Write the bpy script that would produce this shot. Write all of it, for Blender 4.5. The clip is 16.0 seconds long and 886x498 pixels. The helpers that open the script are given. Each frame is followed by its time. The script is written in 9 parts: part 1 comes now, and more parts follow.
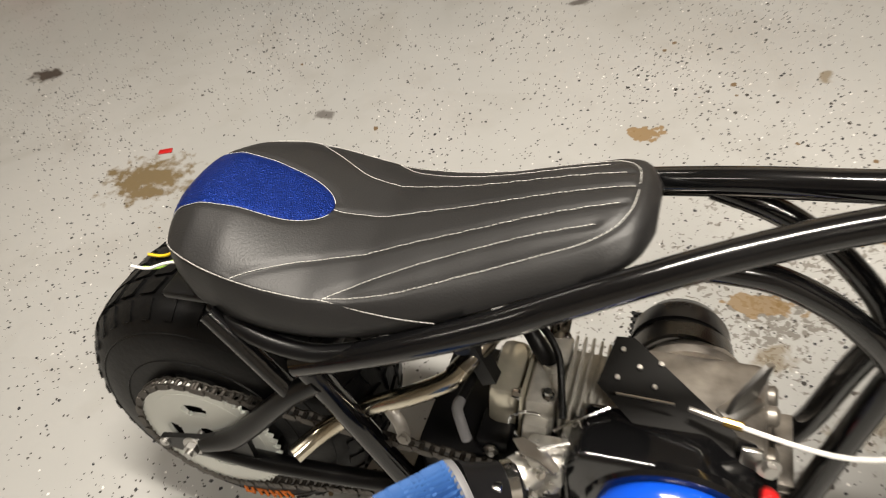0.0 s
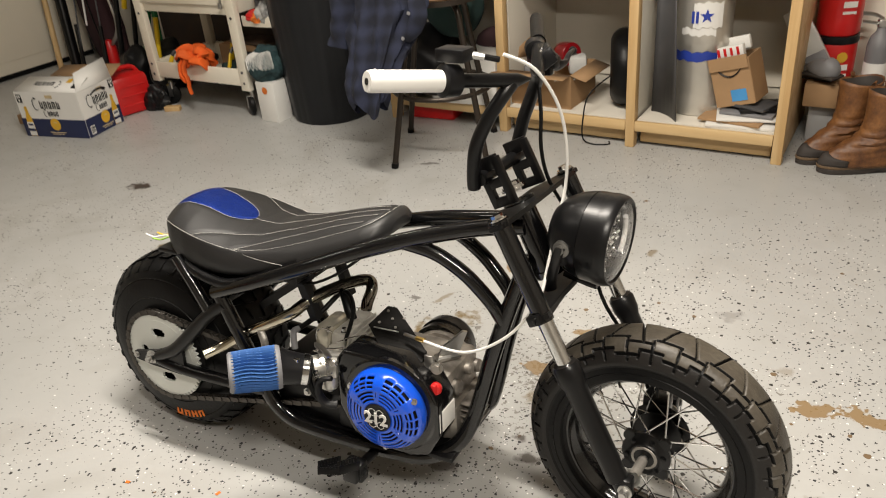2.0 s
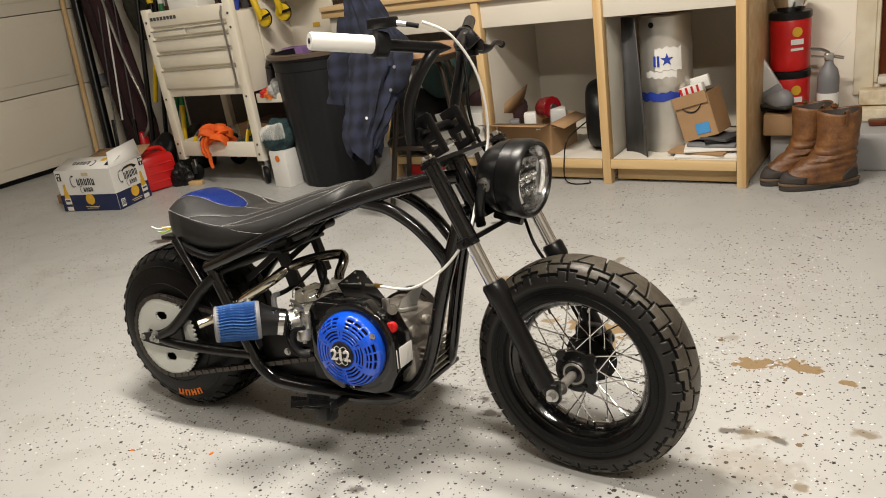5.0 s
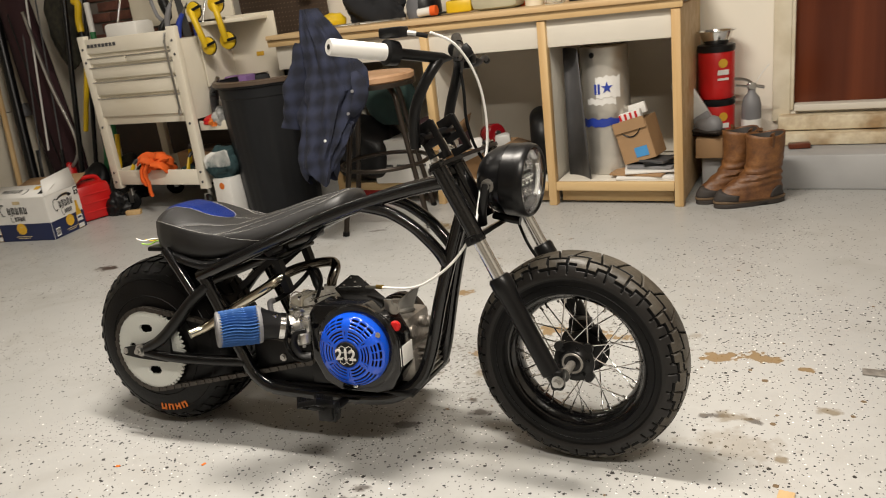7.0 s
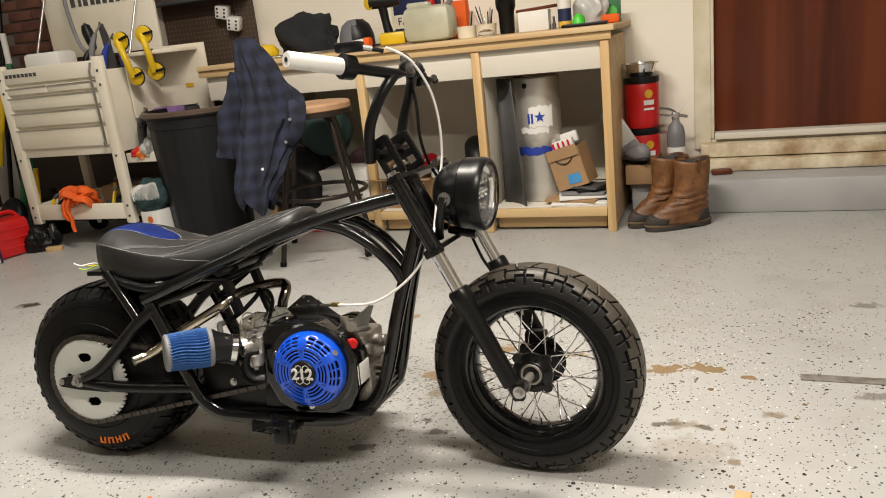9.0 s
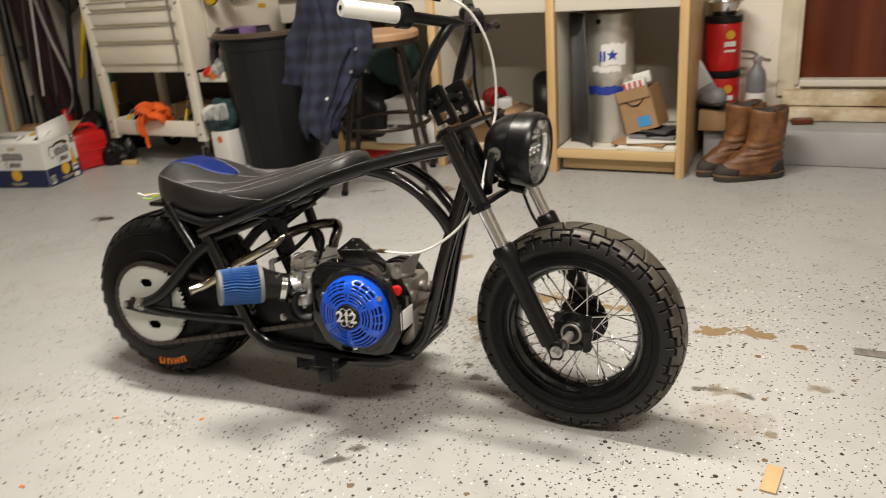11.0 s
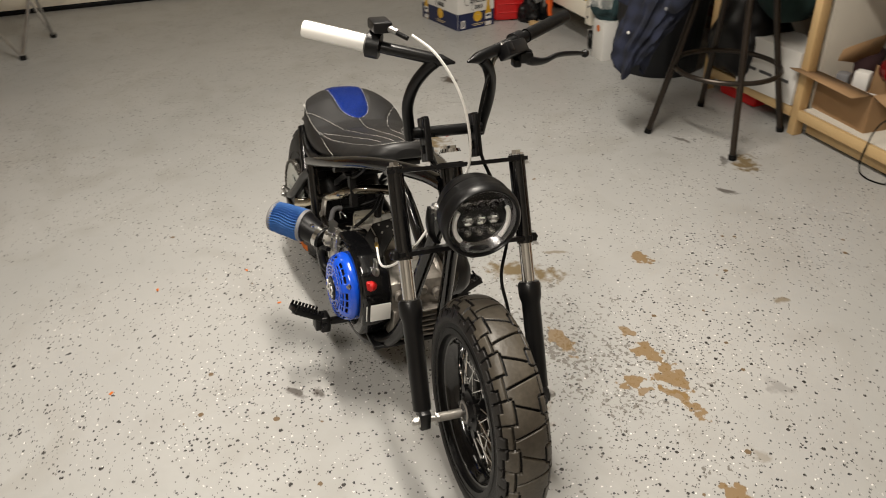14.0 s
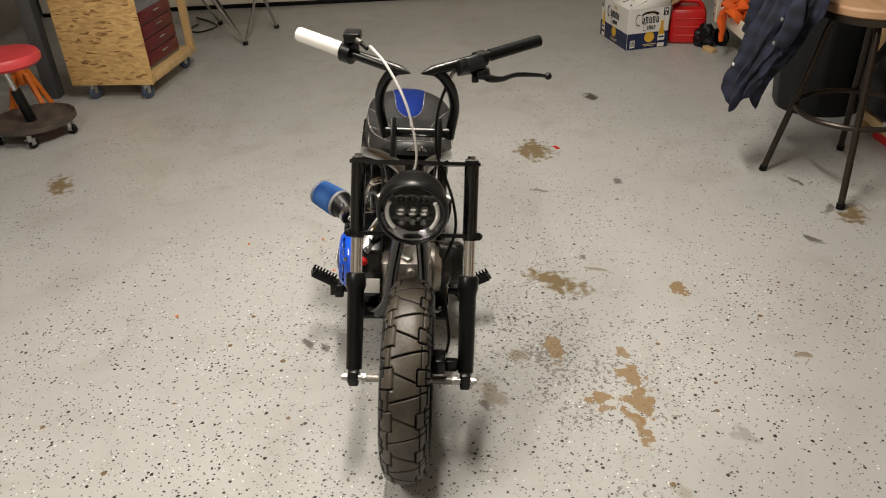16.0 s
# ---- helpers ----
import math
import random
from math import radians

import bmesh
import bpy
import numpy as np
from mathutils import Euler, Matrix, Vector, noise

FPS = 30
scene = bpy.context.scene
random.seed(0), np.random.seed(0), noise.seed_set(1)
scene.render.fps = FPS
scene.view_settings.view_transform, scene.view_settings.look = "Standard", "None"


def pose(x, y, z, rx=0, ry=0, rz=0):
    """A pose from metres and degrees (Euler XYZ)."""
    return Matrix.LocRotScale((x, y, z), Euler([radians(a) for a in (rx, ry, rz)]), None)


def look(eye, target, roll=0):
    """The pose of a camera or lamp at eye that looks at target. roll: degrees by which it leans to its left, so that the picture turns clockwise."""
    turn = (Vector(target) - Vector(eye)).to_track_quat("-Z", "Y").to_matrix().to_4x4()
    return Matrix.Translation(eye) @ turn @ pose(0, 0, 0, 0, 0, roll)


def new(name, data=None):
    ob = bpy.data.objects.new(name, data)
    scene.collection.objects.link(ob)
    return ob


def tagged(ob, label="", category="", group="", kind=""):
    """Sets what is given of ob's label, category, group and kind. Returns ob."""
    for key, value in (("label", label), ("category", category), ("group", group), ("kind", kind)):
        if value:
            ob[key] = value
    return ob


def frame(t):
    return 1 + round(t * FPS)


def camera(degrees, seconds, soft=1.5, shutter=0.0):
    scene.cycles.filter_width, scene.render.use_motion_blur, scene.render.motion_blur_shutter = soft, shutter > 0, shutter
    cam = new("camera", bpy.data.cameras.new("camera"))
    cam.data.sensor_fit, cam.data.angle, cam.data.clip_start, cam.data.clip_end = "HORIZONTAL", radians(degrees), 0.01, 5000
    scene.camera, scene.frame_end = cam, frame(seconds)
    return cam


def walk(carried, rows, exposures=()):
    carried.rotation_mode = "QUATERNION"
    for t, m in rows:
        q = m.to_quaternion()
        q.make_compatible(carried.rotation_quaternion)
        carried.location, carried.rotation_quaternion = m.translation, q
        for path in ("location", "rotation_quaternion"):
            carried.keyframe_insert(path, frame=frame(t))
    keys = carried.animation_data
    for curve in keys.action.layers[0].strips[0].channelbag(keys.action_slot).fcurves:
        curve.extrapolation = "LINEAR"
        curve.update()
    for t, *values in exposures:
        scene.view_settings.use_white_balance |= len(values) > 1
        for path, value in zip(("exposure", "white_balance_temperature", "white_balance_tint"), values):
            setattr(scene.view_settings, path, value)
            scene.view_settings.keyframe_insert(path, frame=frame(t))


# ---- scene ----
cam = camera(59.9, 16.0, soft=1.0, shutter=0.5)
PATH = [
    (0, (0.649, -0.541, 1.109), (0.017, 0.694, -0.331), -14.1),
    (0.3, (0.727, -0.645, 1.158), (0.077, 0.647, -0.223), -13.6),
    (0.5, (0.799, -0.736, 1.169), (0.157, 0.628, -0.145), -12.2),
    (1, (0.959, -0.962, 1.211), (0.366, 0.521, 0.008), -6.5),
    (1.5, (1.158, -1.048, 1.229), (0.417, 0.465, 0.151), -4.9),
    (2, (1.315, -1.112, 1.229), (0.462, 0.419, 0.266), -5.3),
    (2.5, (1.369, -1.24, 1.219), (0.499, 0.33, 0.336), -6.4),
    (3, (1.442, -1.294, 1.166), (0.561, 0.301, 0.343), -6.8),
    (3.5, (1.546, -1.333, 1.108), (0.628, 0.276, 0.355), -7.1),
    (5.8, (1.607, -1.358, 1.018), (0.651, 0.26, 0.334), -8.8),
    (6, (1.607, -1.365, 1.019), (0.672, 0.265, 0.334), -8.6),
    (6.5, (1.57, -1.398, 1.016), (0.722, 0.285, 0.345), -7.7),
    (7, (1.47, -1.517, 0.996), (0.709, 0.223, 0.369), -7.0),
    (7.5, (1.417, -1.566, 0.956), (0.774, 0.245, 0.4), -6.2),
    (8, (1.409, -1.574, 0.955), (0.818, 0.263, 0.43), -6.3),
    (8.2, (1.408, -1.573, 0.952), (0.836, 0.271, 0.432), -6.2),
    (10.3, (1.401, -1.531, 0.964), (0.799, 0.261, 0.314), -6.0),
    (10.5, (1.408, -1.534, 0.968), (0.785, 0.248, 0.305), -5.6),
    (11, (1.448, -1.523, 1.014), (0.71, 0.188, 0.286), -4.8),
    (11.5, (1.568, -1.411, 1.164), (0.666, 0.124, 0.252), -4.0),
    (12, (1.723, -1.309, 1.28), (0.699, 0.074, 0.26), -1.5),
    (12.5, (1.755, -1.151, 1.315), (0.564, 0.076, 0.278), -0.8),
    (13, (1.846, -0.937, 1.35), (0.525, 0.131, 0.294), -0.9),
    (13.3, (1.965, -0.819, 1.349), (0.552, 0.123, 0.294), -1.4),
    (13.5, (2.04, -0.743, 1.357), (0.572, 0.109, 0.299), -1.9),
    (14, (2.144, -0.559, 1.332), (0.581, 0.094, 0.268), -1.8),
    (14.5, (2.239, -0.389, 1.34), (0.603, 0.037, 0.272), -2.3),
    (15, (2.39, -0.197, 1.38), (0.71, 0.036, 0.319), -2.9),
    (15.5, (2.442, -0.101, 1.376), (0.738, 0.024, 0.336), -2.9),
    (16, (2.478, 0.002, 1.377), (0.759, 0.059, 0.356), -3.3),
]
walk(cam, [(t, look(eye, target, roll)) for t, eye, target, roll in PATH],
     exposures=[(0.0, -0.1), (3.5, -0.05), (7.0, -0.09), (8.0, -0.05), (10.5, -0.1), (12.5, -0.27), (14.5, -0.42), (16.0, -0.45)])

# ---- light ----
world = bpy.data.worlds.new("night")
scene.world = world
world.use_nodes = True
world.node_tree.nodes["Background"].inputs[0].default_value = (0.55, 0.5, 0.45, 1)
world.node_tree.nodes["Background"].inputs[1].default_value = 0.02
scene.view_settings.exposure = 0.0
ROOM = pose(0, 0, 0, 0, 0, -4.0)
# main lamp first; the other three are added fill
LAMPS = [(0.52, 0.10, 105), (2.1, -1.2, 73), (-1.5, -0.9, 8), (-1.6, 1.2, 9)]
CEIL = 2.62


# ---- materials ----
def material(name, color, rough=0.5, metal=0.0, var=0.12, scale=8.0, bump=0.0, bump_scale=60.0, coat=0.0, second=None, fine=0.0, spec=0.5):
    """A surface with slow and fine variation of its colour and gloss, and fine relief."""
    m = bpy.data.materials.new(name)
    m.use_nodes = True
    nt = m.node_tree
    n, l = nt.nodes, nt.links
    b = n["Principled BSDF"]
    tc = n.new("ShaderNodeTexCoord")
    big = n.new("ShaderNodeTexNoise")
    big.inputs["Scale"].default_value = scale
    big.inputs["Detail"].default_value = 5
    l.new(tc.outputs["Object"], big.inputs["Vector"])
    ramp = n.new("ShaderNodeValToRGB")
    c2 = second or tuple(max(0, c * (1 - 2 * var)) for c in color)
    ramp.color_ramp.elements[0].position, ramp.color_ramp.elements[1].position = 0.3, 0.7
    ramp.color_ramp.elements[0].color = (*c2, 1)
    ramp.color_ramp.elements[1].color = (*color, 1)
    l.new(big.outputs["Fac"], ramp.inputs["Fac"])
    small = n.new("ShaderNodeTexNoise")
    small.inputs["Scale"].default_value = bump_scale
    small.inputs["Detail"].default_value = 4
    l.new(tc.outputs["Object"], small.inputs["Vector"])
    if fine:
        mx = n.new("ShaderNodeMix")
        mx.data_type, mx.blend_type = "RGBA", "OVERLAY"
        mx.inputs[0].default_value = fine
        l.new(ramp.outputs[0], mx.inputs[6])
        l.new(small.outputs["Fac"], mx.inputs[7])
        l.new(mx.outputs[2], b.inputs["Base Color"])
    else:
        l.new(ramp.outputs[0], b.inputs["Base Color"])
    rr = n.new("ShaderNodeMapRange")
    rr.inputs["To Min"].default_value, rr.inputs["To Max"].default_value = max(0.02, rough - 0.08), min(1, rough + 0.1)
    l.new(big.outputs["Fac"], rr.inputs["Value"])
    l.new(rr.outputs[0], b.inputs["Roughness"])
    b.inputs["Metallic"].default_value = metal
    b.inputs["Coat Weight"].default_value = coat
    b.inputs["Specular IOR Level"].default_value = spec
    if bump:
        bp = n.new("ShaderNodeBump")
        bp.inputs["Strength"].default_value = bump
        bp.inputs["Distance"].default_value = 0.002
        l.new(small.outputs["Fac"], bp.inputs["Height"])
        l.new(bp.outputs[0], b.inputs["Normal"])
    return m


def wood(name, light, dark, grain=18.0, axis=0, rough=0.55):
    m = material(name, light, rough, var=0.1, scale=3, bump=0.15, bump_scale=90)
    nt = m.node_tree
    n, l = nt.nodes, nt.links
    tc = n.new("ShaderNodeTexCoord")
    mp = n.new("ShaderNodeMapping")
    st = [1.0, 1.0, 1.0]
    st[axis] = 0.06
    mp.inputs["Scale"].default_value = st
    nz = n.new("ShaderNodeTexNoise")
    nz.inputs["Scale"].default_value = grain
    nz.inputs["Detail"].default_value = 6
    nz.inputs["Distortion"].default_value = 0.6
    l.new(tc.outputs["Object"], mp.inputs[0])
    l.new(mp.outputs[0], nz.inputs["Vector"])
    rp = n.new("ShaderNodeValToRGB")
    rp.color_ramp.elements[0].position, rp.color_ramp.elements[1].position = 0.36, 0.64
    rp.color_ramp.elements[0].color, rp.color_ramp.elements[1].color = (*dark, 1), (*light, 1)
    l.new(nz.outputs["Fac"], rp.inputs["Fac"])
    l.new(rp.outputs[0], n["Principled BSDF"].inputs["Base Color"])
    return m


def osb_material():
    m = material("oriented_strand_board", (0.5, 0.33, 0.14), 0.6)
    nt = m.node_tree
    n, l = nt.nodes, nt.links
    tc = n.new("ShaderNodeTexCoord")
    nz = n.new("ShaderNodeTexNoise")
    nz.inputs["Scale"].default_value = 9
    mp = n.new("ShaderNodeMapping")
    mp.inputs["Scale"].default_value = (1, 0.28, 1.15)
    mix = n.new("ShaderNodeVectorMath")
    mix.operation = "MULTIPLY_ADD"
    mix.inputs[1].default_value = (0.035, 0.035, 0.035)
    l.new(tc.outputs["Object"], nz.inputs["Vector"])
    l.new(nz.outputs["Color"], mix.inputs[0])
    l.new(tc.outputs["Object"], mix.inputs[2])
    l.new(mix.outputs[0], mp.inputs[0])
    vo = n.new("ShaderNodeTexVoronoi")
    vo.inputs["Scale"].default_value = 90
    l.new(mp.outputs[0], vo.inputs["Vector"])
    rp = n.new("ShaderNodeValToRGB")
    e = rp.color_ramp.elements
    e[0].position, e[0].color = 0.05, (0.26, 0.14, 0.05, 1)
    e[1].position, e[1].color = 0.95, (0.70, 0.46, 0.19, 1)
    k = e.new(0.13)
    k.color = (0.50, 0.31, 0.12, 1)
    sep = n.new("ShaderNodeSeparateColor")
    l.new(vo.outputs["Color"], sep.inputs[0])
    l.new(sep.outputs[0], rp.inputs["Fac"])
    l.new(rp.outputs[0], n["Principled BSDF"].inputs["Base Color"])
    return m


BLACK = material("black_gloss_paint", (0.004, 0.004, 0.0045), 0.14, var=0.2, coat=0.3)
SATIN = material("black_satin_paint", (0.005, 0.005, 0.0055), 0.3, var=0.2, spec=0.32, bump=0.05, bump_scale=300)
PLASTIC = material("black_plastic", (0.006, 0.006, 0.007), 0.38, spec=0.3, bump=0.1, bump_scale=250)
RUBBER = material("tyre_rubber", (0.005, 0.005, 0.0053), 0.40, var=0.25, spec=0.2, scale=14, bump=0.25, bump_scale=120)
TREAD = material("dusty_tread_rubber", (0.082, 0.071, 0.055), 0.42, scale=13, bump=0.4, bump_scale=140, second=(0.034, 0.028, 0.021), spec=0.45, fine=0.4)
CHROME = material("chrome", (0.75, 0.75, 0.74), 0.12, 1.0, var=0.05)
STEEL = material("brushed_steel", (0.55, 0.54, 0.52), 0.3, 1.0, var=0.1, bump=0.1)
CARB = material("bright_zinc_casting", (0.72, 0.70, 0.65), 0.28, 0.75, var=0.2, scale=40, bump=0.25, bump_scale=200)
ALU = material("cast_aluminium", (0.40, 0.38, 0.35), 0.40, 0.55, bump=0.5, bump_scale=180, second=(0.20, 0.185, 0.165), scale=30)
BRASSY = material("heat_tinted_steel", (0.70, 0.66, 0.56), 0.15, 1.0, second=(0.50, 0.44, 0.33), scale=20)
VINYL = material("black_vinyl", (0.0145, 0.0142, 0.0146), 0.47, var=0.1, spec=0.5, bump=0.15, bump_scale=420)
BLUEGEM = material("blue_metallic_vinyl", (0.006, 0.032, 0.24), 0.36, 0.55, scale=420, bump=1.0, bump_scale=520, second=(0.001, 0.007, 0.07), spec=0.2)
STITCH = material("white_thread", (0.62, 0.61, 0.58), 0.7)
BLUE = material("blue_gloss_paint", (0.006, 0.085, 0.68), 0.16, coat=0.6, var=0.08)
FILTER = material("blue_filter_cotton", (0.034, 0.130, 0.38), 0.7, bump=0.3, second=(0.018, 0.072, 0.24))
SHOULDER = material("shoulder_rubber", (0.013, 0.0115, 0.0105), 0.45, scale=11, bump=0.3, bump_scale=150, spec=0.35)
WHITE_RUBBER = material("white_rubber", (0.80, 0.79, 0.76), 0.5, var=0.04)
MATT = material("matt_black_steel", (0.006, 0.0055, 0.005), 0.62, spec=0.18)
WINE = material("deep_red_gloss", (0.22, 0.006, 0.010), 0.25, coat=0.4)
SMOKE = material("smoked_led_lens", (0.03, 0.03, 0.032), 0.06, spec=0.7)
RED = material("red_plastic", (0.6, 0.012, 0.012), 0.35)
ORANGE = material("orange_print", (0.8, 0.2, 0.02), 0.6)
SPROCKET = material("white_enamel_sprocket", (0.68, 0.70, 0.66), 0.35, var=0.05)
GLASS = bpy.data.materials.new("clear_lens")
GLASS.use_nodes = True
GLASS.node_tree.nodes["Principled BSDF"].inputs["Transmission Weight"].default_value = 1.0
GLASS.node_tree.nodes["Principled BSDF"].inputs["Roughness"].default_value = 0.02
GLASS.node_tree.nodes["Principled BSDF"].inputs["IOR"].default_value = 1.2
PINE = wood("pine_lumber", (0.60, 0.42, 0.21), (0.50, 0.32, 0.14), 26, 2)
PINE_RAIL = wood("pine_rail", (0.60, 0.43, 0.22), (0.50, 0.33, 0.15), 22, 0)
PLY = wood("birch_plywood", (0.60, 0.44, 0.25), (0.5, 0.33, 0.16), 16, 0)
OSB = osb_material()
WHITE_PAINT = material("white_board", (0.66, 0.62, 0.54), 0.55, var=0.05, scale=3)
# for unseen walls and ceiling: dark, so they bounce and reflect less light
UNSEEN_DARK = material("dark_unseen_surface", (0.36, 0.33, 0.29), 0.8, var=0.1, scale=1.2, bump=0.1)
WALL = material("off_white_wall_paint", (0.85, 0.795, 0.69), 0.75, var=0.04, scale=1.5, bump=0.1, bump_scale=120)
DOORWOOD = wood("mahogany_door", (0.15, 0.038, 0.015), (0.060, 0.014, 0.007), 6, 2, 0.30)
DOORWOOD.node_tree.nodes["Principled BSDF"].inputs["Specular IOR Level"].default_value = 0.25
TRIM = material("cream_trim_paint", (0.80, 0.74, 0.60), 0.5, var=0.08, second=(0.55, 0.47, 0.32), scale=5)
WEATHERED = material("weathered_cream_board", (0.72, 0.66, 0.50), 0.65, scale=7, bump=0.4, bump_scale=50, second=(0.34, 0.23, 0.12), fine=0.3)
CONCRETE = material("grey_painted_concrete", (0.40, 0.40, 0.40), 0.55, scale=3, bump=0.2)
GARAGE = material("cream_steel_door", (0.78, 0.72, 0.60), 0.5, var=0.04, scale=2, bump=0.15, bump_scale=70)
BRICK = material("red_brick", (0.21, 0.085, 0.058), 0.85, scale=25, bump=0.6, bump_scale=130, second=(0.12, 0.05, 0.036))
MORTAR = material("grey_mortar", (0.24, 0.21, 0.18), 0.9, bump=0.5)
PEG = material("brown_hardboard", (0.075, 0.048, 0.031), 0.6)
CART = material("cream_powder_coat", (0.80, 0.76, 0.66), 0.4, var=0.04, second=(0.66, 0.60, 0.48), scale=2.2)
BIN = material("dark_grey_bin_plastic", (0.010, 0.011, 0.013), 0.45, spec=0.3, bump=0.2)
LEATHER = material("brown_leather", (0.215, 0.092, 0.028), 0.5, scale=17, bump=0.6, bump_scale=110, second=(0.075, 0.027, 0.010), fine=0.45)
SOLE = material("dark_sole_rubber", (0.035, 0.028, 0.024), 0.7)
CARD = material("brown_cardboard", (0.36, 0.22, 0.11), 0.8, var=0.08)
PAPER = material("white_printed_card", (0.74, 0.73, 0.70), 0.55, var=0.03)
INK = material("black_print", (0.012, 0.012, 0.014), 0.5)
SAND = material("pale_gold_print", (0.62, 0.50, 0.30), 0.5)
NAVY = material("navy_print", (0.012, 0.02, 0.075), 0.5)
GOLD = material("yellow_print", (0.72, 0.42, 0.03), 0.5)
BLACKCLOTH = material("black_cotton", (0.014, 0.014, 0.016), 0.9, scale=30, bump=0.3, bump_scale=300)
DARKGREEN = material("dark_green_cloth", (0.012, 0.035, 0.032), 0.85, scale=25)
DENIM = material("navy_flannel", (0.030, 0.036, 0.065), 0.9, scale=9, bump=0.3, bump_scale=300, second=(0.018, 0.02, 0.032))
KEGSTEEL = material("keg_steel", (0.66, 0.63, 0.57), 0.36, 0.7, bump=0.15, scale=5)
WELT = material("brown_rubber_welt", (0.13, 0.083, 0.045), 0.7)
GREY_PANEL = material("grey_metal_sheet", (0.09, 0.09, 0.095), 0.5, 0.3)
YELLOW = material("yellow_plastic", (0.75, 0.50, 0.01), 0.4)
HIVIS = material("orange_fabric", (0.85, 0.13, 0.012), 0.8)
DARKRED = material("dark_red_steel", (0.14, 0.015, 0.018), 0.35)
GREEN = material("green_plastic", (0.02, 0.16, 0.05), 0.5)
BLUEPRINT = material("blue_print", (0.02, 0.05, 0.35), 0.5)
SEATWOOD = wood("worn_plywood_seat", (0.46, 0.28, 0.16), (0.34, 0.19, 0.1), 14, 0)
BRONZE = material("dark_bronze_tube", (0.045, 0.035, 0.028), 0.35, 0.6)
GREYPLASTIC = material("grey_plastic", (0.2, 0.2, 0.21), 0.5)
PURPLE = material("purple_plastic", (0.25, 0.14, 0.35), 0.5)
CLEARBAG = material("clear_plastic_bag", (0.6, 0.6, 0.58), 0.25)

# stains: x, y, half length, half width, turn, strength, dark or tan
STAINS = [
    (0.42, 0.43, 0.135, 0.055, 50, 1.25, 1), (-0.63, 0.53, 0.12, 0.085, 10, 1.5, 1), (-1.25, 0.927, 0.065, 0.035, 20, 1.35, 2),
    (0.507, 0.806, 0.032, 0.026, 0, 1.1, 0), (0.75, 0.36, 0.075, 0.022, -8, 1.0, 0), (0.80, 0.541, 0.028, 0.014, 10, 1.0, 0), (0.893, 0.540, 0.042, 0.036, 20, 1.1, 0),
    (1.005, 0.535, 0.055, 0.042, -15, 1.1, 0), (1.06, 0.500, 0.035, 0.018, 30, 1.0, 0), (1.12, 0.514, 0.034, 0.018, 0, 1.1, 0), (0.972, 0.438, 0.028, 0.030, 0, 1.1, 0), (1.02, 0.445, 0.016, 0.022, 0, 1.0, 0),
    (0.778, 0.247, 0.035, 0.035, 0, 0.8, 1), (1.371, 0.428, 0.048, 0.024, 8, 1.1, 0), (1.475, 0.446, 0.048, 0.026, -5, 1.1, 0), (1.576, 0.389, 0.022, 0.016, 0, 1.1, 0),
    (1.376, 0.135, 0.040, 0.013, 10, 1.0, 2), (1.459, 0.126, 0.026, 0.010, 0, 1.0, 2), (1.415, 0.135, 0.05, 0.03, 0, 0.7, 1), (1.42, 0.02, 0.12, 0.07, 0, 0.4, 1), (1.62, 0.20, 0.03, 0.018, 0, 0.9, 1), (1.52, -0.02, 0.022, 0.014, 0, 0.9, 1),
    (0.80, 0.105, 0.022, 0.016, 20, 1.1, 2), (0.832, 0.05, 0.03, 0.02, 0, 1.1, 2), (0.665, -0.040, 0.040, 0.018, 10, 1.0, 2), (0.676, -0.299, 0.022, 0.014, 0, 1.0, 2),
    (0.649, -0.346, 0.036, 0.014, 30, 1.0, 2), (-0.61, -1.53, 0.12, 0.06, 20, 1.2, 1), (0.13, 1.56, 0.09, 0.05, -30, 1.4, 1), (0.284, 1.342, 0.045, 0.022, 40, 1.0, 2), (-0.163, 1.48, 0.06, 0.014, 20, 0.9, 2), (-0.276, 0.804, 0.03, 0.02, 0, 0.9, 2), (0.08, 1.50, 0.06, 0.02, -40, 0.8, 2), (-0.24, 0.48, 0.04, 0.015, 60, 0.8, 2),
    (0.877, 1.026, 0.020, 0.020, 0, 0.9, 1), (0.972, 0.139, 0.026, 0.013, 20, 0.9, 2), (0.282, 0.548, 0.020, 0.010, 0, 0.9, 2), (0.36, 0.57, 0.05, 0.012, 60, 0.8, 1),
    (1.86, 0.30, 0.05, 0.03, 0, 0.7, 2), (1.97, 0.906, 0.05, 0.03, 0, 0.7, 2), (0.934, 0.159, 0.08, 0.04, 20, 0.7, 1), (1.15, 0.75, 0.04, 0.03, 0, 0.4, 2), (1.30, 0.55, 0.03, 0.02, 20, 0.5, 1),
]


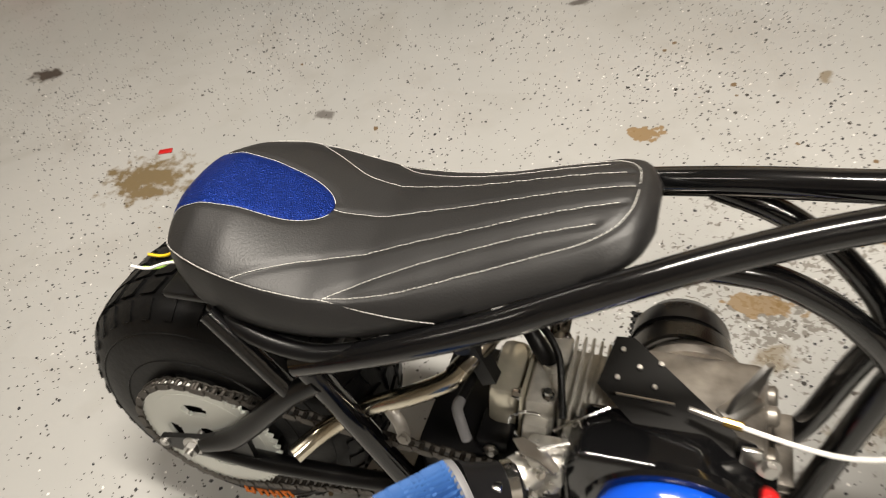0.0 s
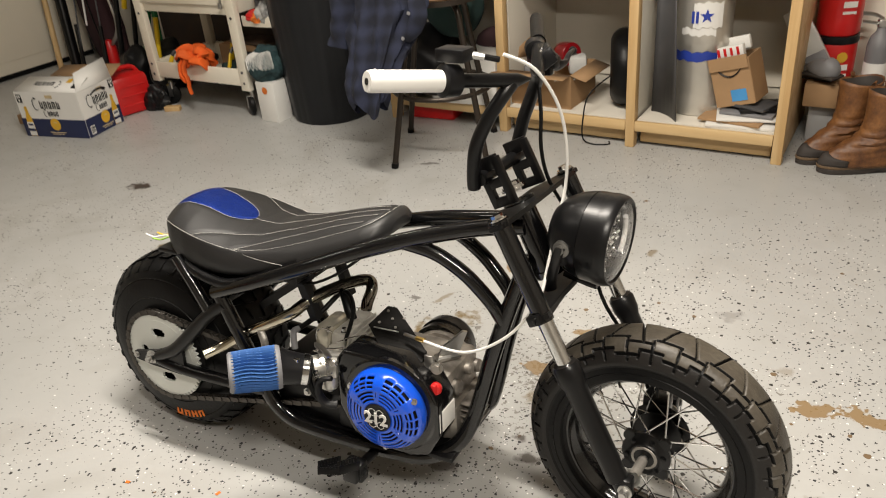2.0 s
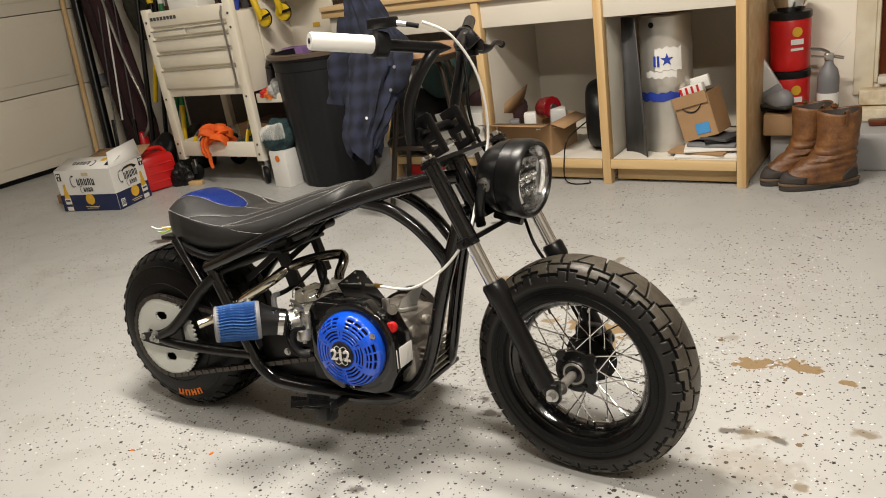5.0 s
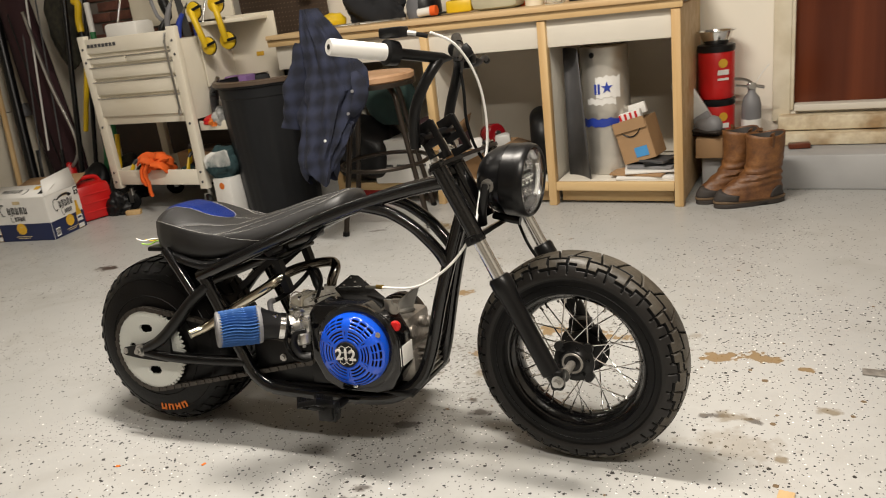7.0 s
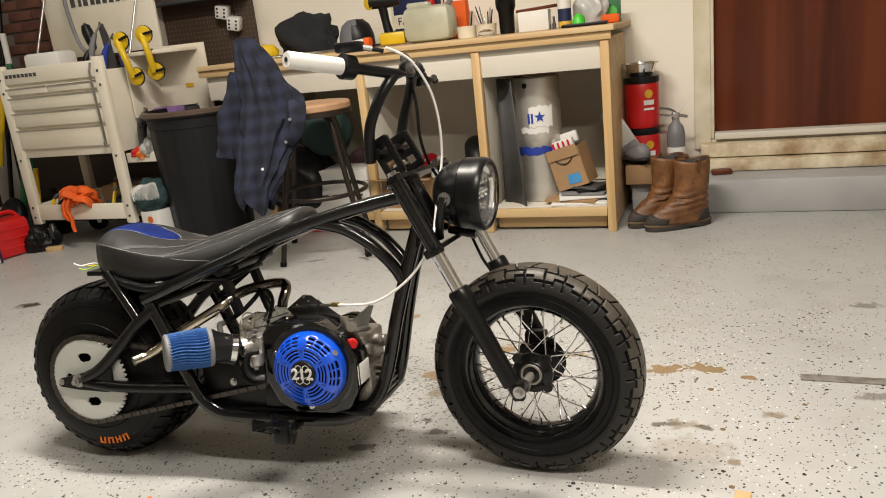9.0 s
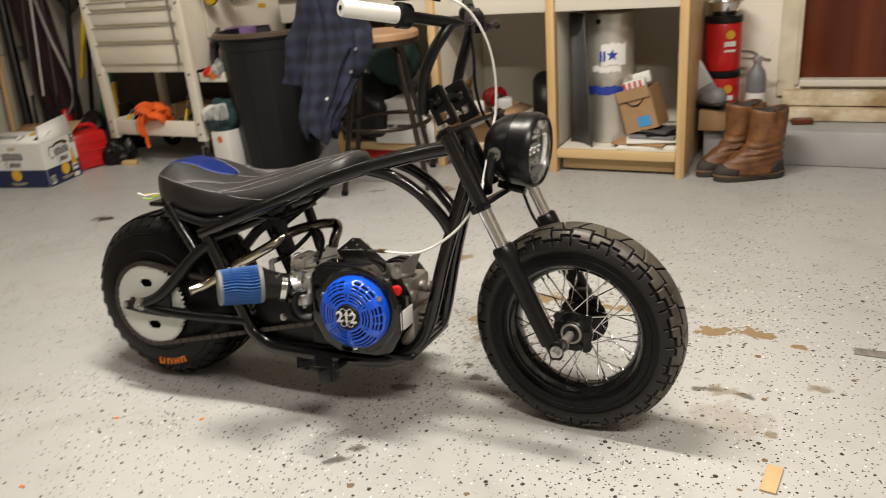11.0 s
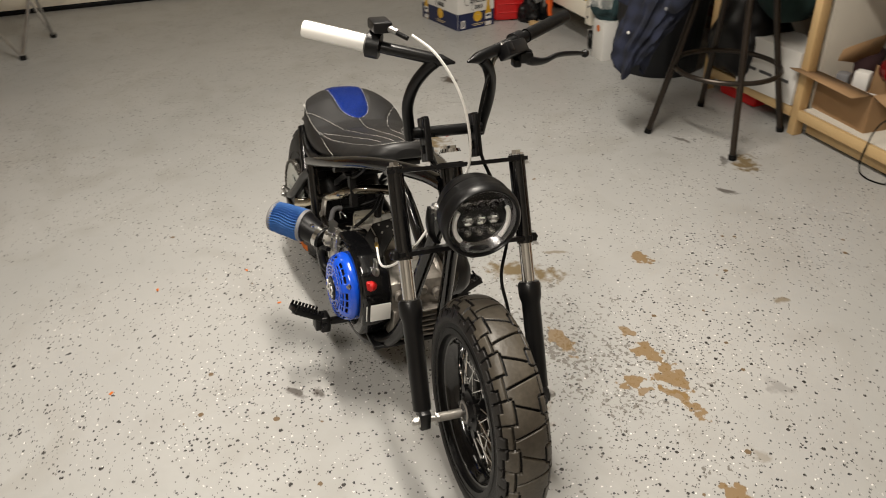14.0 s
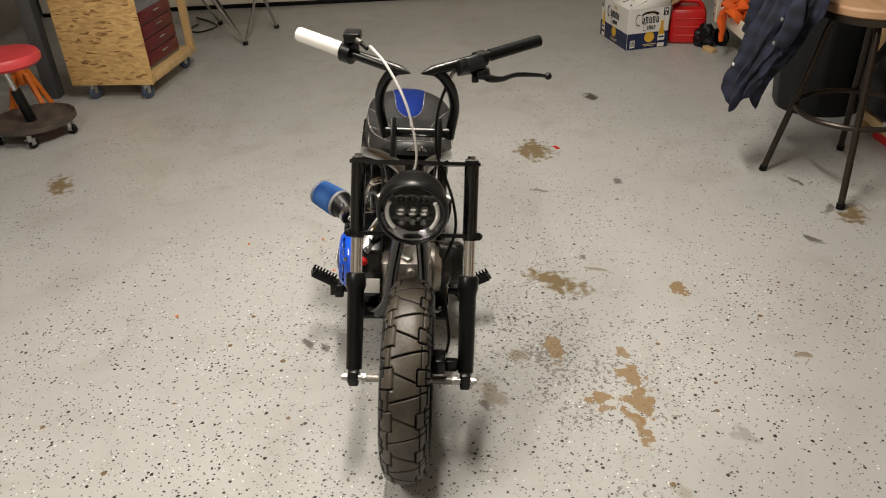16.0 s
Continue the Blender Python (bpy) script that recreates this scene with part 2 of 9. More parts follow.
def floor_material():
    m = bpy.data.materials.new("flaked_grey_floor_paint")
    m.use_nodes = True
    nt = m.node_tree
    n, l = nt.nodes, nt.links
    b = n["Principled BSDF"]
    tc = n.new("ShaderNodeTexCoord")

    def noise_of(scale, detail=4, distortion=0.0):
        z = n.new("ShaderNodeTexNoise")
        z.inputs["Scale"].default_value, z.inputs["Detail"].default_value, z.inputs["Distortion"].default_value = scale, detail, distortion
        l.new(tc.outputs["Object"], z.inputs["Vector"])
        return z

    def ramp(src, lo, hi):
        r = n.new("ShaderNodeMapRange")
        r.inputs["From Min"].default_value, r.inputs["From Max"].default_value = lo, hi
        l.new(src, r.inputs["Value"])
        return r.outputs[0]

    def math_(op, a, c):
        k = n.new("ShaderNodeMath")
        k.operation = op
        for i, v in enumerate((a, c)):
            if isinstance(v, (int, float)):
                k.inputs[i].default_value = v
            else:
                l.new(v, k.inputs[i])
        return k.outputs[0]

    def mix(fac, a, c):
        k = n.new("ShaderNodeMix")
        k.data_type = "RGBA"
        for i, v in ((0, fac), (6, a), (7, c)):
            if isinstance(v, tuple):
                k.inputs[i].default_value = (*v, 1)
            else:
                l.new(v, k.inputs[i])
        return k.outputs[2]

    big = noise_of(1.1, 5)
    mid = noise_of(7, 6)
    colour = mix(ramp(big.outputs["Fac"], 0.3, 0.7), (0.365, 0.367, 0.358), (0.44, 0.438, 0.425))
    colour = mix(math_("MULTIPLY", ramp(mid.outputs["Fac"], 0.55, 0.8), 0.35), colour, (0.30, 0.285, 0.26))
    scuff = noise_of(2.6, 7, 1.4)
    colour = mix(math_("MULTIPLY", ramp(scuff.outputs["Fac"], 0.52, 0.72), 0.30), colour, (0.27, 0.255, 0.225))
    # paint flakes of three sizes, dark and light, thickest in the middle of the room
    hub = n.new("ShaderNodeVectorMath")
    hub.operation = "DISTANCE"
    hub.inputs[1].default_value = (1.0, -0.05, 0)
    l.new(tc.outputs["Object"], hub.inputs[0])
    thin = math_("MULTIPLY", ramp(hub.outputs["Value"], 0.45, 1.7), 0.17)
    for scale, thr, dens, tone in ((95, 0.21, 0.70, (0.028, 0.028, 0.032)), (150, 0.23, 0.63, (0.06, 0.055, 0.05)), (115, 0.17, 0.80, (0.74, 0.73, 0.70)), (60, 0.19, 0.81, (0.035, 0.032, 0.03)), (27, 0.13, 0.87, (0.17, 0.115, 0.065))):
        v = n.new("ShaderNodeTexVoronoi")
        v.inputs["Scale"].default_value = scale
        mp = n.new("ShaderNodeMapping")
        mp.inputs["Location"].default_value = (scale * 0.13, scale * 0.07, 0)
        mp.inputs["Rotation"].default_value = (0, 0, scale)
        l.new(tc.outputs["Object"], mp.inputs[0])
        wob = n.new("ShaderNodeVectorMath")
        wob.operation = "MULTIPLY_ADD"
        wob.inputs[1].default_value = (0.006, 0.006, 0)
        fz = noise_of(220, 2)
        l.new(fz.outputs["Color"], wob.inputs[0])
        l.new(mp.outputs[0], wob.inputs[2])
        l.new(wob.outputs[0], v.inputs["Vector"])
        sep = n.new("ShaderNodeSeparateColor")
        l.new(v.outputs["Color"], sep.inputs[0])
        near = math_("LESS_THAN", v.outputs["Distance"], math_("MULTIPLY", sep.outputs[1], thr * 1.7))
        pick = math_("GREATER_THAN", math_("ADD", sep.outputs[0], math_("MULTIPLY", math_("SUBTRACT", noise_of(2.3, 4).outputs["Fac"], 0.5), 0.9)), math_("ADD", thin, dens))
        colour = mix(math_("MULTIPLY", near, pick), colour, tone)
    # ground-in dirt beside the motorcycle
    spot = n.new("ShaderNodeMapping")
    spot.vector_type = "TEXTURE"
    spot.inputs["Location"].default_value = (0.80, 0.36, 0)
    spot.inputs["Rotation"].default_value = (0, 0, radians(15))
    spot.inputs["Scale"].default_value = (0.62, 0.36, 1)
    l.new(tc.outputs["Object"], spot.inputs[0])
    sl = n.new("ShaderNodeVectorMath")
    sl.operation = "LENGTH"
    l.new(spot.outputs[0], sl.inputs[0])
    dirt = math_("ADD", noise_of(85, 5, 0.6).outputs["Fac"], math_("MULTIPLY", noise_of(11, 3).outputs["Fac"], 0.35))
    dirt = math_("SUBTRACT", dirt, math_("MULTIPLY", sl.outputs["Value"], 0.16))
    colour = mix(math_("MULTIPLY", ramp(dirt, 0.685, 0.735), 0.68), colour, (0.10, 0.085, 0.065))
    # stains and worn-through patches
    sx = n.new("ShaderNodeSeparateXYZ")
    wob = n.new("ShaderNodeVectorMath")
    wob.operation = "MULTIPLY_ADD"
    wob.inputs[1].default_value = (0.05, 0.05, 0)
    wz = noise_of(13, 5)
    l.new(wz.outputs["Color"], wob.inputs[0])
    off = n.new("ShaderNodeVectorMath")
    off.operation = "SUBTRACT"
    off.inputs[1].default_value = (0.025, 0.025, 0)
    l.new(tc.outputs["Object"], off.inputs[0])
    l.new(off.outputs[0], wob.inputs[2])
    edge = noise_of(34, 6)
    tones = ((0.225, 0.14, 0.052), (0.175, 0.130, 0.068), (0.06, 0.048, 0.04))
    for x, y, a, c, turn, strength, tone in STAINS:
        mp = n.new("ShaderNodeMapping")
        mp.vector_type = "TEXTURE"
        mp.inputs["Location"].default_value = (x, y, 0)
        mp.inputs["Rotation"].default_value = (0, 0, radians(turn))
        mp.inputs["Scale"].default_value = (a, c, 1)
        l.new(wob.outputs[0], mp.inputs[0])
        ln = n.new("ShaderNodeVectorMath")
        ln.operation = "LENGTH"
        l.new(mp.outputs[0], ln.inputs[0])
        d = math_("ADD", ln.outputs["Value"], math_("MULTIPLY", math_("SUBTRACT", edge.outputs["Fac"], 0.5), (3.0, 2.6, 2.0)[tone]))
        fac = math_("MULTIPLY", ramp(d, 1.0, (0.86, 0.45, 0.55)[tone]), (0.80, 0.80, 0.78)[tone] * strength)
        colour = mix(fac, colour, tones[tone])
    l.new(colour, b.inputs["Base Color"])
    rr = n.new("ShaderNodeMapRange")
    rr.inputs["To Min"].default_value, rr.inputs["To Max"].default_value = 0.28, 0.5
    l.new(mid.outputs["Fac"], rr.inputs["Value"])
    l.new(rr.outputs[0], b.inputs["Roughness"])
    bp = n.new("ShaderNodeBump")
    bp.inputs["Strength"].default_value, bp.inputs["Distance"].default_value = 0.12, 0.003
    l.new(noise_of(40, 6).outputs["Fac"], bp.inputs["Height"])
    l.new(bp.outputs[0], b.inputs["Normal"])
    return m


FLOOR = floor_material()


# ---- building helpers ----
def part(name, bm, mat, parent=None, label="", m=None, sharp=35):
    me = bpy.data.meshes.new(name)
    bmesh.ops.recalc_face_normals(bm, faces=bm.faces[:])
    bm.to_mesh(me)
    bm.free()
    me.shade_smooth()
    me.set_sharp_from_angle(angle=radians(sharp))
    me.materials.append(mat)
    ob = new(name, me)
    if m is not None:
        ob.matrix_basis = m
    if parent is not None:
        ob.parent = parent
    if label:
        ob["label"] = label
    return ob


def empty(name, m, label, category, group="", kind=""):
    ob = new(name)
    ob.matrix_basis = m
    ob.empty_display_size = 0.05
    return tagged(ob, label, category, group, kind)


def room(x, y, z=0, rz=0):
    return ROOM @ pose(x, y, z, 0, 0, rz)


def ring_frames(pts):
    pts = [Vector(p) for p in pts]
    out, up = [], None
    for i, p in enumerate(pts):
        d = (pts[min(i + 1, len(pts) - 1)] - pts[max(i - 1, 0)]).normalized()
        if up is None:
            up = d.orthogonal().normalized()
        up = (up - d * up.dot(d)).normalized()
        out.append((p, up, d.cross(up)))
    return out


def smooth_path(pts, k=6, loop=False):
    pts = [Vector(p) for p in pts]
    if k < 2 or len(pts) < 3:
        return pts
    out, n = [], len(pts)
    for i in range(n if loop else n - 1):
        if loop:
            a, b, c, d = pts[i - 1], pts[i], pts[(i + 1) % n], pts[(i + 2) % n]
        else:
            a, b, c, d = pts[max(i - 1, 0)], pts[i], pts[i + 1], pts[min(i + 2, n - 1)]
        for j in range(k):
            t = j / k
            out.append(0.5 * ((2 * b) + (c - a) * t + (2 * a - 5 * b + 4 * c - d) * t * t + (3 * b - a - 3 * c + d) * t ** 3))
    if not loop:
        out.append(pts[-1])
    return out


def tube(bm, pts, r, n=12, k=6, cap=True, flat=1.0):
    """A round bar swept along a smoothed path; r a number or one for each given point."""
    path = smooth_path(pts, k)
    rs = r if isinstance(r, (list, tuple)) else None
    rings = []
    for i, (p, u, v) in enumerate(ring_frames(path)):
        if rs:
            f = i / max(1, len(path) - 1) * (len(rs) - 1)
            j = min(int(f), len(rs) - 2)
            rad = rs[j] + (rs[j + 1] - rs[j]) * (f - j)
        else:
            rad = r
        rings.append([bm.verts.new(p + (u * math.cos(a) + v * flat * math.sin(a)) * rad) for a in [2 * math.pi * q / n for q in range(n)]])
    for a, b in zip(rings, rings[1:]):
        for i in range(n):
            bm.faces.new((a[i], a[(i + 1) % n], b[(i + 1) % n], b[i]))
    if cap:
        bm.faces.new(rings[0][::-1])
        bm.faces.new(rings[-1])
    return bm


def cyl(bm, p0, p1, r0, r1=None, n=20):
    return tube(bm, [p0, p1], [r0, r0 if r1 is None else r1], n, 1)


def box(bm, c, s, bevel=0.0, m=None):
    m = Matrix() if m is None else m
    r = bmesh.ops.create_cube(bm, size=1, matrix=m @ Matrix.Translation(c) @ Matrix.Diagonal((*s, 1)))
    if bevel:
        es = list({e for v in r["verts"] for e in v.link_edges})
        bmesh.ops.bevel(bm, geom=es, offset=bevel, segments=2, affect="EDGES", profile=0.5)
    return bm


def axis_frame(origin, axis):
    z = Vector(axis).normalized()
    x = (Vector((0, 0, 1)) if abs(z.z) < 0.9 else Vector((1, 0, 0))).cross(z).normalized()
    y = z.cross(x)
    return Matrix(((x.x, y.x, z.x, origin[0]), (x.y, y.y, z.y, origin[1]), (x.z, y.z, z.z, origin[2]), (0, 0, 0, 1)))


def lathe(bm, profile, origin=(0, 0, 0), axis=(0, 0, 1), n=40, closed=False, wave=None):
    """Turns a profile of (radius, height) round an axis."""
    m = axis_frame(origin, axis)
    rings = []
    for r, h in profile:
        ring = []
        for i in range(n):
            a = 2 * math.pi * i / n
            q = r * (wave(a, h) if wave else 1)
            ring.append(bm.verts.new(m @ Vector((q * math.cos(a), q * math.sin(a), h))))
        rings.append(ring)
    pairs = list(zip(rings, rings[1:])) + ([(rings[-1], rings[0])] if closed else [])
    for a, b in pairs:
        for i in range(n):
            bm.faces.new((a[i], a[(i + 1) % n], b[(i + 1) % n], b[i]))
    if not closed:
        for ring, (r, h) in ((rings[0], profile[0]), (rings[-1], profile[-1])):
            if r > 1e-4:
                bm.faces.new(ring)
    bmesh.ops.remove_doubles(bm, verts=[v for ring in rings for v in ring], dist=1e-5)
    return bm


def plate(bm, outline, t, m=None):
    """A flat plate: an outline in x and z, thickness t along y, centred."""
    m = Matrix() if m is None else m
    a = [bm.verts.new(m @ Vector((x, -t / 2, z))) for x, z in outline]
    b = [bm.verts.new(m @ Vector((x, t / 2, z))) for x, z in outline]
    bm.faces.new(a)
    bm.faces.new(b[::-1])
    k = len(a)
    for i in range(k):
        bm.faces.new((a[i], b[i], b[(i + 1) % k], a[(i + 1) % k]))
    return bm


def bolt(bm, p, axis, r=0.006, h=0.006):
    p, a = Vector(p), Vector(axis).normalized()
    tube(bm, [p, p + a * h], [r, r], 6, 1)
    tube(bm, [p - a * 0.001, p + a * 0.0015], [r * 1.5, r * 1.5], 14, 1)
    return bm


def bolts(name, places, mat, parent, r, h, m=None):
    """Each (place, axis) one bolt, a part of its own."""
    for p, a in places:
        bm = bmesh.new()
        bolt(bm, p, a, r, h)
        part(name, bm, mat, parent, m=m)


def B():
    return bmesh.new()


def text_mesh(bm, text, size, m, thick=0.0008, spacing=1.0, bold=0.0):
    cu = bpy.data.curves.new("writing", "FONT")
    cu.body, cu.size, cu.extrude, cu.align_x, cu.align_y, cu.resolution_u, cu.space_character = text, size, thick, "CENTER", "CENTER", 2, spacing
    cu.offset = bold
    ob = bpy.data.objects.new("writing", cu)
    me = bpy.data.meshes.new_from_object(ob)
    me.transform(m)
    bm.from_mesh(me)
    bpy.data.objects.remove(ob)
    bpy.data.curves.remove(cu)
    bpy.data.meshes.remove(me)
    return bm


def face_m(x, y, z, rz=0, tilt=90):
    """A frame for flat writing that faces -y before the turn rz."""
    return pose(x, y, z, 0, 0, rz) @ pose(0, 0, 0, tilt, 0, 0)


# ---- the garage ----
XL, XR, YB, YF = -3.66, 3.4, 2.50, -3.2


def structure(name, bm, mat, label, cat, m=None):
    ob = part(name, bm, mat, m=ROOM if m is None else m)
    return tagged(ob, label, cat, kind="structure")


bm = B()
box(bm, (-0.1, -0.3, -0.05), (9, 8, 0.1))
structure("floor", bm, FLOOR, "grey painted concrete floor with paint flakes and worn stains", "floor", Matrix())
wall_n = B()
D0, D1, DH, DB = 1.405, 2.28, 2.34, 0.30
box(wall_n, ((-1.36 + D0) / 2, YB + 0.06, 1.31), (D0 + 1.36, 0.12, 2.62))
box(wall_n, ((D1 + 3.5) / 2, YB + 0.06, 1.31), (3.5 - D1, 0.12, 2.62))
box(wall_n, ((D0 + D1) / 2, YB + 0.06, (DH + 2.62) / 2), (D1 - D0, 0.12, 2.62 - DH))
box(wall_n, ((D0 + D1) / 2, YB + 0.06, DB / 2), (D1 - D0, 0.12, DB))
structure("wall_north", wall_n, WALL, "off-white painted garage wall behind the workbench", "wall")
bm = B()
box(bm, ((-2.96 - 1.362) / 2, YB + 0.06, 1.31), (2.96 - 1.362, 0.10, 2.62))
brick_wall = structure("wall_brick", bm, MORTAR, "dark red brick wall behind the tool cart", "wall")
bm = B()
box(bm, ((-3.8 - 2.962) / 2, YB + 0.06, 1.31), (3.8 - 2.962, 0.12, 2.62))
structure("wall_corner", bm, WALL, "off-white painted wall in the garage corner", "wall")
# plain walls and ceiling out of view, kept dark to deepen the shadows
bm = B()
box(bm, (XR + 0.06, -0.35, 1.31), (0.12, 5.6, 2.62))
structure("wall_east", bm, UNSEEN_DARK, "unseen garage side wall, darkened to cut bounce light", "wall")
bm = B()
box(bm, (-0.1, YF - 0.06, 1.31), (7.2, 0.12, 2.62))
structure("wall_south", bm, UNSEEN_DARK, "unseen garage side wall, darkened to cut bounce light", "wall")
bm = B()
box(bm, (-0.1, -0.3, CEIL + 0.05), (7.6, 6.2, 0.1))
structure("ceiling", bm, UNSEEN_DARK, "unseen garage ceiling, darkened to cut bounce light", "ceiling")

# sectional garage door
garage = empty("garage_door", room(XL, -0.35), "closed cream sectional steel garage door", "garage door", kind="structure")
for i in range(5):
    bm = B()
    box(bm, (-0.03, 0, 0.29 + 0.525 * i), (0.05, 5.5, 0.52), 0.006)
    box(bm, (-0.002, 0, 0.29 + 0.525 * i), (0.006, 5.3, 0.36), 0.002)
    part("panel", bm, GARAGE, garage)
bm = B()
box(bm, (-0.03, 0, 0.014), (0.06, 5.5, 0.028), 0.004)
part("bottom_seal", bm, RUBBER, garage, "black rubber bottom seal")
bm = B()
tube(bm, [(0.05, 2.79, 0.0), (0.05, 2.79, 2.3)], 0.025, 4, 1)
part("track", bm, STEEL, garage, "dark steel vertical track")
for z in (0.55, 1.08, 1.6):
    bm = B()
    box(bm, (0.02, 2.68, z), (0.03, 0.10, 0.09), 0.004)
    cyl(bm, (0.03, 2.72, z), (0.05, 2.79, z), 0.02)
    part("hinge", bm, GREYPLASTIC, garage)

# concrete curb and house door
bm = B()
box(bm, (2.235, (2.19 + YB) / 2, 0.0775), (2.33, YB - 2.19 - 0.004, 0.155), 0.01)
structure("curb", bm, CONCRETE, "grey painted concrete step along the wall", "step")
bm = B()
box(bm, (2.25, 2.43, 0.185), (1.75, 0.12, 0.055), 0.008)
box(bm, (2.25, 2.455, 0.25), (1.75, 0.075, 0.065), 0.008)
structure("door_step", bm, WEATHERED, "worn cream wooden sill under the house door", "sill")
door = empty("door_1", room((D0 + D1) / 2, YB + 0.03, DB), "closed reddish brown wooden house door", "door", kind="structure")
bm = B()
box(bm, (0, 0.02, (DH - DB) / 2 - 0.01), (D1 - D0 - 0.06, 0.045, DH - DB - 0.05), 0.003)
part("door_leaf", bm, DOORWOOD, door)
bm = B()
cyl(bm, (-0.33, -0.0, 0.95), (-0.33, -0.06, 0.95), 0.012)
lathe(bm, [(0.0, -0.03), (0.02, -0.025), (0.028, 0.0), (0.02, 0.02), (0, 0.025)], (-0.33, -0.07, 0.95), (0, 1, 0), 20)
part("door_knob", bm, BRASSY, door, "brass door knob")
bm = B()
w = (D1 - D0) / 2
box(bm, (-w - 0.02, -0.035, (DH - DB) / 2), (0.075, 0.03, DH - DB + 0.1), 0.004)
box(bm, (-w + 0.015, -0.012, (DH - DB) / 2), (0.035, 0.06, DH - DB), 0.004)
part("casing", bm, TRIM, door, "cream painted casing")
bm = B()
box(bm, (w + 0.02, -0.035, (DH - DB) / 2), (0.075, 0.03, DH - DB + 0.1), 0.004)
box(bm, (w - 0.015, -0.012, (DH - DB) / 2), (0.035, 0.06, DH - DB), 0.004)
part("casing", bm, TRIM, door, "cream painted casing")
bm = B()
box(bm, (0, -0.02, 0.012), (2 * w - 0.07, 0.10, 0.03), 0.004)
part("threshold", bm, WHITE_PAINT, door, "white threshold")

# ceiling lamps, all unseen: one over the motorcycle, three added to fill
for x, y, power in LAMPS:
    lamp = empty("unseen_ceiling_light", room(x, y, CEIL), "unseen ceiling light with a white housing, added to light the garage", "ceiling light", "ceiling lights")
    bm = B()
    box(bm, (0, 0, -0.03), (1.22, 0.16, 0.06), 0.01)
    part("housing", bm, WHITE_PAINT, lamp)
    li = bpy.data.lights.new("tubes", "AREA")
    li.shape, li.size, li.size_y, li.energy, li.color = "RECTANGLE", 1.15, 0.14, power, (1.0, 0.92, 0.81)
    lo = new("tubes", li)
    lo.matrix_basis = pose(0, 0, -0.07)
    lo.parent = lamp

# ---- workbench ----
BX0, BXR, BYF, BYB, BZ = -1.02, 1.035, 1.908, 2.49, 0.892
bench = empty("workbench", room(0, 0), "plywood-topped workbench with pine posts and open bays", "workbench")
bm = B()
box(bm, ((BX0 + BXR) / 2 + 0.01, (BYF + BYB) / 2 - 0.01, BZ - 0.011), (BXR - BX0 + 0.03, BYB - BYF + 0.03, 0.022), 0.002)
part("benchtop", bm, PLY, bench)
bm = B()
box(bm, ((BX0 + BXR) / 2, BYF + 0.0, BZ - 0.04), (BXR - BX0 + 0.02, 0.02, 0.034), 0.002)
part("front_edge", bm, PINE_RAIL, bench)
bm = B()
box(bm, ((BX0 + BXR) / 2, BYF + 0.03, BZ - 0.115), (BXR - BX0 - 0.03, 0.02, 0.12), 0.002)
part("apron", bm, WHITE_PAINT, bench, "white apron board")
for x in (1.015, 0.445, -0.135, -0.72):
    bm = B()
    box(bm, (x, BYF + 0.02, (BZ - 0.06) / 2), (0.038, 0.045, BZ - 0.06), 0.003)
    part("post", bm, PINE, bench)
    bm = B()
    box(bm, (x + (0.006 if x > 1 else 0.005), (BYF + BYB) / 2 + 0.03, BZ / 2 - 0.02), (0.016, BYB - BYF - 0.07, BZ - 0.06), 0.001)
    part("divider", bm, PLY if x > 1 else WHITE_PAINT, bench, "plywood end panel" if x > 1 else "white divider panel")
for x0, x1 in ((0.445, 1.015), (-0.135, 0.445), (-0.72, -0.135)):
    bm = B()
    box(bm, ((x0 + x1) / 2, (BYF + BYB) / 2 + 0.01, 0.105), (x1 - x0 - 0.045, BYB - BYF - 0.03, 0.016), 0.001)
    part("shelf", bm, WHITE_PAINT, bench, "white bottom shelf")
    bm = B()
    box(bm, ((x0 + x1) / 2, BYF + 0.006, 0.092), (x1 - x0 - 0.04, 0.02, 0.04), 0.002)
    part("shelf_edge", bm, PINE_RAIL, bench)
    if x0 > -0.5:
        bm = B()
        box(bm, ((x0 + x1) / 2, BYF + 0.06, 0.035), (x1 - x0 - 0.06, 0.02, 0.05), 0.002)
        part("kick_board", bm, PINE_RAIL, bench)
bm = B()
box(bm, ((BX0 + BXR) / 2, BYB - 0.008, 0.48), (BXR - BX0 - 0.04, 0.008, 0.72))
part("back_panel", bm, WHITE_PAINT, bench, "white back panel")


# ---- the motorcycle (built upright along x, then leaned on its stand) ----
BIKE = pose(0, -0.073, 0, -6.56, 0, 0)
bike = empty("motorcycle", BIKE, "black custom mini chopper motorcycle leaning on its side stand", "motorcycle")
RAKE = Vector((-0.447, 0, 0.894)).normalized()
STEM = Vector((0.846, 0, 0.668))
STEER = Matrix.Translation((0, 0.004, -0.003)) @ Matrix.Translation(STEM) @ Matrix.Rotation(radians(-5.7), 4, RAKE) @ Matrix.Translation(-STEM)
FT = Vector((0.882, 0, 0.672))
FW = 0.128


def along(s):
    """A point s metres down the fork line, in the middle plane."""
    return FT - RAKE * s


def tyre_section(R, W, hh, theta):
    p = 1.75 if W > 0.15 else 1.45
    return R - hh * (1 - math.cos(theta)) ** p, W / 2 * math.sin(theta)


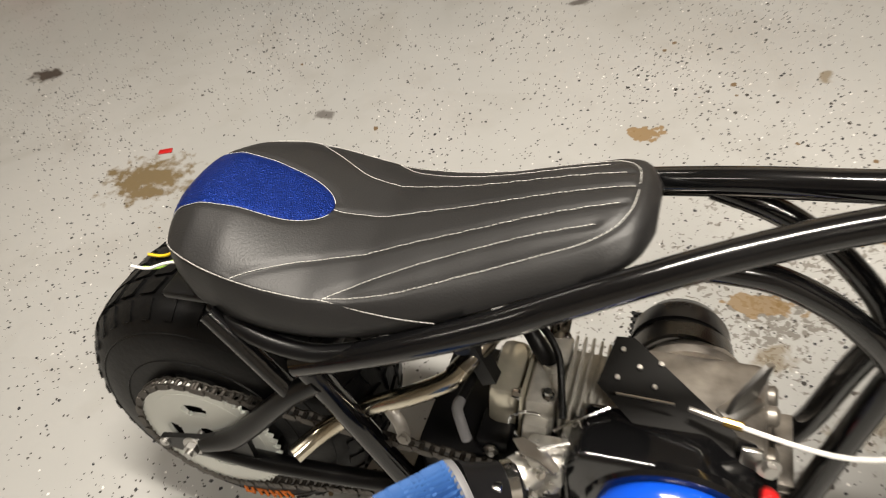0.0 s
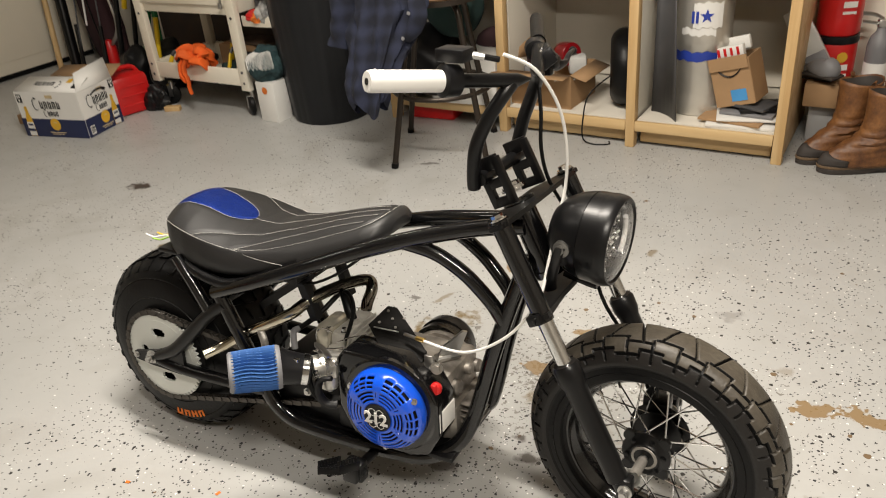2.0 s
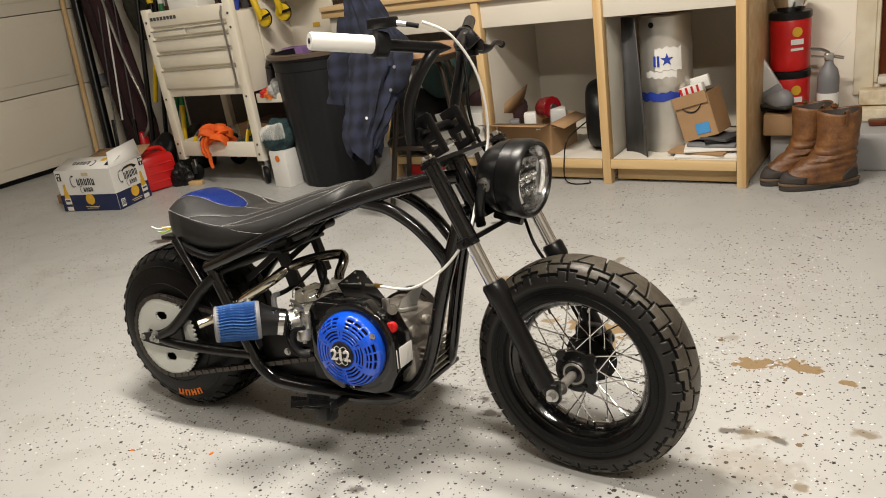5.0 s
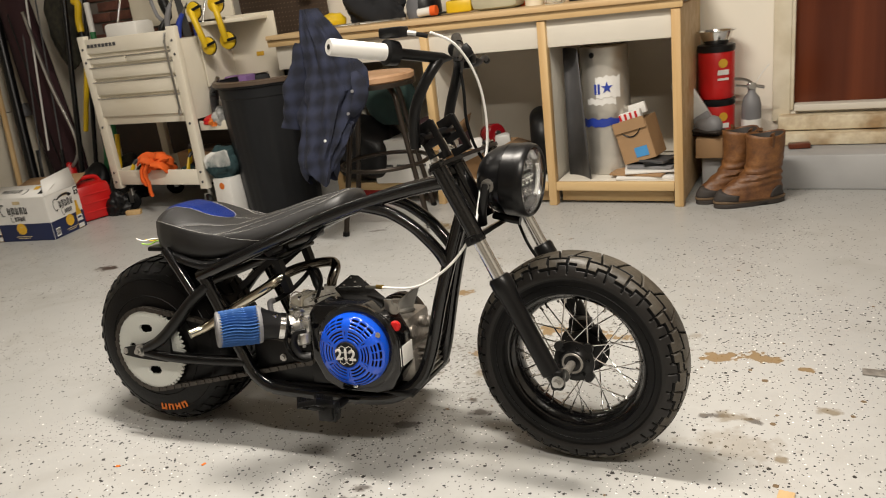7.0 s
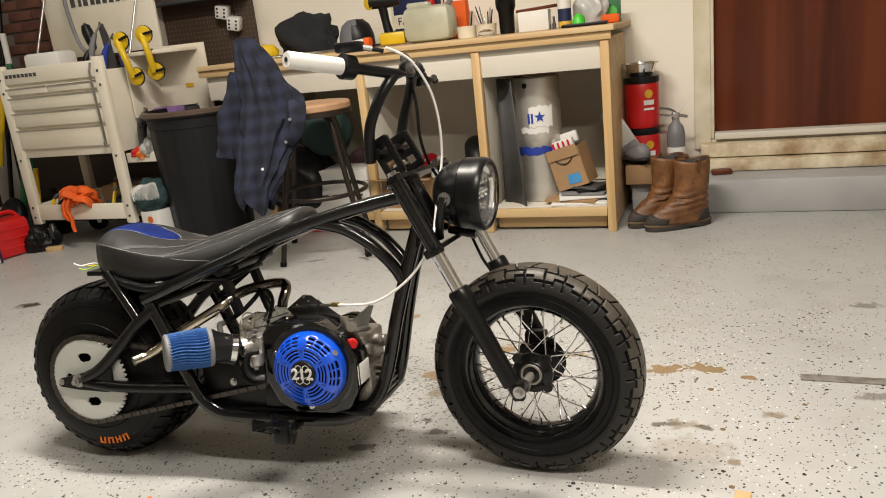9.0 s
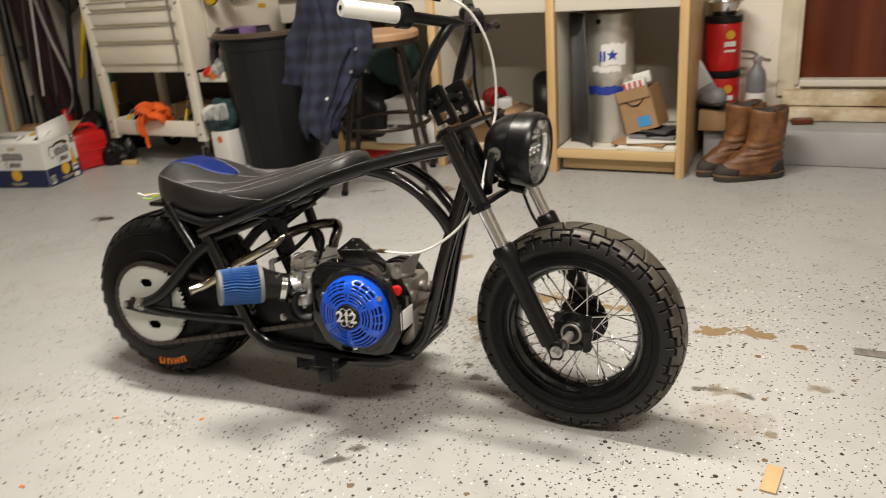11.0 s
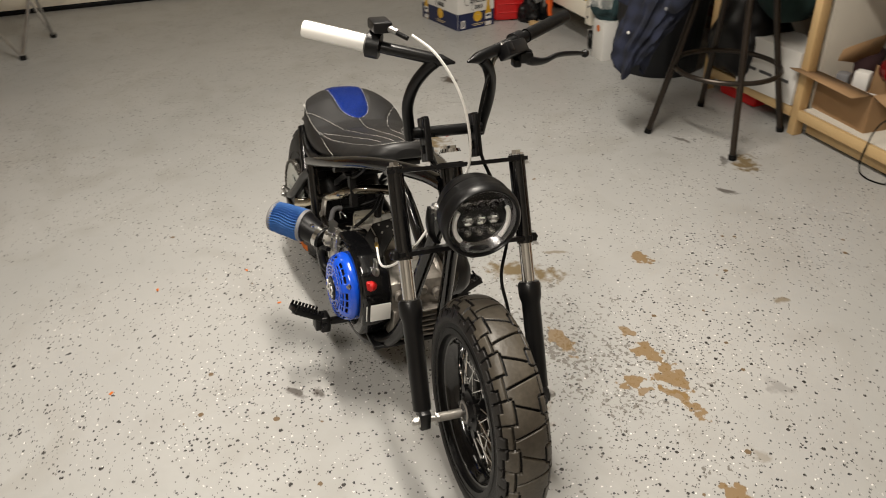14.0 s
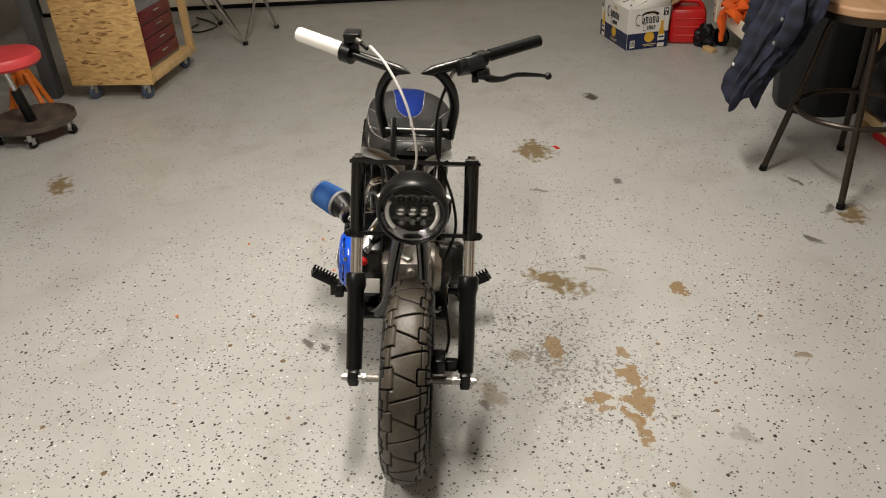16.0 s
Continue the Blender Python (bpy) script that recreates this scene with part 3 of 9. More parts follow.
def tyre(name, R, W, hh, bead_r, bead_w, parent, m, label):
    bm = B()
    prof = [(bead_r, -bead_w), (bead_r + 0.006, -bead_w - 0.004)]
    for i in range(-26, 27):
        th = radians(i * 4.1)
        r, y = tyre_section(R - 0.0075, W, hh, th)
        prof.append((max(r, bead_r + 0.008), y))
    prof += [(bead_r + 0.006, bead_w + 0.004), (bead_r, bead_w)]
    lathe(bm, prof, (0, 0, 0), (0, 1, 0), 96, closed=True)
    body = part(name, bm, RUBBER, parent, label, m)
    for s in (-1, 1):
        for q in (0.27, 0.62):
            bm = B()
            rr = bead_r + (R - bead_r) * q
            th = math.acos(max(-1, min(1, 1 - ((R - 0.0085 - rr) / hh) ** (1 / (1.75 if W > 0.15 else 1.45)))))
            lathe(bm, [(rr - 0.0012, s * (W / 2 * math.sin(th) + 0.000)), (rr, s * (W / 2 * math.sin(th) + 0.0016)), (rr + 0.0012, s * W / 2 * math.sin(th))], (0, 0, 0), (0, 1, 0), 96, closed=True)
            part("sidewall_ring", bm, RUBBER, parent)
    return body


def tread_block(bm, poly, R, W, hh, h):
    """One raised block: a polygon of (turn, theta) on the tyre's crown; its top follows the crown's curve."""
    ca = sum(a for a, t in poly) / len(poly)
    ct = sum(t for a, t in poly) / len(poly)
    store = bm.verts.layers.float_vector.get("crown") or bm.verts.layers.float_vector.new("crown")

    def at(a, t, dh):
        r, y = tyre_section(R - 0.005 + dh, W + 2 * dh, hh, t)
        return Vector((r * math.cos(a), y, r * math.sin(a)))
    top = [(ca + (a - ca) * 0.98, ct + (t - ct) * 0.98) for a, t in poly]
    lo = [bm.verts.new(at(a, t, -0.006)) for a, t in poly]
    hi = [bm.verts.new(at(a, t, h)) for a, t in top]
    cap = [bm.verts.new(at(a, t, h)) for a, t in top]
    out = Vector((math.cos(ca), 0, math.sin(ca)))
    for v, (a, t) in zip(cap, top):
        nv = (at(a + 0.01, t, h) - at(a - 0.01, t, h)).cross(at(a, t + 0.01, h) - at(a, t - 0.01, h)).normalized()
        v[store] = nv if nv.dot(Vector((math.cos(a), 0, math.sin(a)))) > 0 else -nv
    f = bm.faces.new(cap)
    f.normal_update()
    if f.normal.dot(cap[0][store]) < 0:
        f.normal_flip()
    mid = at(ca, ct, h / 2)
    k = len(poly)
    for i in range(k):
        f = bm.faces.new((lo[i], lo[(i + 1) % k], hi[(i + 1) % k], hi[i]))
        f.normal_update()
        if f.normal.dot(f.calc_center_median() - mid) < 0:
            f.normal_flip()


def tread_part(bm, mat, parent, label):
    store = bm.verts.layers.float_vector["crown"]
    crown = [tuple(v[store]) for v in bm.verts]
    me = bpy.data.meshes.new("tread")
    bm.to_mesh(me)
    bm.free()
    me.normals_split_custom_set_from_vertices(crown)
    me.materials.append(mat)
    ob = new("tread", me)
    ob.parent = parent
    ob["label"] = label
    return ob


def rad(*v):
    return [radians(x) for x in v]


# front wheel
FR, FWID, FHH = 0.2305, 0.099, 0.064
AXLE = Vector((1.114, 0, 0.2325))
wheel_m = STEER @ Matrix.Translation(AXLE)
bm = B()
lathe(bm, [(0.1535, -0.035), (0.1545, -0.032), (0.149, -0.028), (0.143, -0.024), (0.136, -0.014), (0.1345, 0.0), (0.136, 0.014), (0.143, 0.024), (0.149, 0.028), (0.1545, 0.032), (0.1535, 0.035), (0.1505, 0.0365),
           (0.1475, 0.035), (0.145, 0.029), (0.1395, 0.024), (0.1325, 0.013), (0.131, 0.0), (0.1325, -0.013), (0.1395, -0.024), (0.145, -0.029), (0.1475, -0.035), (0.1505, -0.0365)], (0, 0, 0), (0, 1, 0), 96, closed=True)
front_wheel = part("front_wheel", bm, BLACK, bike, "black spoked front wheel", wheel_m)
tyre("tyre", FR, FWID, FHH, 0.150, 0.036, front_wheel, None, "black dual-sport block tyre dusted grey")
# the moulded tread: a smooth crown cut by slanting grooves, stepped grooves to both sides, and shoulder blocks
PITCHES, CELLS = 16, 60
PITCH_MM = 2000 * math.pi * FR / PITCHES
turns = np.arange(PITCHES * CELLS) / CELLS
thetas = np.arange(-81, 81.1, 1.5)
U, T = np.meshgrid(turns % 1.0, thetas, indexing="ij")


def cut(u0, t0, u1, t1):
    """Distance in millimetres from a groove that runs from turn u0 at angle t0 to turn u1 at angle t1."""
    at = u0 + (u1 - u0) * (T - t0) / (t1 - t0)
    d = np.abs((U - at + 0.5) % 1.0 - 0.5) * PITCH_MM
    return np.where((T > t0) & (T < t1), d, 99.0)


LEFT = np.where(U < 0.5, -34.0, -24.0)
RIGHT = np.where(U < 0.62, 40.0, 30.0)
gap = np.minimum(np.abs(T - LEFT), np.abs(T - RIGHT) + 0.3)
gap = np.minimum(gap, np.abs(T + np.where((U > 0.28) & (U < 0.78), 58.0, 49.0)))
gap = np.minimum(gap, np.abs(T - np.where((U > 0.12) & (U < 0.62), 62.0, 54.0)))
for groove in ((0.22, -33, 0.5, 62), (0.90, -24, 0.70, 26), (0.0, -68, 0.03, -24), (0.5, -68, 0.53, -24), (0.62, 30, 0.64, 70), (0.0, 30, 0.02, 70),
               (0.28, -64, 0.25, -50), (0.80, 58, 0.80, 70)):
    gap = np.minimum(gap, cut(*groove))
lift = np.clip((gap - 1.35) / 1.1, 0, 1)
lift = lift * lift * (3 - 2 * lift) * np.clip((78 - np.abs(T)) / 5, 0, 1)
skin = np.where(lift < 0.45, 2, np.where((T < np.where((U > 0.28) & (U < 0.78), -58.0, -49.0)) | (T > 54), 1, 0))
verts, faces = [], []
for i in range(PITCHES * CELLS):
    a = 2 * math.pi * turns[i] / PITCHES
    for j, t in enumerate(thetas):
        dh = -0.0030 + 0.0084 * lift[i, j]
        r, y = tyre_section(FR - 0.005 + dh, FWID + 2 * dh, FHH, radians(t))
        verts.append((r * math.cos(a), y, r * math.sin(a)))
K = len(thetas)
for i in range(PITCHES * CELLS):
    n = (i + 1) % (PITCHES * CELLS)
    faces += [(i * K + j, n * K + j, n * K + j + 1, i * K + j + 1) for j in range(K - 1)]
me = bpy.data.meshes.new("tread")
me.from_pydata(verts, [], faces)
me.shade_smooth()
for m in (TREAD, SHOULDER, RUBBER):
    me.materials.append(m)
me.polygons.foreach_set("material_index", skin[:, :-1].astype(np.int32).ravel())
ob = new("tread", me)
ob.parent = front_wheel
ob["label"] = "worn dusty tread blocks"
bm = B()
lathe(bm, [(0.0, -0.045), (0.026, -0.045), (0.03, -0.04), (0.044, -0.035), (0.044, -0.028), (0.022, -0.022), (0.02, 0.0), (0.022, 0.022), (0.044, 0.028), (0.044, 0.034), (0.03, 0.04), (0.0, 0.04)], (0, 0, 0), (0, 1, 0), 36)
for i in range(4):
    a = radians(45 + 90 * i)
    cyl(bm, (0.044 * math.cos(a), -0.028, 0.044 * math.sin(a)), (0.044 * math.cos(a), -0.037, 0.044 * math.sin(a)), 0.011, n=14)
part("hub", bm, SATIN, front_wheel, "black hub with disc flange")
bm = B()
lathe(bm, [(0.0185, -0.047), (0.022, -0.047), (0.0235, -0.0455), (0.022, -0.044), (0.0185, -0.044)], (0, 0, 0), (0, 1, 0), 28, closed=True)
part("bearing_seal", bm, ALU, front_wheel)
bolts("flange_bolt", [((0.034 * math.cos(a), -0.041, 0.034 * math.sin(a)), (0, -1, 0)) for a in [radians(60 * i + 10) for i in range(6)]], SATIN, front_wheel, 0.003, 0.004)
spoke_mesh = []
for side in (-1, 1):
    for lead in (-1, 1):
        bm = B()
        a = radians(38 * lead)
        tube(bm, [(0.041 * math.cos(a), side * 0.031, 0.041 * math.sin(a)), (0.1305, side * 0.006, 0)], 0.0016, 6, 1)
        cyl(bm, (0.122, side * 0.0085, 0), (0.133, side * 0.0055, 0), 0.003, n=6)
        spoke_mesh.append(bm)
for q, bm in enumerate(spoke_mesh):
    first = part("spoke", bm, CHROME, front_wheel)
    for i in range(9):
        ob = first if i == 0 else new("spoke", first.data)
        ob.parent = front_wheel
        ob.matrix_basis = Matrix.Rotation(radians(40 * i + (0, 20, 10, 30)[q]), 4, "Y")
bm = B()
lathe(bm, [(0.030, 0.041), (0.052, 0.041), (0.056, 0.043), (0.052, 0.0445), (0.030, 0.0445)], (0, 0, 0), (0, 1, 0), 40, closed=True)
part("brake_disc", bm, SATIN, front_wheel, "small dark brake disc")
bm = B()
cyl(bm, (0, 0, 0.131), (0.004, -0.004, 0.104), 0.003, 0.002, 8)
part("valve_stem", bm, RUBBER, front_wheel)

# axle, fork, clamps
ax = AXLE
bm = B()
cyl(bm, ax + Vector((0, -0.155, 0)), ax + Vector((0, 0.155, 0)), 0.0065)
for s in (-1, 1):
    bolt(bm, ax + Vector((0, s * 0.141, 0)), (0, s, 0), 0.0085, 0.010)
    bolt(bm, ax + Vector((0, s * 0.107, 0)), (0, -s, 0), 0.010, 0.008)
part("front_axle", bm, STEEL, bike, "bright steel axle with nuts", STEER)
for s in (-1, 1):
    bm = B()
    cyl(bm, ax + Vector((0, s * 0.098, 0)), ax + Vector((0, s * 0.052, 0)), 0.0092)
    part("axle_spacer", bm, ALU, bike, "aluminium axle spacer", STEER)
    side = Vector((0, s * FW, 0))
    bm = B()
    cyl(bm, along(-0.004) + side, along(0.176) + side, 0.0165, n=28)
    part("fork_tube", bm, BLACK, bike, "black upper fork tube", STEER)
    bm = B()
    cyl(bm, along(0.170) + side, along(0.275) + side, 0.0135, n=28)
    part("fork_stanchion", bm, CHROME, bike, "chrome fork stanchion", STEER)
    bm = B()
    tube(bm, [along(0.256) + side, along(0.262) + side, along(0.285) + side, along(0.300) + side, along(0.40) + side, along(0.478) + side, along(0.482) + side, along(0.512) + side],
         [0.020, 0.0235, 0.0235, 0.0195, 0.0190, 0.0185, 0.013, 0.012], 28, 1)
    box(bm, tuple(ax + Vector((-0.004, s * FW, 0.0))), (0.026, 0.024, 0.042), 0.005)
    part("fork_slider", bm, SATIN, bike, "black lower fork leg", STEER)
    bm = B()
    bolt(bm, along(-0.006) + side, RAKE, 0.010, 0.008)
    part("fork_cap", bm, CHROME, bike, "chrome cap bolt", STEER)


def clamp_outline(w, d, back):
    return [(-w, -0.024), (-w - 0.012, 0.0), (-w, 0.024), (-0.06, 0.020), (-0.05, -back + 0.0), (0.05, -back), (0.06, 0.020), (w, 0.024), (w + 0.012, 0.0), (w, -0.024), (0.05, -d), (-0.05, -d)]


fx = Vector((0.894, 0, 0.447))
CLAMP = Matrix(((0, RAKE.x, fx.x, 0), (1, 0, 0, 0), (0, RAKE.z, fx.z, 0), (0, 0, 0, 1)))
bm = B()
top = Matrix.Translation(along(0.004)) @ CLAMP
plate(bm, [(-0.147, -0.012), (-0.147, 0.014), (-0.10, 0.020), (0.10, 0.020), (0.147, 0.014), (0.147, -0.012), (0.08, -0.055), (-0.08, -0.055)], 0.008, top)
part("top_clamp", bm, SATIN, bike, "black top triple clamp plate", STEER)
bm = B()
low = Matrix.Translation(along(0.166)) @ CLAMP
plate(bm, [(-0.138, -0.020), (-0.147, 0.0), (-0.138, 0.018), (-0.10, 0.012), (-0.05, 0.004), (0.05, 0.004), (0.10, 0.012), (0.138, 0.018), (0.147, 0.0), (0.138, -0.020), (0.05, -0.058), (-0.05, -0.058)], 0.009, low)
part("lower_clamp", bm, SATIN, bike, "black lower triple clamp", STEER)
for s in (-1, 1):
    bm = B()
    bolt(bm, low @ Vector((s * 0.150, 0, 0.0)), (s, 0, 0), 0.005, 0.006)
    box(bm, (s * 0.146, 0, -0.004), (0.014, 0.018, 0.026), 0.003, low)
    part("pinch_bolt", bm, SATIN, bike, m=STEER)
bm = B()
stem_top = STEM + RAKE * 0.012
bolt(bm, stem_top, RAKE, 0.015, 0.012)
lathe(bm, [(0.0, 0), (0.02, 0), (0.02, 0.006), (0.0, 0.006)], tuple(stem_top), tuple(RAKE), 24)
part("stem_nut", bm, CHROME, bike, "chrome steering stem nut", STEER)
bm = B()
cyl(bm, STEM - RAKE * 0.012, STEM - RAKE * 0.155, 0.024, n=28)
for s in (0.012, 0.143):
    cyl(bm, STEM - RAKE * s, STEM - RAKE * (s + 0.012), 0.028, n=28)
part("head_tube", bm, BLACK, bike, "black steering head tube")

# handlebar
for s in (-1, 1):
    bm = B()
    foot = along(0.0) + Vector((-0.03, s * 0.052, 0))
    rm = Matrix(((fx.x, 0, RAKE.x, foot.x), (0, 1, 0, foot.y), (fx.z, 0, RAKE.z, foot.z), (0, 0, 0, 1)))
    for c, q in (((-0.0155, 0, 0.04), (0.013, 0.012, 0.088)), ((0.0185, 0, 0.038), (0.013, 0.012, 0.084)), ((0.0015, 0, 0.004), (0.040, 0.0115, 0.016)), ((0.0015, 0, 0.037), (0.040, 0.0115, 0.016)), ((0.0, 0, 0.072), (0.042, 0.0115, 0.024))):
        box(bm, c, q, 0.0015, rm)
    part("riser", bm, SATIN, bike, "black flat handlebar riser", STEER)
    bm = B()
    tube(bm, [(0.806, s * 0.074, 0.700), (0.808, s * 0.078, 0.725), (0.818, s * 0.0845, 0.775), (0.838, s * 0.078, 0.822), (0.856, s * 0.062, 0.856), (0.864, s * 0.046, 0.873)], 0.0115, 16, 6)
    part("bar_arc", bm, SATIN, bike, "satin black curved upright", STEER)
    bm = B()
    tube(bm, [(0.880, s * 0.012, 0.874), (0.868, s * 0.036, 0.8765), (0.818, s * 0.147, 0.8955), (0.758, s * 0.264, 0.9160)], [0.002, 0.0112, 0.0112, 0.0112], 16, 1)
    part("handlebar", bm, SATIN, bike, "satin black swept handlebar", STEER)
    a, b = Vector((0.812, s * 0.158, 0.8975)), Vector((0.755, s * 0.270, 0.9175))
    bm = B()
    if s < 0:
        tube(bm, [a, a.lerp(b, 0.02), a.lerp(b, 0.97), b], [0.016, 0.0165, 0.016, 0.0145], 24, 1)
        part("grip", bm, WHITE_RUBBER, bike, "white rubber throttle grip", STEER)
        bm = B()
        cyl(bm, b - (b - a).normalized() * 0.002, b + (b - a).normalized() * 0.001, 0.005, n=14)
        part("bar_end_hole", bm, PLASTIC, bike, m=STEER)
    else:
        tube(bm, [a, a.lerp(b, 0.03), a.lerp(b, 0.95), b], [0.0138, 0.0132, 0.013, 0.0125], 24, 1)
        part("grip", bm, RUBBER, bike, "black rubber grip", STEER)
bm = B()
cyl(bm, (0.80, -0.074, 0.716), (0.80, 0.074, 0.716), 0.0115, n=20)
part("crossbar", bm, SATIN, bike, "black crossbar through the risers", STEER @ Matrix.Translation((0.017, 0, 0)))
gdir = (Vector((0.755, -0.270, 0.9175)) - Vector((0.812, -0.158, 0.8975))).normalized()
hm = Matrix.Translation((0.814, -0.152, 0.897)) @ axis_frame((0, 0, 0), gdir)
bm = B()
lathe(bm, [(0.012, -0.016), (0.024, -0.014), (0.025, 0.010), (0.018, 0.014), (0.012, 0.014)], (0.814, -0.152, 0.897), tuple(gdir), 24)
part("throttle_housing", bm, PLASTIC, bike, "black throttle housing", STEER)
bm = B()
box(bm, (0.820, -0.140, 0.934), (0.050, 0.036, 0.020), 0.004, None)
part("kill_switch", bm, PLASTIC, bike, "black switch box on the throttle", STEER)
bm = B()
cyl(bm, (0.842, -0.128, 0.932), (0.856, -0.117, 0.928), 0.006, n=8)
part("cable_adjuster", bm, STEEL, bike, "steel cable adjuster", STEER)
bm = B()
cyl(bm, (0.855, -0.118, 0.928), (0.874, -0.103, 0.922), 0.0045, n=10)
part("cable_boot", bm, RUBBER, bike, m=STEER)
bm = B()
tube(bm, [(0.868, -0.106, 0.921), (0.905, -0.072, 0.895), (0.930, -0.034, 0.835), (0.938, -0.010, 0.765), (0.935, 0.000, 0.69), (0.928, -0.020, 0.630), (0.930, -0.062, 0.575), (0.925, -0.095, 0.52),
          (0.88, -0.118, 0.455), (0.80, -0.118, 0.405), (0.704, -0.094, 0.393)], 0.0027, 10, 6)
part("throttle_cable", bm, WHITE_RUBBER, bike, "cream throttle cable")
# brake lever side
bm = B()
MC = Matrix.Translation((0.846, 0.116, 0.882)) @ pose(0, 0, 0, 0, 0, 118) @ pose(0, 0, 0, -38, 0, 0)
box(bm, (0, 0, 0), (0.060, 0.032, 0.028), 0.004, MC)
box(bm, (-0.02, 0.0, 0.004), (0.016, 0.036, 0.02), 0.003, MC)
lathe(bm, [(0.0115, -0.014), (0.018, -0.012), (0.018, 0.012), (0.0115, 0.014)], (0.816, 0.137, 0.8895), (-0.51, 0.85, 0.1), 20)
part("brake_master_cylinder", bm, PLASTIC, bike, "black brake master cylinder", STEER)
bolts("cap_screw", [(MC @ Vector((u, 0.0, 0.0155)), MC.to_3x3() @ Vector((0, 0, 1))) for u in (-0.022, 0.022)], STEEL, bike, 0.003, 0.003, STEER)
bm = B()
box(bm, (0.0, 0.0, 0.0165), (0.036, 0.010, 0.002), 0, MC)
part("cap_mark", bm, GREYPLASTIC, bike, "grey marking bar on the cap", STEER)
bm = B()
box(bm, (0.843, 0.144, 0.866), (0.03, 0.03, 0.022), 0.006)
box(bm, (0.842, 0.128, 0.855), (0.024, 0.016, 0.016), 0.004)
bolt(bm, (0.848, 0.148, 0.877), (0.2, 0, 1), 0.006, 0.004)
part("lever_pivot", bm, SATIN, bike, "black lever pivot with bolt", STEER)
bm = B()
tube(bm, [(0.846, 0.142, 0.864), (0.851, 0.160, 0.858), (0.852, 0.185, 0.858), (0.846, 0.215, 0.866), (0.836, 0.255, 0.864), (0.826, 0.282, 0.859)], [0.012, 0.0125, 0.009, 0.0075, 0.0065, 0.005], 14, 5, flat=0.6)
lathe(bm, [(0, -0.009), (0.0066, -0.0055), (0.0085, 0), (0.0066, 0.0055), (0, 0.009)], (0.823, 0.288, 0.858), (0, 1, 0), 14)
part("brake_lever", bm, PLASTIC, bike, "black brake lever with ball end", STEER)
bm = B()
cyl(bm, (0.836, 0.096, 0.880), (0.846, 0.080, 0.868), 0.006, n=10)
cyl(bm, (0.846, 0.080, 0.868), (0.856, 0.068, 0.845), 0.0045, n=10)
part("brake_fitting", bm, STEEL, bike, "steel hose fitting", STEER)
bm = B()
tube(bm, [(0.856, 0.068, 0.845), (0.868, 0.052, 0.80), (0.872, 0.045, 0.74), (0.885, 0.052, 0.68), (0.915, 0.085, 0.60), (0.945, 0.095, 0.53), (0.985, 0.07, 0.46), (1.02, 0.075, 0.40), (1.06, 0.088, 0.31), (1.09, 0.075, 0.27)], 0.0035, 10, 6)
part("brake_hose", bm, RUBBER, bike, "black brake hose", STEER)
bm = B()
box(bm, (1.10, 0.066, 0.275), (0.05, 0.034, 0.04), 0.008)
box(bm, (1.09, 0.095, 0.26), (0.02, 0.03, 0.03), 0.005)
part("brake_caliper", bm, SATIN, bike, "black brake caliper", STEER)

# headlight
hl_axis = Vector((0.998, 0, -0.06)).normalized()
hl_c = Vector((1.020, 0.002, 0.615))
hl_m = tuple(hl_c)
hl_f = axis_frame(hl_m, hl_axis)
bm = B()
lathe(bm, [(0.0, -0.106), (0.020, -0.104), (0.040, -0.097), (0.057, -0.082), (0.068, -0.063), (0.0735, -0.045), (0.0752, -0.0355), (0.0740, -0.035), (0.0740, -0.0335), (0.0760, -0.033), (0.0770, -0.012)], hl_m, hl_axis, 64)
headlight = part("headlight_bucket", bm, SATIN, bike, "satin black round headlight bucket", STEER)
bm = B()
lathe(bm, [(0.0771, -0.012), (0.0782, -0.004), (0.0778, 0.005), (0.0760, 0.012), (0.0728, 0.0160), (0.0700, 0.0162), (0.0680, 0.0135), (0.0672, 0.009), (0.072, -0.008)], hl_m, hl_axis, 64, closed=True)
part("headlight_rim", bm, SATIN, headlight)
bm = B()
lathe(bm, [(0.0, -0.024), (0.030, -0.023), (0.050, -0.018), (0.060, -0.008), (0.0678, 0.009), (0.0690, 0.006), (0.066, -0.020), (0.0, -0.028)], hl_m, hl_axis, 64)
part("reflector", bm, material("smoked_reflector", (0.62, 0.62, 0.64), 0.16, 1.0, second=(0.40, 0.40, 0.42), scale=30), headlight, "smoked chrome reflector")
for k2 in range(-11, 12):
    u = k2 * 0.0052
    w = math.sqrt(max(0.0, 0.058 ** 2 - u * u))
    for v0, v1 in ((0.0175, min(0.036, w)), (-w * 0.8, -0.019)):
        if v1 - v0 > 0.004:
            bm = B()
            tube(bm, [hl_f @ Vector((u, v0, -0.016)), hl_f @ Vector((u, v1, -0.012))], 0.0021, 6, 1)
            part("reflector_rib", bm, bpy.data.materials["smoked_reflector"], headlight)
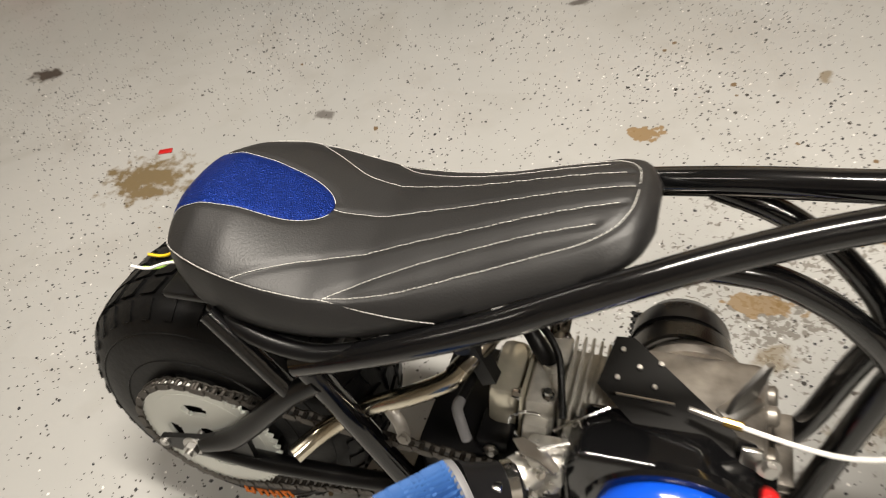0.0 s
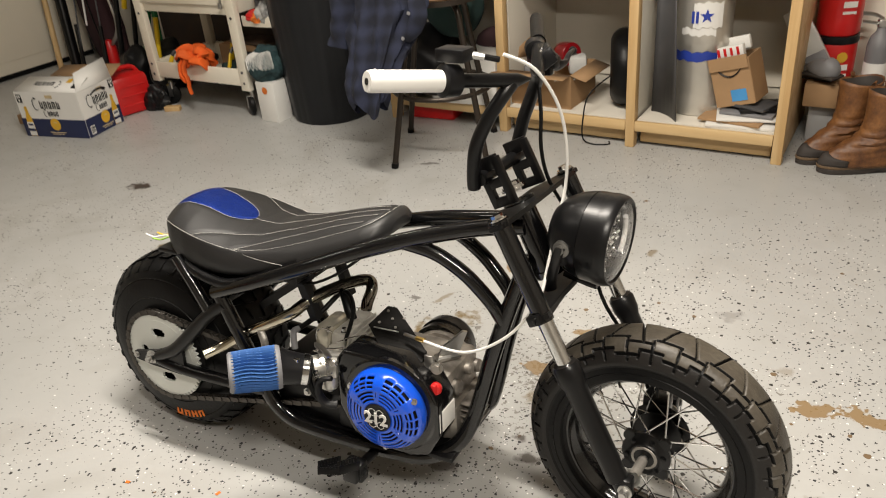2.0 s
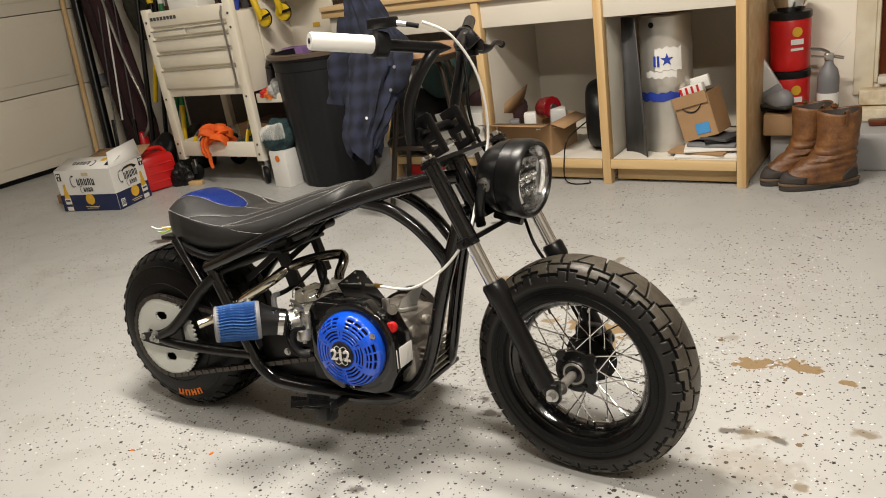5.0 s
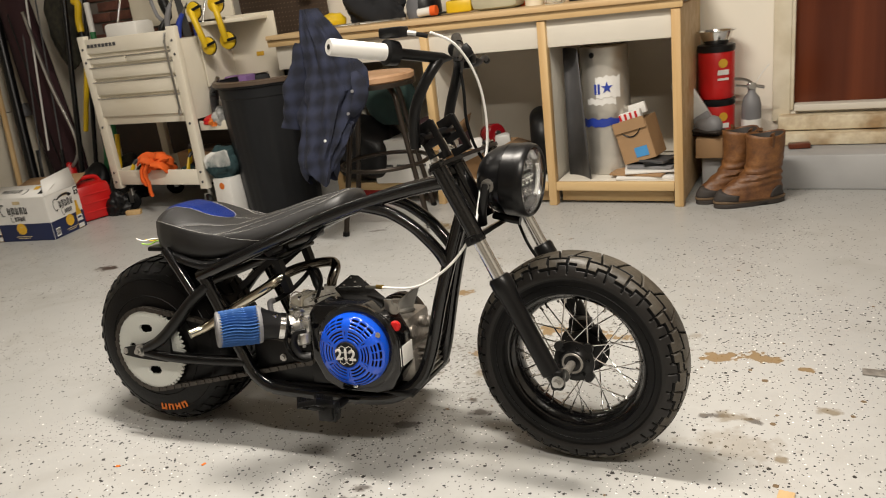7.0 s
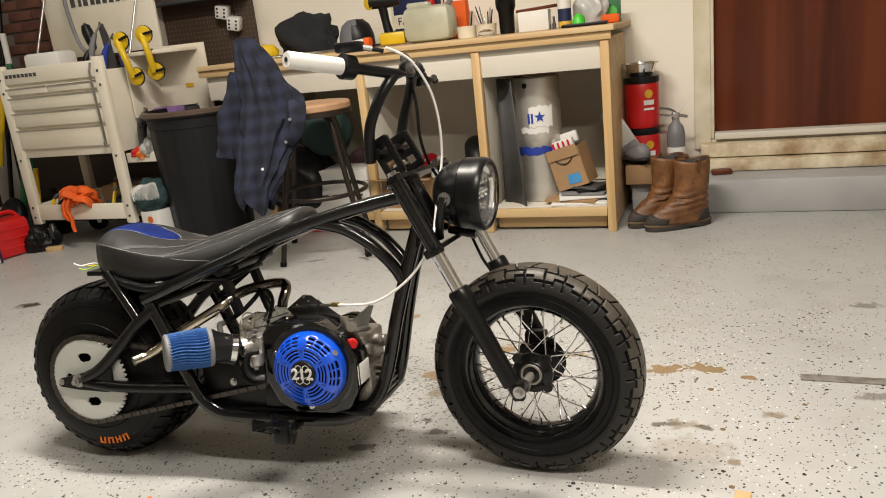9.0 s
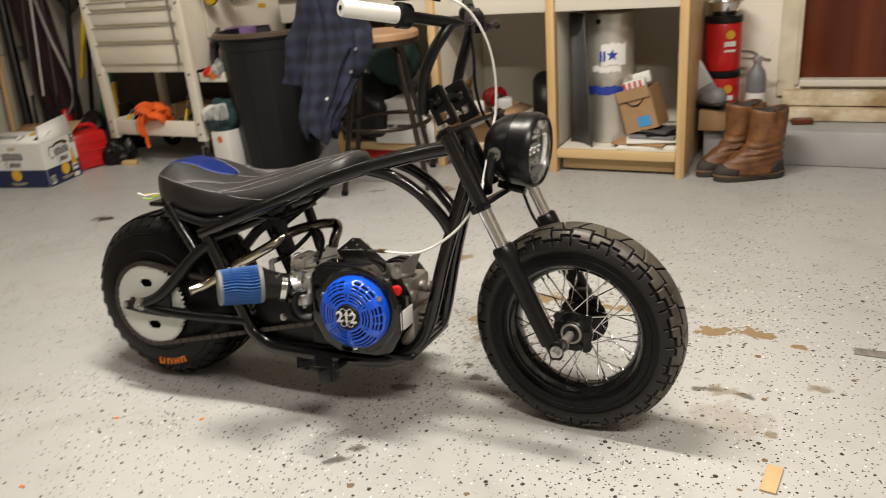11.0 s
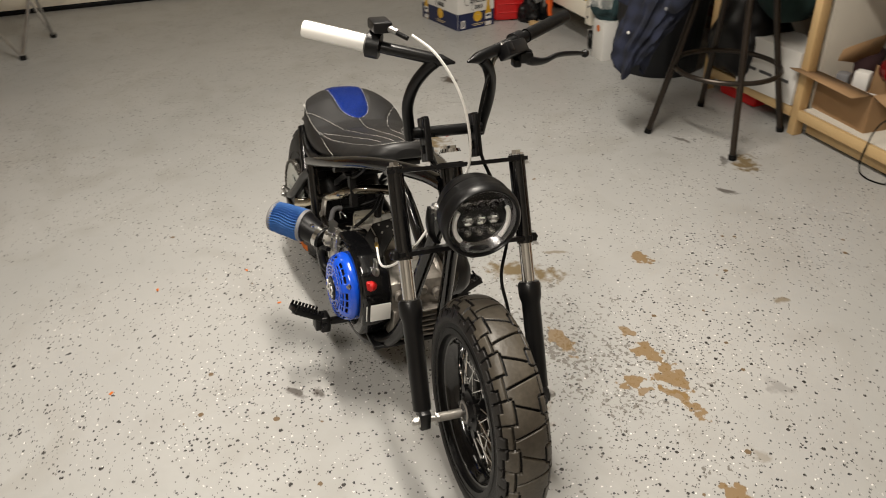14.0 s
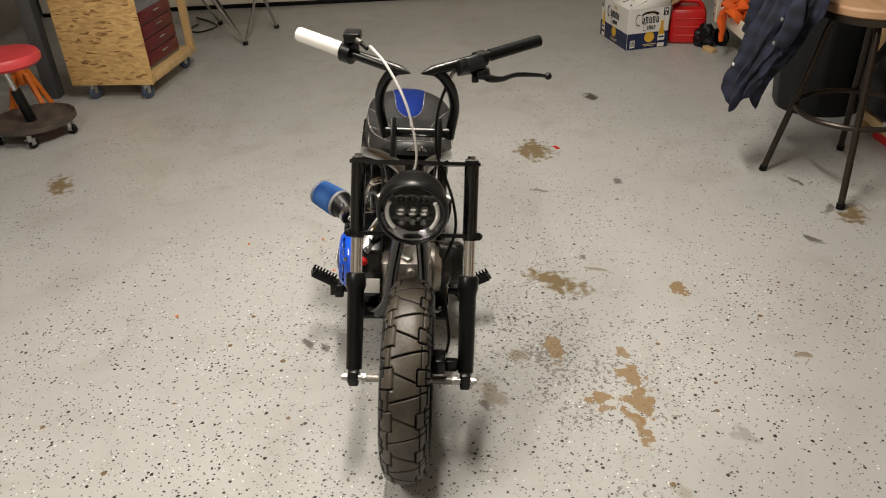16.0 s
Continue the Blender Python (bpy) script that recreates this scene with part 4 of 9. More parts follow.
for i, (u, v, r) in enumerate([(-0.0255, 0.0, 0.0118), (0.0, 0.0, 0.0118), (0.0255, 0.0, 0.0118), (-0.024, 0.029, 0.0105), (0.0, 0.031, 0.0105), (0.024, 0.029, 0.0105), (-0.024, -0.027, 0.0085), (0.0, -0.027, 0.0085), (0.024, -0.027, 0.0085)]):
    bm = B()
    lathe(bm, [(r * 0.95, -0.022), (r, -0.002), (r * 0.93, -0.0005), (r * 0.85, -0.003), (r * 0.4, -0.014), (0.0, -0.015)], tuple(hl_f @ Vector((u, v, 0))), hl_axis, 20)
    led = part("led_projector", bm, CHROME, headlight, "chrome led cup")
    bm = B()
    lathe(bm, [(0.0, 0.001), (r * 0.3, 0.0), (r * 0.52, -0.004), (r * 0.6, -0.010), (0.0, -0.012)], tuple(hl_f @ Vector((u, v, 0))), hl_axis, 16)
    part("led_lens", bm, SMOKE if 2 < i < 6 else CHROME, headlight, "small bulging led lens")
    if i < 3:
        for dv, du in ((0.0052, 0.0012), (-0.0052, -0.0012)):
            bm = B()
            box(bm, (u + du, v + dv, 0.0008), (0.0105, 0.0028, 0.003), 0.0006, hl_f)
            part("led_chip", bm, PAPER, headlight, "white led bar")
bm = B()
plate(bm, [(0.020 * math.cos(a), 0.013 * math.sin(a)) for a in np.linspace(0, math.pi, 12)], 0.02, hl_f @ Matrix.Translation((0, -0.060, -0.006)) @ Matrix.Rotation(math.pi / 2, 4, "X"))
part("lower_mask", bm, PLASTIC, headlight, "black mask at the lens foot")
for s in (-1, 1):
    bm = B()
    tube(bm, [hl_f @ Vector((s * 0.0545 * math.cos(radians(a)), 0.0545 * math.sin(radians(a)), 0.004)) for a in range(-44, 29, 8)], 0.0046, 8, 2)
    part("light_tube", bm, WHITE_RUBBER, headlight, "white curved running light strip")
bm = B()
lathe(bm, [(0.0, 0.0230), (0.033, 0.0206), (0.0672, 0.0125), (0.0672, 0.0140), (0.033, 0.0221), (0.0, 0.0245)], hl_m, hl_axis, 48)
part("lens", bm, GLASS, headlight, "clear headlight lens").visible_shadow = False
for s in (-1, 1):
    bm = B()
    bolt(bm, (0.962, 0.002 + s * 0.0745, 0.617), (0, s, 0), 0.008, 0.006)
    lathe(bm, [(0.0, -0.010), (0.014, -0.010), (0.014, 0.002), (0.0, 0.002)], (0.962, 0.002 + s * 0.073, 0.617), (0, s, 0), 24)
    part("headlight_bolt", bm, STEEL, bike, m=STEER)
    bm = B()
    tube(bm, [(0.964, s * 0.0775, 0.622), (0.954, s * 0.077, 0.588), (0.945, s * 0.070, 0.556), (0.938, s * 0.055, 0.53)], 0.010, 8, 4, flat=0.35)
    part("headlight_bracket", bm, SATIN, bike, "black headlight bracket", STEER)
bm = B()
tube(bm, [(0.94, 0.0, 0.540), (0.98, 0, 0.531), (1.0, 0.0, 0.528)], 0.009, 8, 3)
part("lower_bracket", bm, SATIN, bike, m=STEER)

# frame
for s in (-1, 1):
    bm = B()
    tube(bm, [(0.232, s * 0.122, 0.413), (0.33, s * 0.122, 0.452), (0.45, s * 0.112, 0.50), (0.56, s * 0.088, 0.543), (0.68, s * 0.054, 0.580), (0.79, s * 0.026, 0.605), (0.872, s * 0.018, 0.618)], 0.0155, 18, 5)
    part("top_tube", bm, BLACK, bike, "black curved top frame tube")
    bm = B()
    tube(bm, [(0.878, s * 0.018, 0.555), (0.844, s * 0.027, 0.45), (0.816, s * 0.038, 0.35), (0.795, s * 0.045, 0.26), (0.779, s * 0.055, 0.205), (0.760, s * 0.072, 0.168), (0.728, s * 0.092, 0.146),
              (0.68, s * 0.110, 0.137), (0.56, s * 0.118, 0.137), (0.44, s * 0.12, 0.140), (0.39, s * 0.12, 0.148), (0.352, s * 0.12, 0.175), (0.33, s * 0.12, 0.215), (0.285, s * 0.12, 0.315), (0.240, s * 0.12, 0.412)], 0.0155, 18, 5)
    part("cradle_tube", bm, BLACK, bike, "black engine cradle tube")
    bm = B()
    tube(bm, [(0.655, s * 0.060, 0.568), (0.712, s * 0.050, 0.553), (0.762, s * 0.044, 0.523), (0.793, s * 0.040, 0.494), (0.820, s * 0.036, 0.462), (0.838, s * 0.031, 0.428)], 0.0135, 16, 5)
    part("brace_tube", bm, BLACK, bike, "black curved neck brace")
    bm = B()
    tube(bm, [(0.255, s * 0.124, 0.392), (0.205, s * 0.130, 0.355), (0.14, s * 0.134, 0.290), (0.095, s * 0.136, 0.250), (0.042, s * 0.136, 0.222)], [0.014, 0.014, 0.015, 0.015, 0.012], 14, 5)
    part("upper_stay", bm, SATIN, bike, "black upper rear stay")
    bm = B()
    tube(bm, [(0.335, s * 0.124, 0.205), (0.22, s * 0.130, 0.203), (0.12, s * 0.134, 0.206), (0.042, s * 0.136, 0.215)], [0.013, 0.013, 0.014, 0.012], 14, 4)
    part("lower_stay", bm, SATIN, bike, "black lower rear stay")
    bm = B()
    plate(bm, [(-0.055, 0.207), (-0.05, 0.222), (0.02, 0.238), (0.085, 0.268), (0.10, 0.262), (0.10, 0.20), (0.085, 0.192), (0.0, 0.196), (-0.05, 0.202)], 0.008, Matrix.Translation((0.022, s * 0.136, 0)))
    part("dropout", bm, SATIN, bike, "black slotted dropout plate")
    bm = B()
    bolt(bm, (0.027, s * 0.141, 0.219), (0, s, 0), 0.011, 0.010)
    cyl(bm, (0.027, s * 0.12, 0.219), (0.027, s * 0.158, 0.219), 0.006)
    part("axle_nut", bm, STEEL, bike)
    bolts("adjuster_bolt", [((-0.023, s * 0.141, 0.214), (0, s, 0))], STEEL, bike, 0.005, 0.004)
    bm = B()
    tube(bm, [(0.135, s * 0.118, 0.475), (0.175, s * 0.124, 0.425), (0.215, s * 0.128, 0.365)], 0.0125, 14, 4)
    part("seat_strut", bm, BLACK, bike, "black seat strut")
    bm = B()
    tube(bm, [(0.13, s * 0.10, 0.470), (0.19, s * 0.122, 0.452), (0.26, s * 0.124, 0.440), (0.33, s * 0.12, 0.455)], 0.011, 12, 4)
    part("seat_rail", bm, SATIN, bike, "black seat rail")
    bm = B()
    tube(bm, [(0.305, s * 0.068, 0.375), (0.445, s * 0.062, 0.475)], 0.012, 4, 1, flat=0.8)
    part("gusset", bm, SATIN, bike, "black welded gusset bar")
    bm = B()
    tube(bm, [(0.405, s * 0.064, 0.475), (0.440, s * 0.062, 0.365)], 0.013, 4, 1, flat=0.8)
    part("gusset", bm, SATIN, bike, "black welded gusset bar")
bm = B()
box(bm, (0.11, 0, 0.472), (0.10, 0.2, 0.012), 0.004)
box(bm, (0.28, 0, 0.452), (0.3, 0.17, 0.01), 0.004)
part("seat_pan", bm, SATIN, bike, "black seat pan")
for x, z in ((0.34, 0.20), (0.45, 0.14), (0.69, 0.137), (0.25, 0.40), (0.43, 0.475)):
    bm = B()
    cyl(bm, (x, -0.115, z), (x, 0.115, z), 0.012)
    part("cross_tube", bm, SATIN, bike)
bm = B()
box(bm, (0.565, 0, 0.152), (0.40, 0.225, 0.010), 0.002)
part("engine_plate", bm, SATIN, bike, "black engine mounting plate")
bm = B()
tube(bm, [(0.575, -0.080, 0.536), (0.545, -0.079, 0.512), (0.50, -0.077, 0.480), (0.455, -0.074, 0.456), (0.42, -0.068, 0.446), (0.38, -0.06, 0.443), (0.33, -0.05, 0.448)], 0.003, 8, 5)
part("wiring", bm, RUBBER, bike, "black wiring under the seat")
for q, (c, y) in enumerate(((GREEN, -0.03), (YELLOW, -0.015), (WHITE_RUBBER, -0.045))):
    bm = B()
    tube(bm, [(0.10, y, 0.482), (0.055, y - 0.02, 0.483 + 0.004 * q), (0.03, y - 0.03, 0.475 + 0.006 * q), (0.012, y - 0.036, 0.478 + 0.008 * q)], 0.002, 6, 4)
    part("tail_wire", bm, material("lime_wire", (0.42, 0.75, 0.10), 0.5) if q == 0 else c, bike, "loose tail light wire")
for s in (-1, 1):
    bm = B()
    cyl(bm, (0.60, s * 0.115, 0.133), (0.594, s * 0.178, 0.131), 0.010)
    box(bm, (0.594, s * 0.186, 0.132), (0.040, 0.026, 0.044), 0.005)
    box(bm, (0.594, s * 0.203, 0.134), (0.032, 0.018, 0.036), 0.004)
    part("peg_mount", bm, SATIN, bike, "black foot peg clevis")
    bolts("peg_bolt", [((0.614, s * 0.190, 0.134), (1, 0, 0))], SATIN, bike, 0.006, 0.007)
    m = Matrix.Translation((0.588, -0.232 if s < 0 else 0.216, 0.162)) @ pose(0, 0, 0, s * 28, 0, 0) @ pose(0, 0, 0, 0, -14, 0)
    bm = B()
    for u in (-0.021, 0.021):
        box(bm, (u, 0, 0.003), (0.005, 0.076, 0.016), 0.001, m)
        for i in range(8):
            box(bm, (u, -0.034 + i * 0.0097, 0.0155), (0.005, 0.0048, 0.009), 0, m)
    for y in (-0.036, -0.012, 0.012, 0.036):
        box(bm, (0, y, 0.002), (0.040, 0.005, 0.012), 0.001, m)
    cyl(bm, m @ Vector((0, -0.034, -0.002)), m @ Vector((0, 0.042, -0.002)), 0.007, n=12)
    part("foot_peg", bm, SATIN, bike, "black toothed foot peg")
bm = B()
tube(bm, [(0.50, 0.118, 0.128), (0.492, 0.145, 0.090), (0.478, 0.185, 0.030), (0.465, 0.196, 0.022)], 0.009, 12, 4)
part("side_stand", bm, SATIN, bike, "black side stand")

# rear wheel
RR, RW, RH = 0.223, 0.208, 0.095
bm = B()
lathe(bm, [(0.086, -0.07), (0.096, -0.085), (0.104, -0.088), (0.104, -0.08), (0.092, -0.07), (0.085, -0.03), (0.085, 0.03), (0.092, 0.07), (0.104, 0.08), (0.104, 0.088), (0.096, 0.085), (0.086, 0.07), (0.03, 0.03), (0.03, -0.06)], (0, 0, 0), (0, 1, 0), 48, closed=True)
rear_wheel = part("rear_wheel", bm, SATIN, bike, "black steel rear wheel", Matrix.Translation((0.040, 0, 0.218)))
tyre("tyre", RR, RW, RH, 0.100, 0.088, rear_wheel, None, "wide black rear tyre with fine tread")
bm = B()
N = 34
for i in range(N):
    a0, d = 2 * math.pi * i / N, 2 * math.pi / N

    def P(*pts):
        return [(a0 + u * d, radians(t)) for u, t in pts]
    for s in (-1, 1):
        tread_block(bm, P((0.05, s * 2), (0.75, s * 4), (0.95, s * 18), (0.25, s * 16)), RR, RW, RH, 0.0022)
        tread_block(bm, P((0.30, s * 20), (0.98, s * 22), (1.15, s * 36), (0.5, s * 35)), RR, RW, RH, 0.0022)
        tread_block(bm, P((0.45, s * 40), (0.95, s * 41), (0.92, s * 58), (0.52, s * 58)), RR, RW, RH, 0.0012)
tread_part(bm, RUBBER, rear_wheel, "shallow knobbly tread")
bm = B()
for i in range(4):
    a = radians(-92 + i * 8.0)
    r = 0.168
    th = math.acos(1 - ((RR - 0.005 - r) / RH) ** (1 / 1.75))
    y = -(RW / 2 * math.sin(th) + 0.0012)
    m = Matrix.Translation((r * math.cos(a), y, r * math.sin(a))) @ Matrix.Rotation(-(a + math.pi / 2), 4, "Y")
    box(bm, (-0.006, 0, 0), (0.004, 0.002, 0.017), 0, m)
    box(bm, (0.006, 0, 0), (0.004, 0.002, 0.017), 0, m)
    box(bm, (0, 0, (-0.006, 0.006, 0, 0.006)[i]), (0.014, 0.002, 0.004), 0, m)
part("sidewall_mark", bm, ORANGE, rear_wheel, "orange sidewall marking")
SP = Vector((0.038, -0.116, 0.214))
SPR, TEETH = 0.104, 54
bm = B()
out = []
for i in range(TEETH * 4):
    a = 2 * math.pi * i / (TEETH * 4)
    r = SPR + (0.004, 0.004, -0.003, -0.003)[i % 4]
    out.append((r * math.cos(a), r * math.sin(a)))
inner = []
for i in range(TEETH * 4):
    a = 2 * math.pi * i / (TEETH * 4)
    inner.append((0.088 * math.cos(a), 0.088 * math.sin(a)))
k = len(out)
va = [[bm.verts.new((x, y, z)) for x, z in ring] for ring in (out, inner) for y in (-0.003, 0.003)]
for i in range(k):
    j = (i + 1) % k
    bm.faces.new((va[0][i], va[0][j], va[2][j], va[2][i]))
    bm.faces.new((va[1][i], va[1][j], va[3][j], va[3][i]))
    bm.faces.new((va[0][i], va[0][j], va[1][j], va[1][i]))
part("sprocket_teeth", bm, SPROCKET, rear_wheel, "white enamelled sprocket teeth", Matrix.Translation(SP - Vector((0.040, 0, 0.218))))
# the white face, with slots cut between ring segments
bm = B()
rs = [0.0885, 0.067, 0.063, 0.049, 0.045, 0.018]
n = 72
grid = [[bm.verts.new((r * math.cos(2 * math.pi * i / n), -0.0035, r * math.sin(2 * math.pi * i / n))) for i in range(n)] for r in rs]
for q in range(len(rs) - 1):
    for i in range(n):
        if q in (1, 2, 3) and (i + 3) % 18 < 8 and (q == 2 or 1 <= (i + 3) % 18 <= 6):
            continue
        bm.faces.new((grid[q][i], grid[q][(i + 1) % n], grid[q + 1][(i + 1) % n], grid[q + 1][i]))
ex = bmesh.ops.extrude_face_region(bm, geom=bm.faces[:])
bmesh.ops.translate(bm, vec=(0, 0.006, 0), verts=[v for v in ex["geom"] if isinstance(v, bmesh.types.BMVert)])
part("sprocket", bm, SPROCKET, rear_wheel, "white enamelled slotted sprocket", Matrix.Translation(SP - Vector((0.040, 0, 0.218))))
# drive chain: joined links along both runs and round the sprocket
fs = Vector((0.500, -0.110, 0.232))
path, rad1, rad2 = [], SPR + 0.003, 0.024
for i in range(0, 41):
    a = radians(80 + i * 5)
    path.append(SP + Vector((rad1 * math.cos(a), 0, rad1 * math.sin(a))))
for i in range(0, 9):
    a = radians(-95 + i * 22)
    path.append(fs + Vector((rad2 * math.cos(a), 0, rad2 * math.sin(a))))
path.append(path[0])
links = 0
step = 0.0127
bm = B()
dist = 0.0
for a, b in zip(path, path[1:]):
    seg = (b - a).length
    while dist < seg:
        p = a.lerp(b, dist / seg)
        ang = math.atan2((b - a).z, (b - a).x)
        m = Matrix.Translation(p) @ Matrix.Rotation(-ang, 4, "Y")
        w = 0.0045 if links % 2 else 0.0062
        for s in (-1, 1):
            box(bm, (0, s * w, 0), (0.0165, 0.0014, 0.0105), 0, m)
        cyl(bm, m @ Vector((0.0063, -0.0072, 0)), m @ Vector((0.0063, 0.0072, 0)), 0.0036, n=8)
        links += 1
        dist += step
    dist -= seg
part("chain", bm, material("oiled_chain_steel", (0.10, 0.09, 0.08), 0.4, 0.8), bike, "oily steel drive chain")
bm = B()
lathe(bm, [(0.0, -0.004), (0.021, -0.004), (0.021, 0.004), (0.0, 0.004)], tuple(fs), (0, 1, 0), 24)
cyl(bm, fs, fs + Vector((0, 0.2, 0)), 0.009)
part("drive_sprocket", bm, SATIN, bike)


# ---- engine ----
RC = Vector((0.650, -0.141, 0.266))
bm = B()
o = [(0.532, 0.235), (0.534, 0.338), (0.552, 0.362), (0.675, 0.362), (0.725, 0.338), (0.752, 0.29), (0.752, 0.215), (0.728, 0.172), (0.69, 0.160), (0.60, 0.160), (0.56, 0.18)]
plate(bm, o, 0.072, Matrix.Translation((0, -0.103, 0)))
bmesh.ops.bevel(bm, geom=bm.edges[:], offset=0.008, segments=3, affect="EDGES", profile=0.6)
lathe(bm, [(0.05, 0.0), (0.098, 0.0), (0.099, 0.010), (0.094, 0.014), (0.05, 0.014)], (RC.x, RC.y + 0.012, RC.z), (0, -1, 0), 64)
part("blower_housing", bm, BLACK, bike, "glossy black engine blower housing")
# slotted recoil cover
bm = B()
rings = [(0.083, 0.0), (0.083, 0.010), (0.081, 0.018), (0.0775, 0.026), (0.0740, 0.0315), (0.0705, 0.035), (0.067, 0.0375), (0.0635, 0.039), (0.060, 0.040), (0.0565, 0.0408), (0.0530, 0.0414), (0.0495, 0.0418), (0.0460, 0.042), (0.0425, 0.0422), (0.039, 0.0424), (0.0355, 0.0425), (0.032, 0.0425), (0.0275, 0.0425)]
n = 144
grid = [[bm.verts.new((r * math.cos(2 * math.pi * (i + 12) / n), -h, r * math.sin(2 * math.pi * (i + 12) / n))) for i in range(n)] for r, h in rings]
for q in range(len(rings) - 1):
    for i in range(n):
        a, sector = i % 24, i // 24
        arc = q in (10, 12, 14) and 3 <= a <= 20
        tick = q in (10, 11, 12) and a == 0
        window = sector in (0, 1, 5) and q in (3, 5, 7) and 3 <= a <= 19 and a % 6 != 2
        outer_arc = sector in (2, 3, 4) and q in (3, 5, 7) and 3 <= a <= 20
        if not (arc or tick or window or outer_arc):
            bm.faces.new((grid[q][i], grid[q][(i + 1) % n], grid[q + 1][(i + 1) % n], grid[q + 1][i]))
cover = part("recoil_cover", bm, BLUE, bike, "glossy blue slotted recoil starter cover", Matrix.Translation(RC), 30)
so = cover.modifiers.new("thickness", "SOLIDIFY")
so.thickness, so.offset = 0.0022, -1
bm = B()
lathe(bm, [(0.0, 0.0), (0.0785, 0.0), (0.076, 0.016), (0.066, 0.028), (0.027, 0.031), (0.0, 0.031)], tuple(RC), (0, -1, 0), 40)
part("starter_pulley", bm, MATT, bike, "black starter inside the cover")
bm = B()
lathe(bm, [(0.0, 0.0), (0.0285, 0.0), (0.0285, 0.003), (0.027, 0.0045), (0.0, 0.0045)], (RC.x, RC.y - 0.041, RC.z), (0, -1, 0), 48)
badge = part("badge", bm, PLASTIC, bike, "round black badge")
bm = B()
for u, v in ((-0.0082, 0.0125), (0.0082, 0.0125), (-0.0082, -0.0135), (0.0082, -0.0135)):
    p = []
    for i in range(6):
        a = radians(60 * i + 30)
        p.append((u + 0.0088 * math.cos(a), v + 0.0088 * math.sin(a)))
    inner = [(u + (x - u) * 0.80, v + (z - v) * 0.80) for x, z in p]
    va = [bm.verts.new((RC.x + x, RC.y - 0.0468, RC.z + z)) for x, z in p]
    vb = [bm.verts.new((RC.x + x, RC.y - 0.0468, RC.z + z)) for x, z in inner]
    for i in range(6):
        bm.faces.new((va[i], va[(i + 1) % 6], vb[(i + 1) % 6], vb[i]))
part("badge_outline", bm, PAPER, badge, "white hexagon outline")
bm = B()
text_mesh(bm, "212", 0.033, face_m(RC.x, RC.y - 0.0485, RC.z), 0.001, 1.0, 0.0009)
part("badge_number", bm, PAPER, badge, "white raised number 212")
bolts("cover_bolt", [(RC + Vector((0.0785 * math.cos(a), -0.022, 0.0785 * math.sin(a))), (math.cos(a) * 0.5, -1, math.sin(a) * 0.5)) for a in [radians(31 + 120 * i) for i in range(3)]], CHROME, bike, 0.0045, 0.005)
bm = B()
tube(bm, [(0.540, -0.155, 0.245), (0.520, -0.165, 0.25), (0.508, -0.168, 0.275), (0.515, -0.166, 0.300), (0.535, -0.158, 0.305)], 0.009, 10, 4, flat=0.6)
part("starter_handle", bm, PLASTIC, bike, "black pull-start handle")
bm = B()
lathe(bm, [(0.0, 0.0), (0.0095, 0.0), (0.012, 0.006), (0.012, 0.014), (0.009, 0.018), (0.0, 0.018)], (0.735, -0.108, 0.312), (0.35, -0.9, 0.1), 16)
box(bm, (0.738, -0.122, 0.312), (0.012, 0.012, 0.026), 0.003)
part("engine_switch", bm, RED, bike, "red engine switch knob")
bm = B()
box(bm, (0.752, -0.096, 0.246), (0.004, 0.05, 0.045), 0.001, None)
box(bm, (0.742, -0.130, 0.246), (0.022, 0.003, 0.042), 0.001, None)
part("warning_label", bm, PAPER, bike, "white sticker on the housing")
bm = B()
box(bm, (0.655, 0.0, 0.235), (0.17, 0.14, 0.15), 0.014)
box(bm, (0.705, 0.0, 0.20), (0.10, 0.13, 0.08), 0.012)
lathe(bm, [(0.0, 0.0), (0.07, 0.0), (0.072, 0.01), (0.06, 0.03), (0.0, 0.035)], (0.655, 0.066, 0.245), (0, 1, 0), 32)
CAST = material("dull_cast_aluminium", (0.40, 0.37, 0.33), 0.42, 0.75, var=0.3, scale=26, second=(0.16, 0.145, 0.13), bump=0.2, bump_scale=160)
crankcase = part("crankcase", bm, CAST, bike, "cast aluminium crankcase")
for i in range(6):
    bm = B()
    box(bm, (0.764, 0.0, 0.172 + i * 0.014), (0.02, 0.10, 0.004), 0.001)
    part("crankcase_fin", bm, CAST, crankcase)
for y, z, r in ((-0.045, 0.275, 0.016), (0.01, 0.285, 0.012), (0.05, 0.27, 0.014)):
    bm = B()
    lathe(bm, [(0.0, 0.0), (r, 0.0), (r, 0.012), (r * 0.7, 0.016), (0.0, 0.016)], (0.738, y, z), (1, 0, 0.1), 18)
    part("casting_boss", bm, CAST, crankcase)
BRIGHT_CAST = material("bright_cast_aluminium", (0.60, 0.58, 0.53), 0.36, 0.35, var=0.2, scale=30, bump=0.2, bump_scale=180)
slope = pose(0.54, -0.022, 0.303, 0, 6, 0)
back = slope.to_3x3() @ Vector((-1, 0, 0))
bm = B()
box(bm, (0.006, 0.0, 0.0), (0.075, 0.088, 0.078), 0.01, slope)
cylinder = part("cylinder", bm, BRIGHT_CAST, bike, "aluminium cylinder with cooling fins")
for i in range(6):
    bm = B()
    box(bm, (-0.024 + i * 0.0098, 0.0, 0.002), (0.0034, 0.114 - 0.003 * abs(i - 2), 0.094 - 0.002 * i), 0.0012, slope)
    part("cooling_fin", bm, BRIGHT_CAST, cylinder, "thin cast cooling fin")
bm = B()
box(bm, (-0.048, 0.0, 0.0), (0.036, 0.102, 0.084), 0.008, slope)
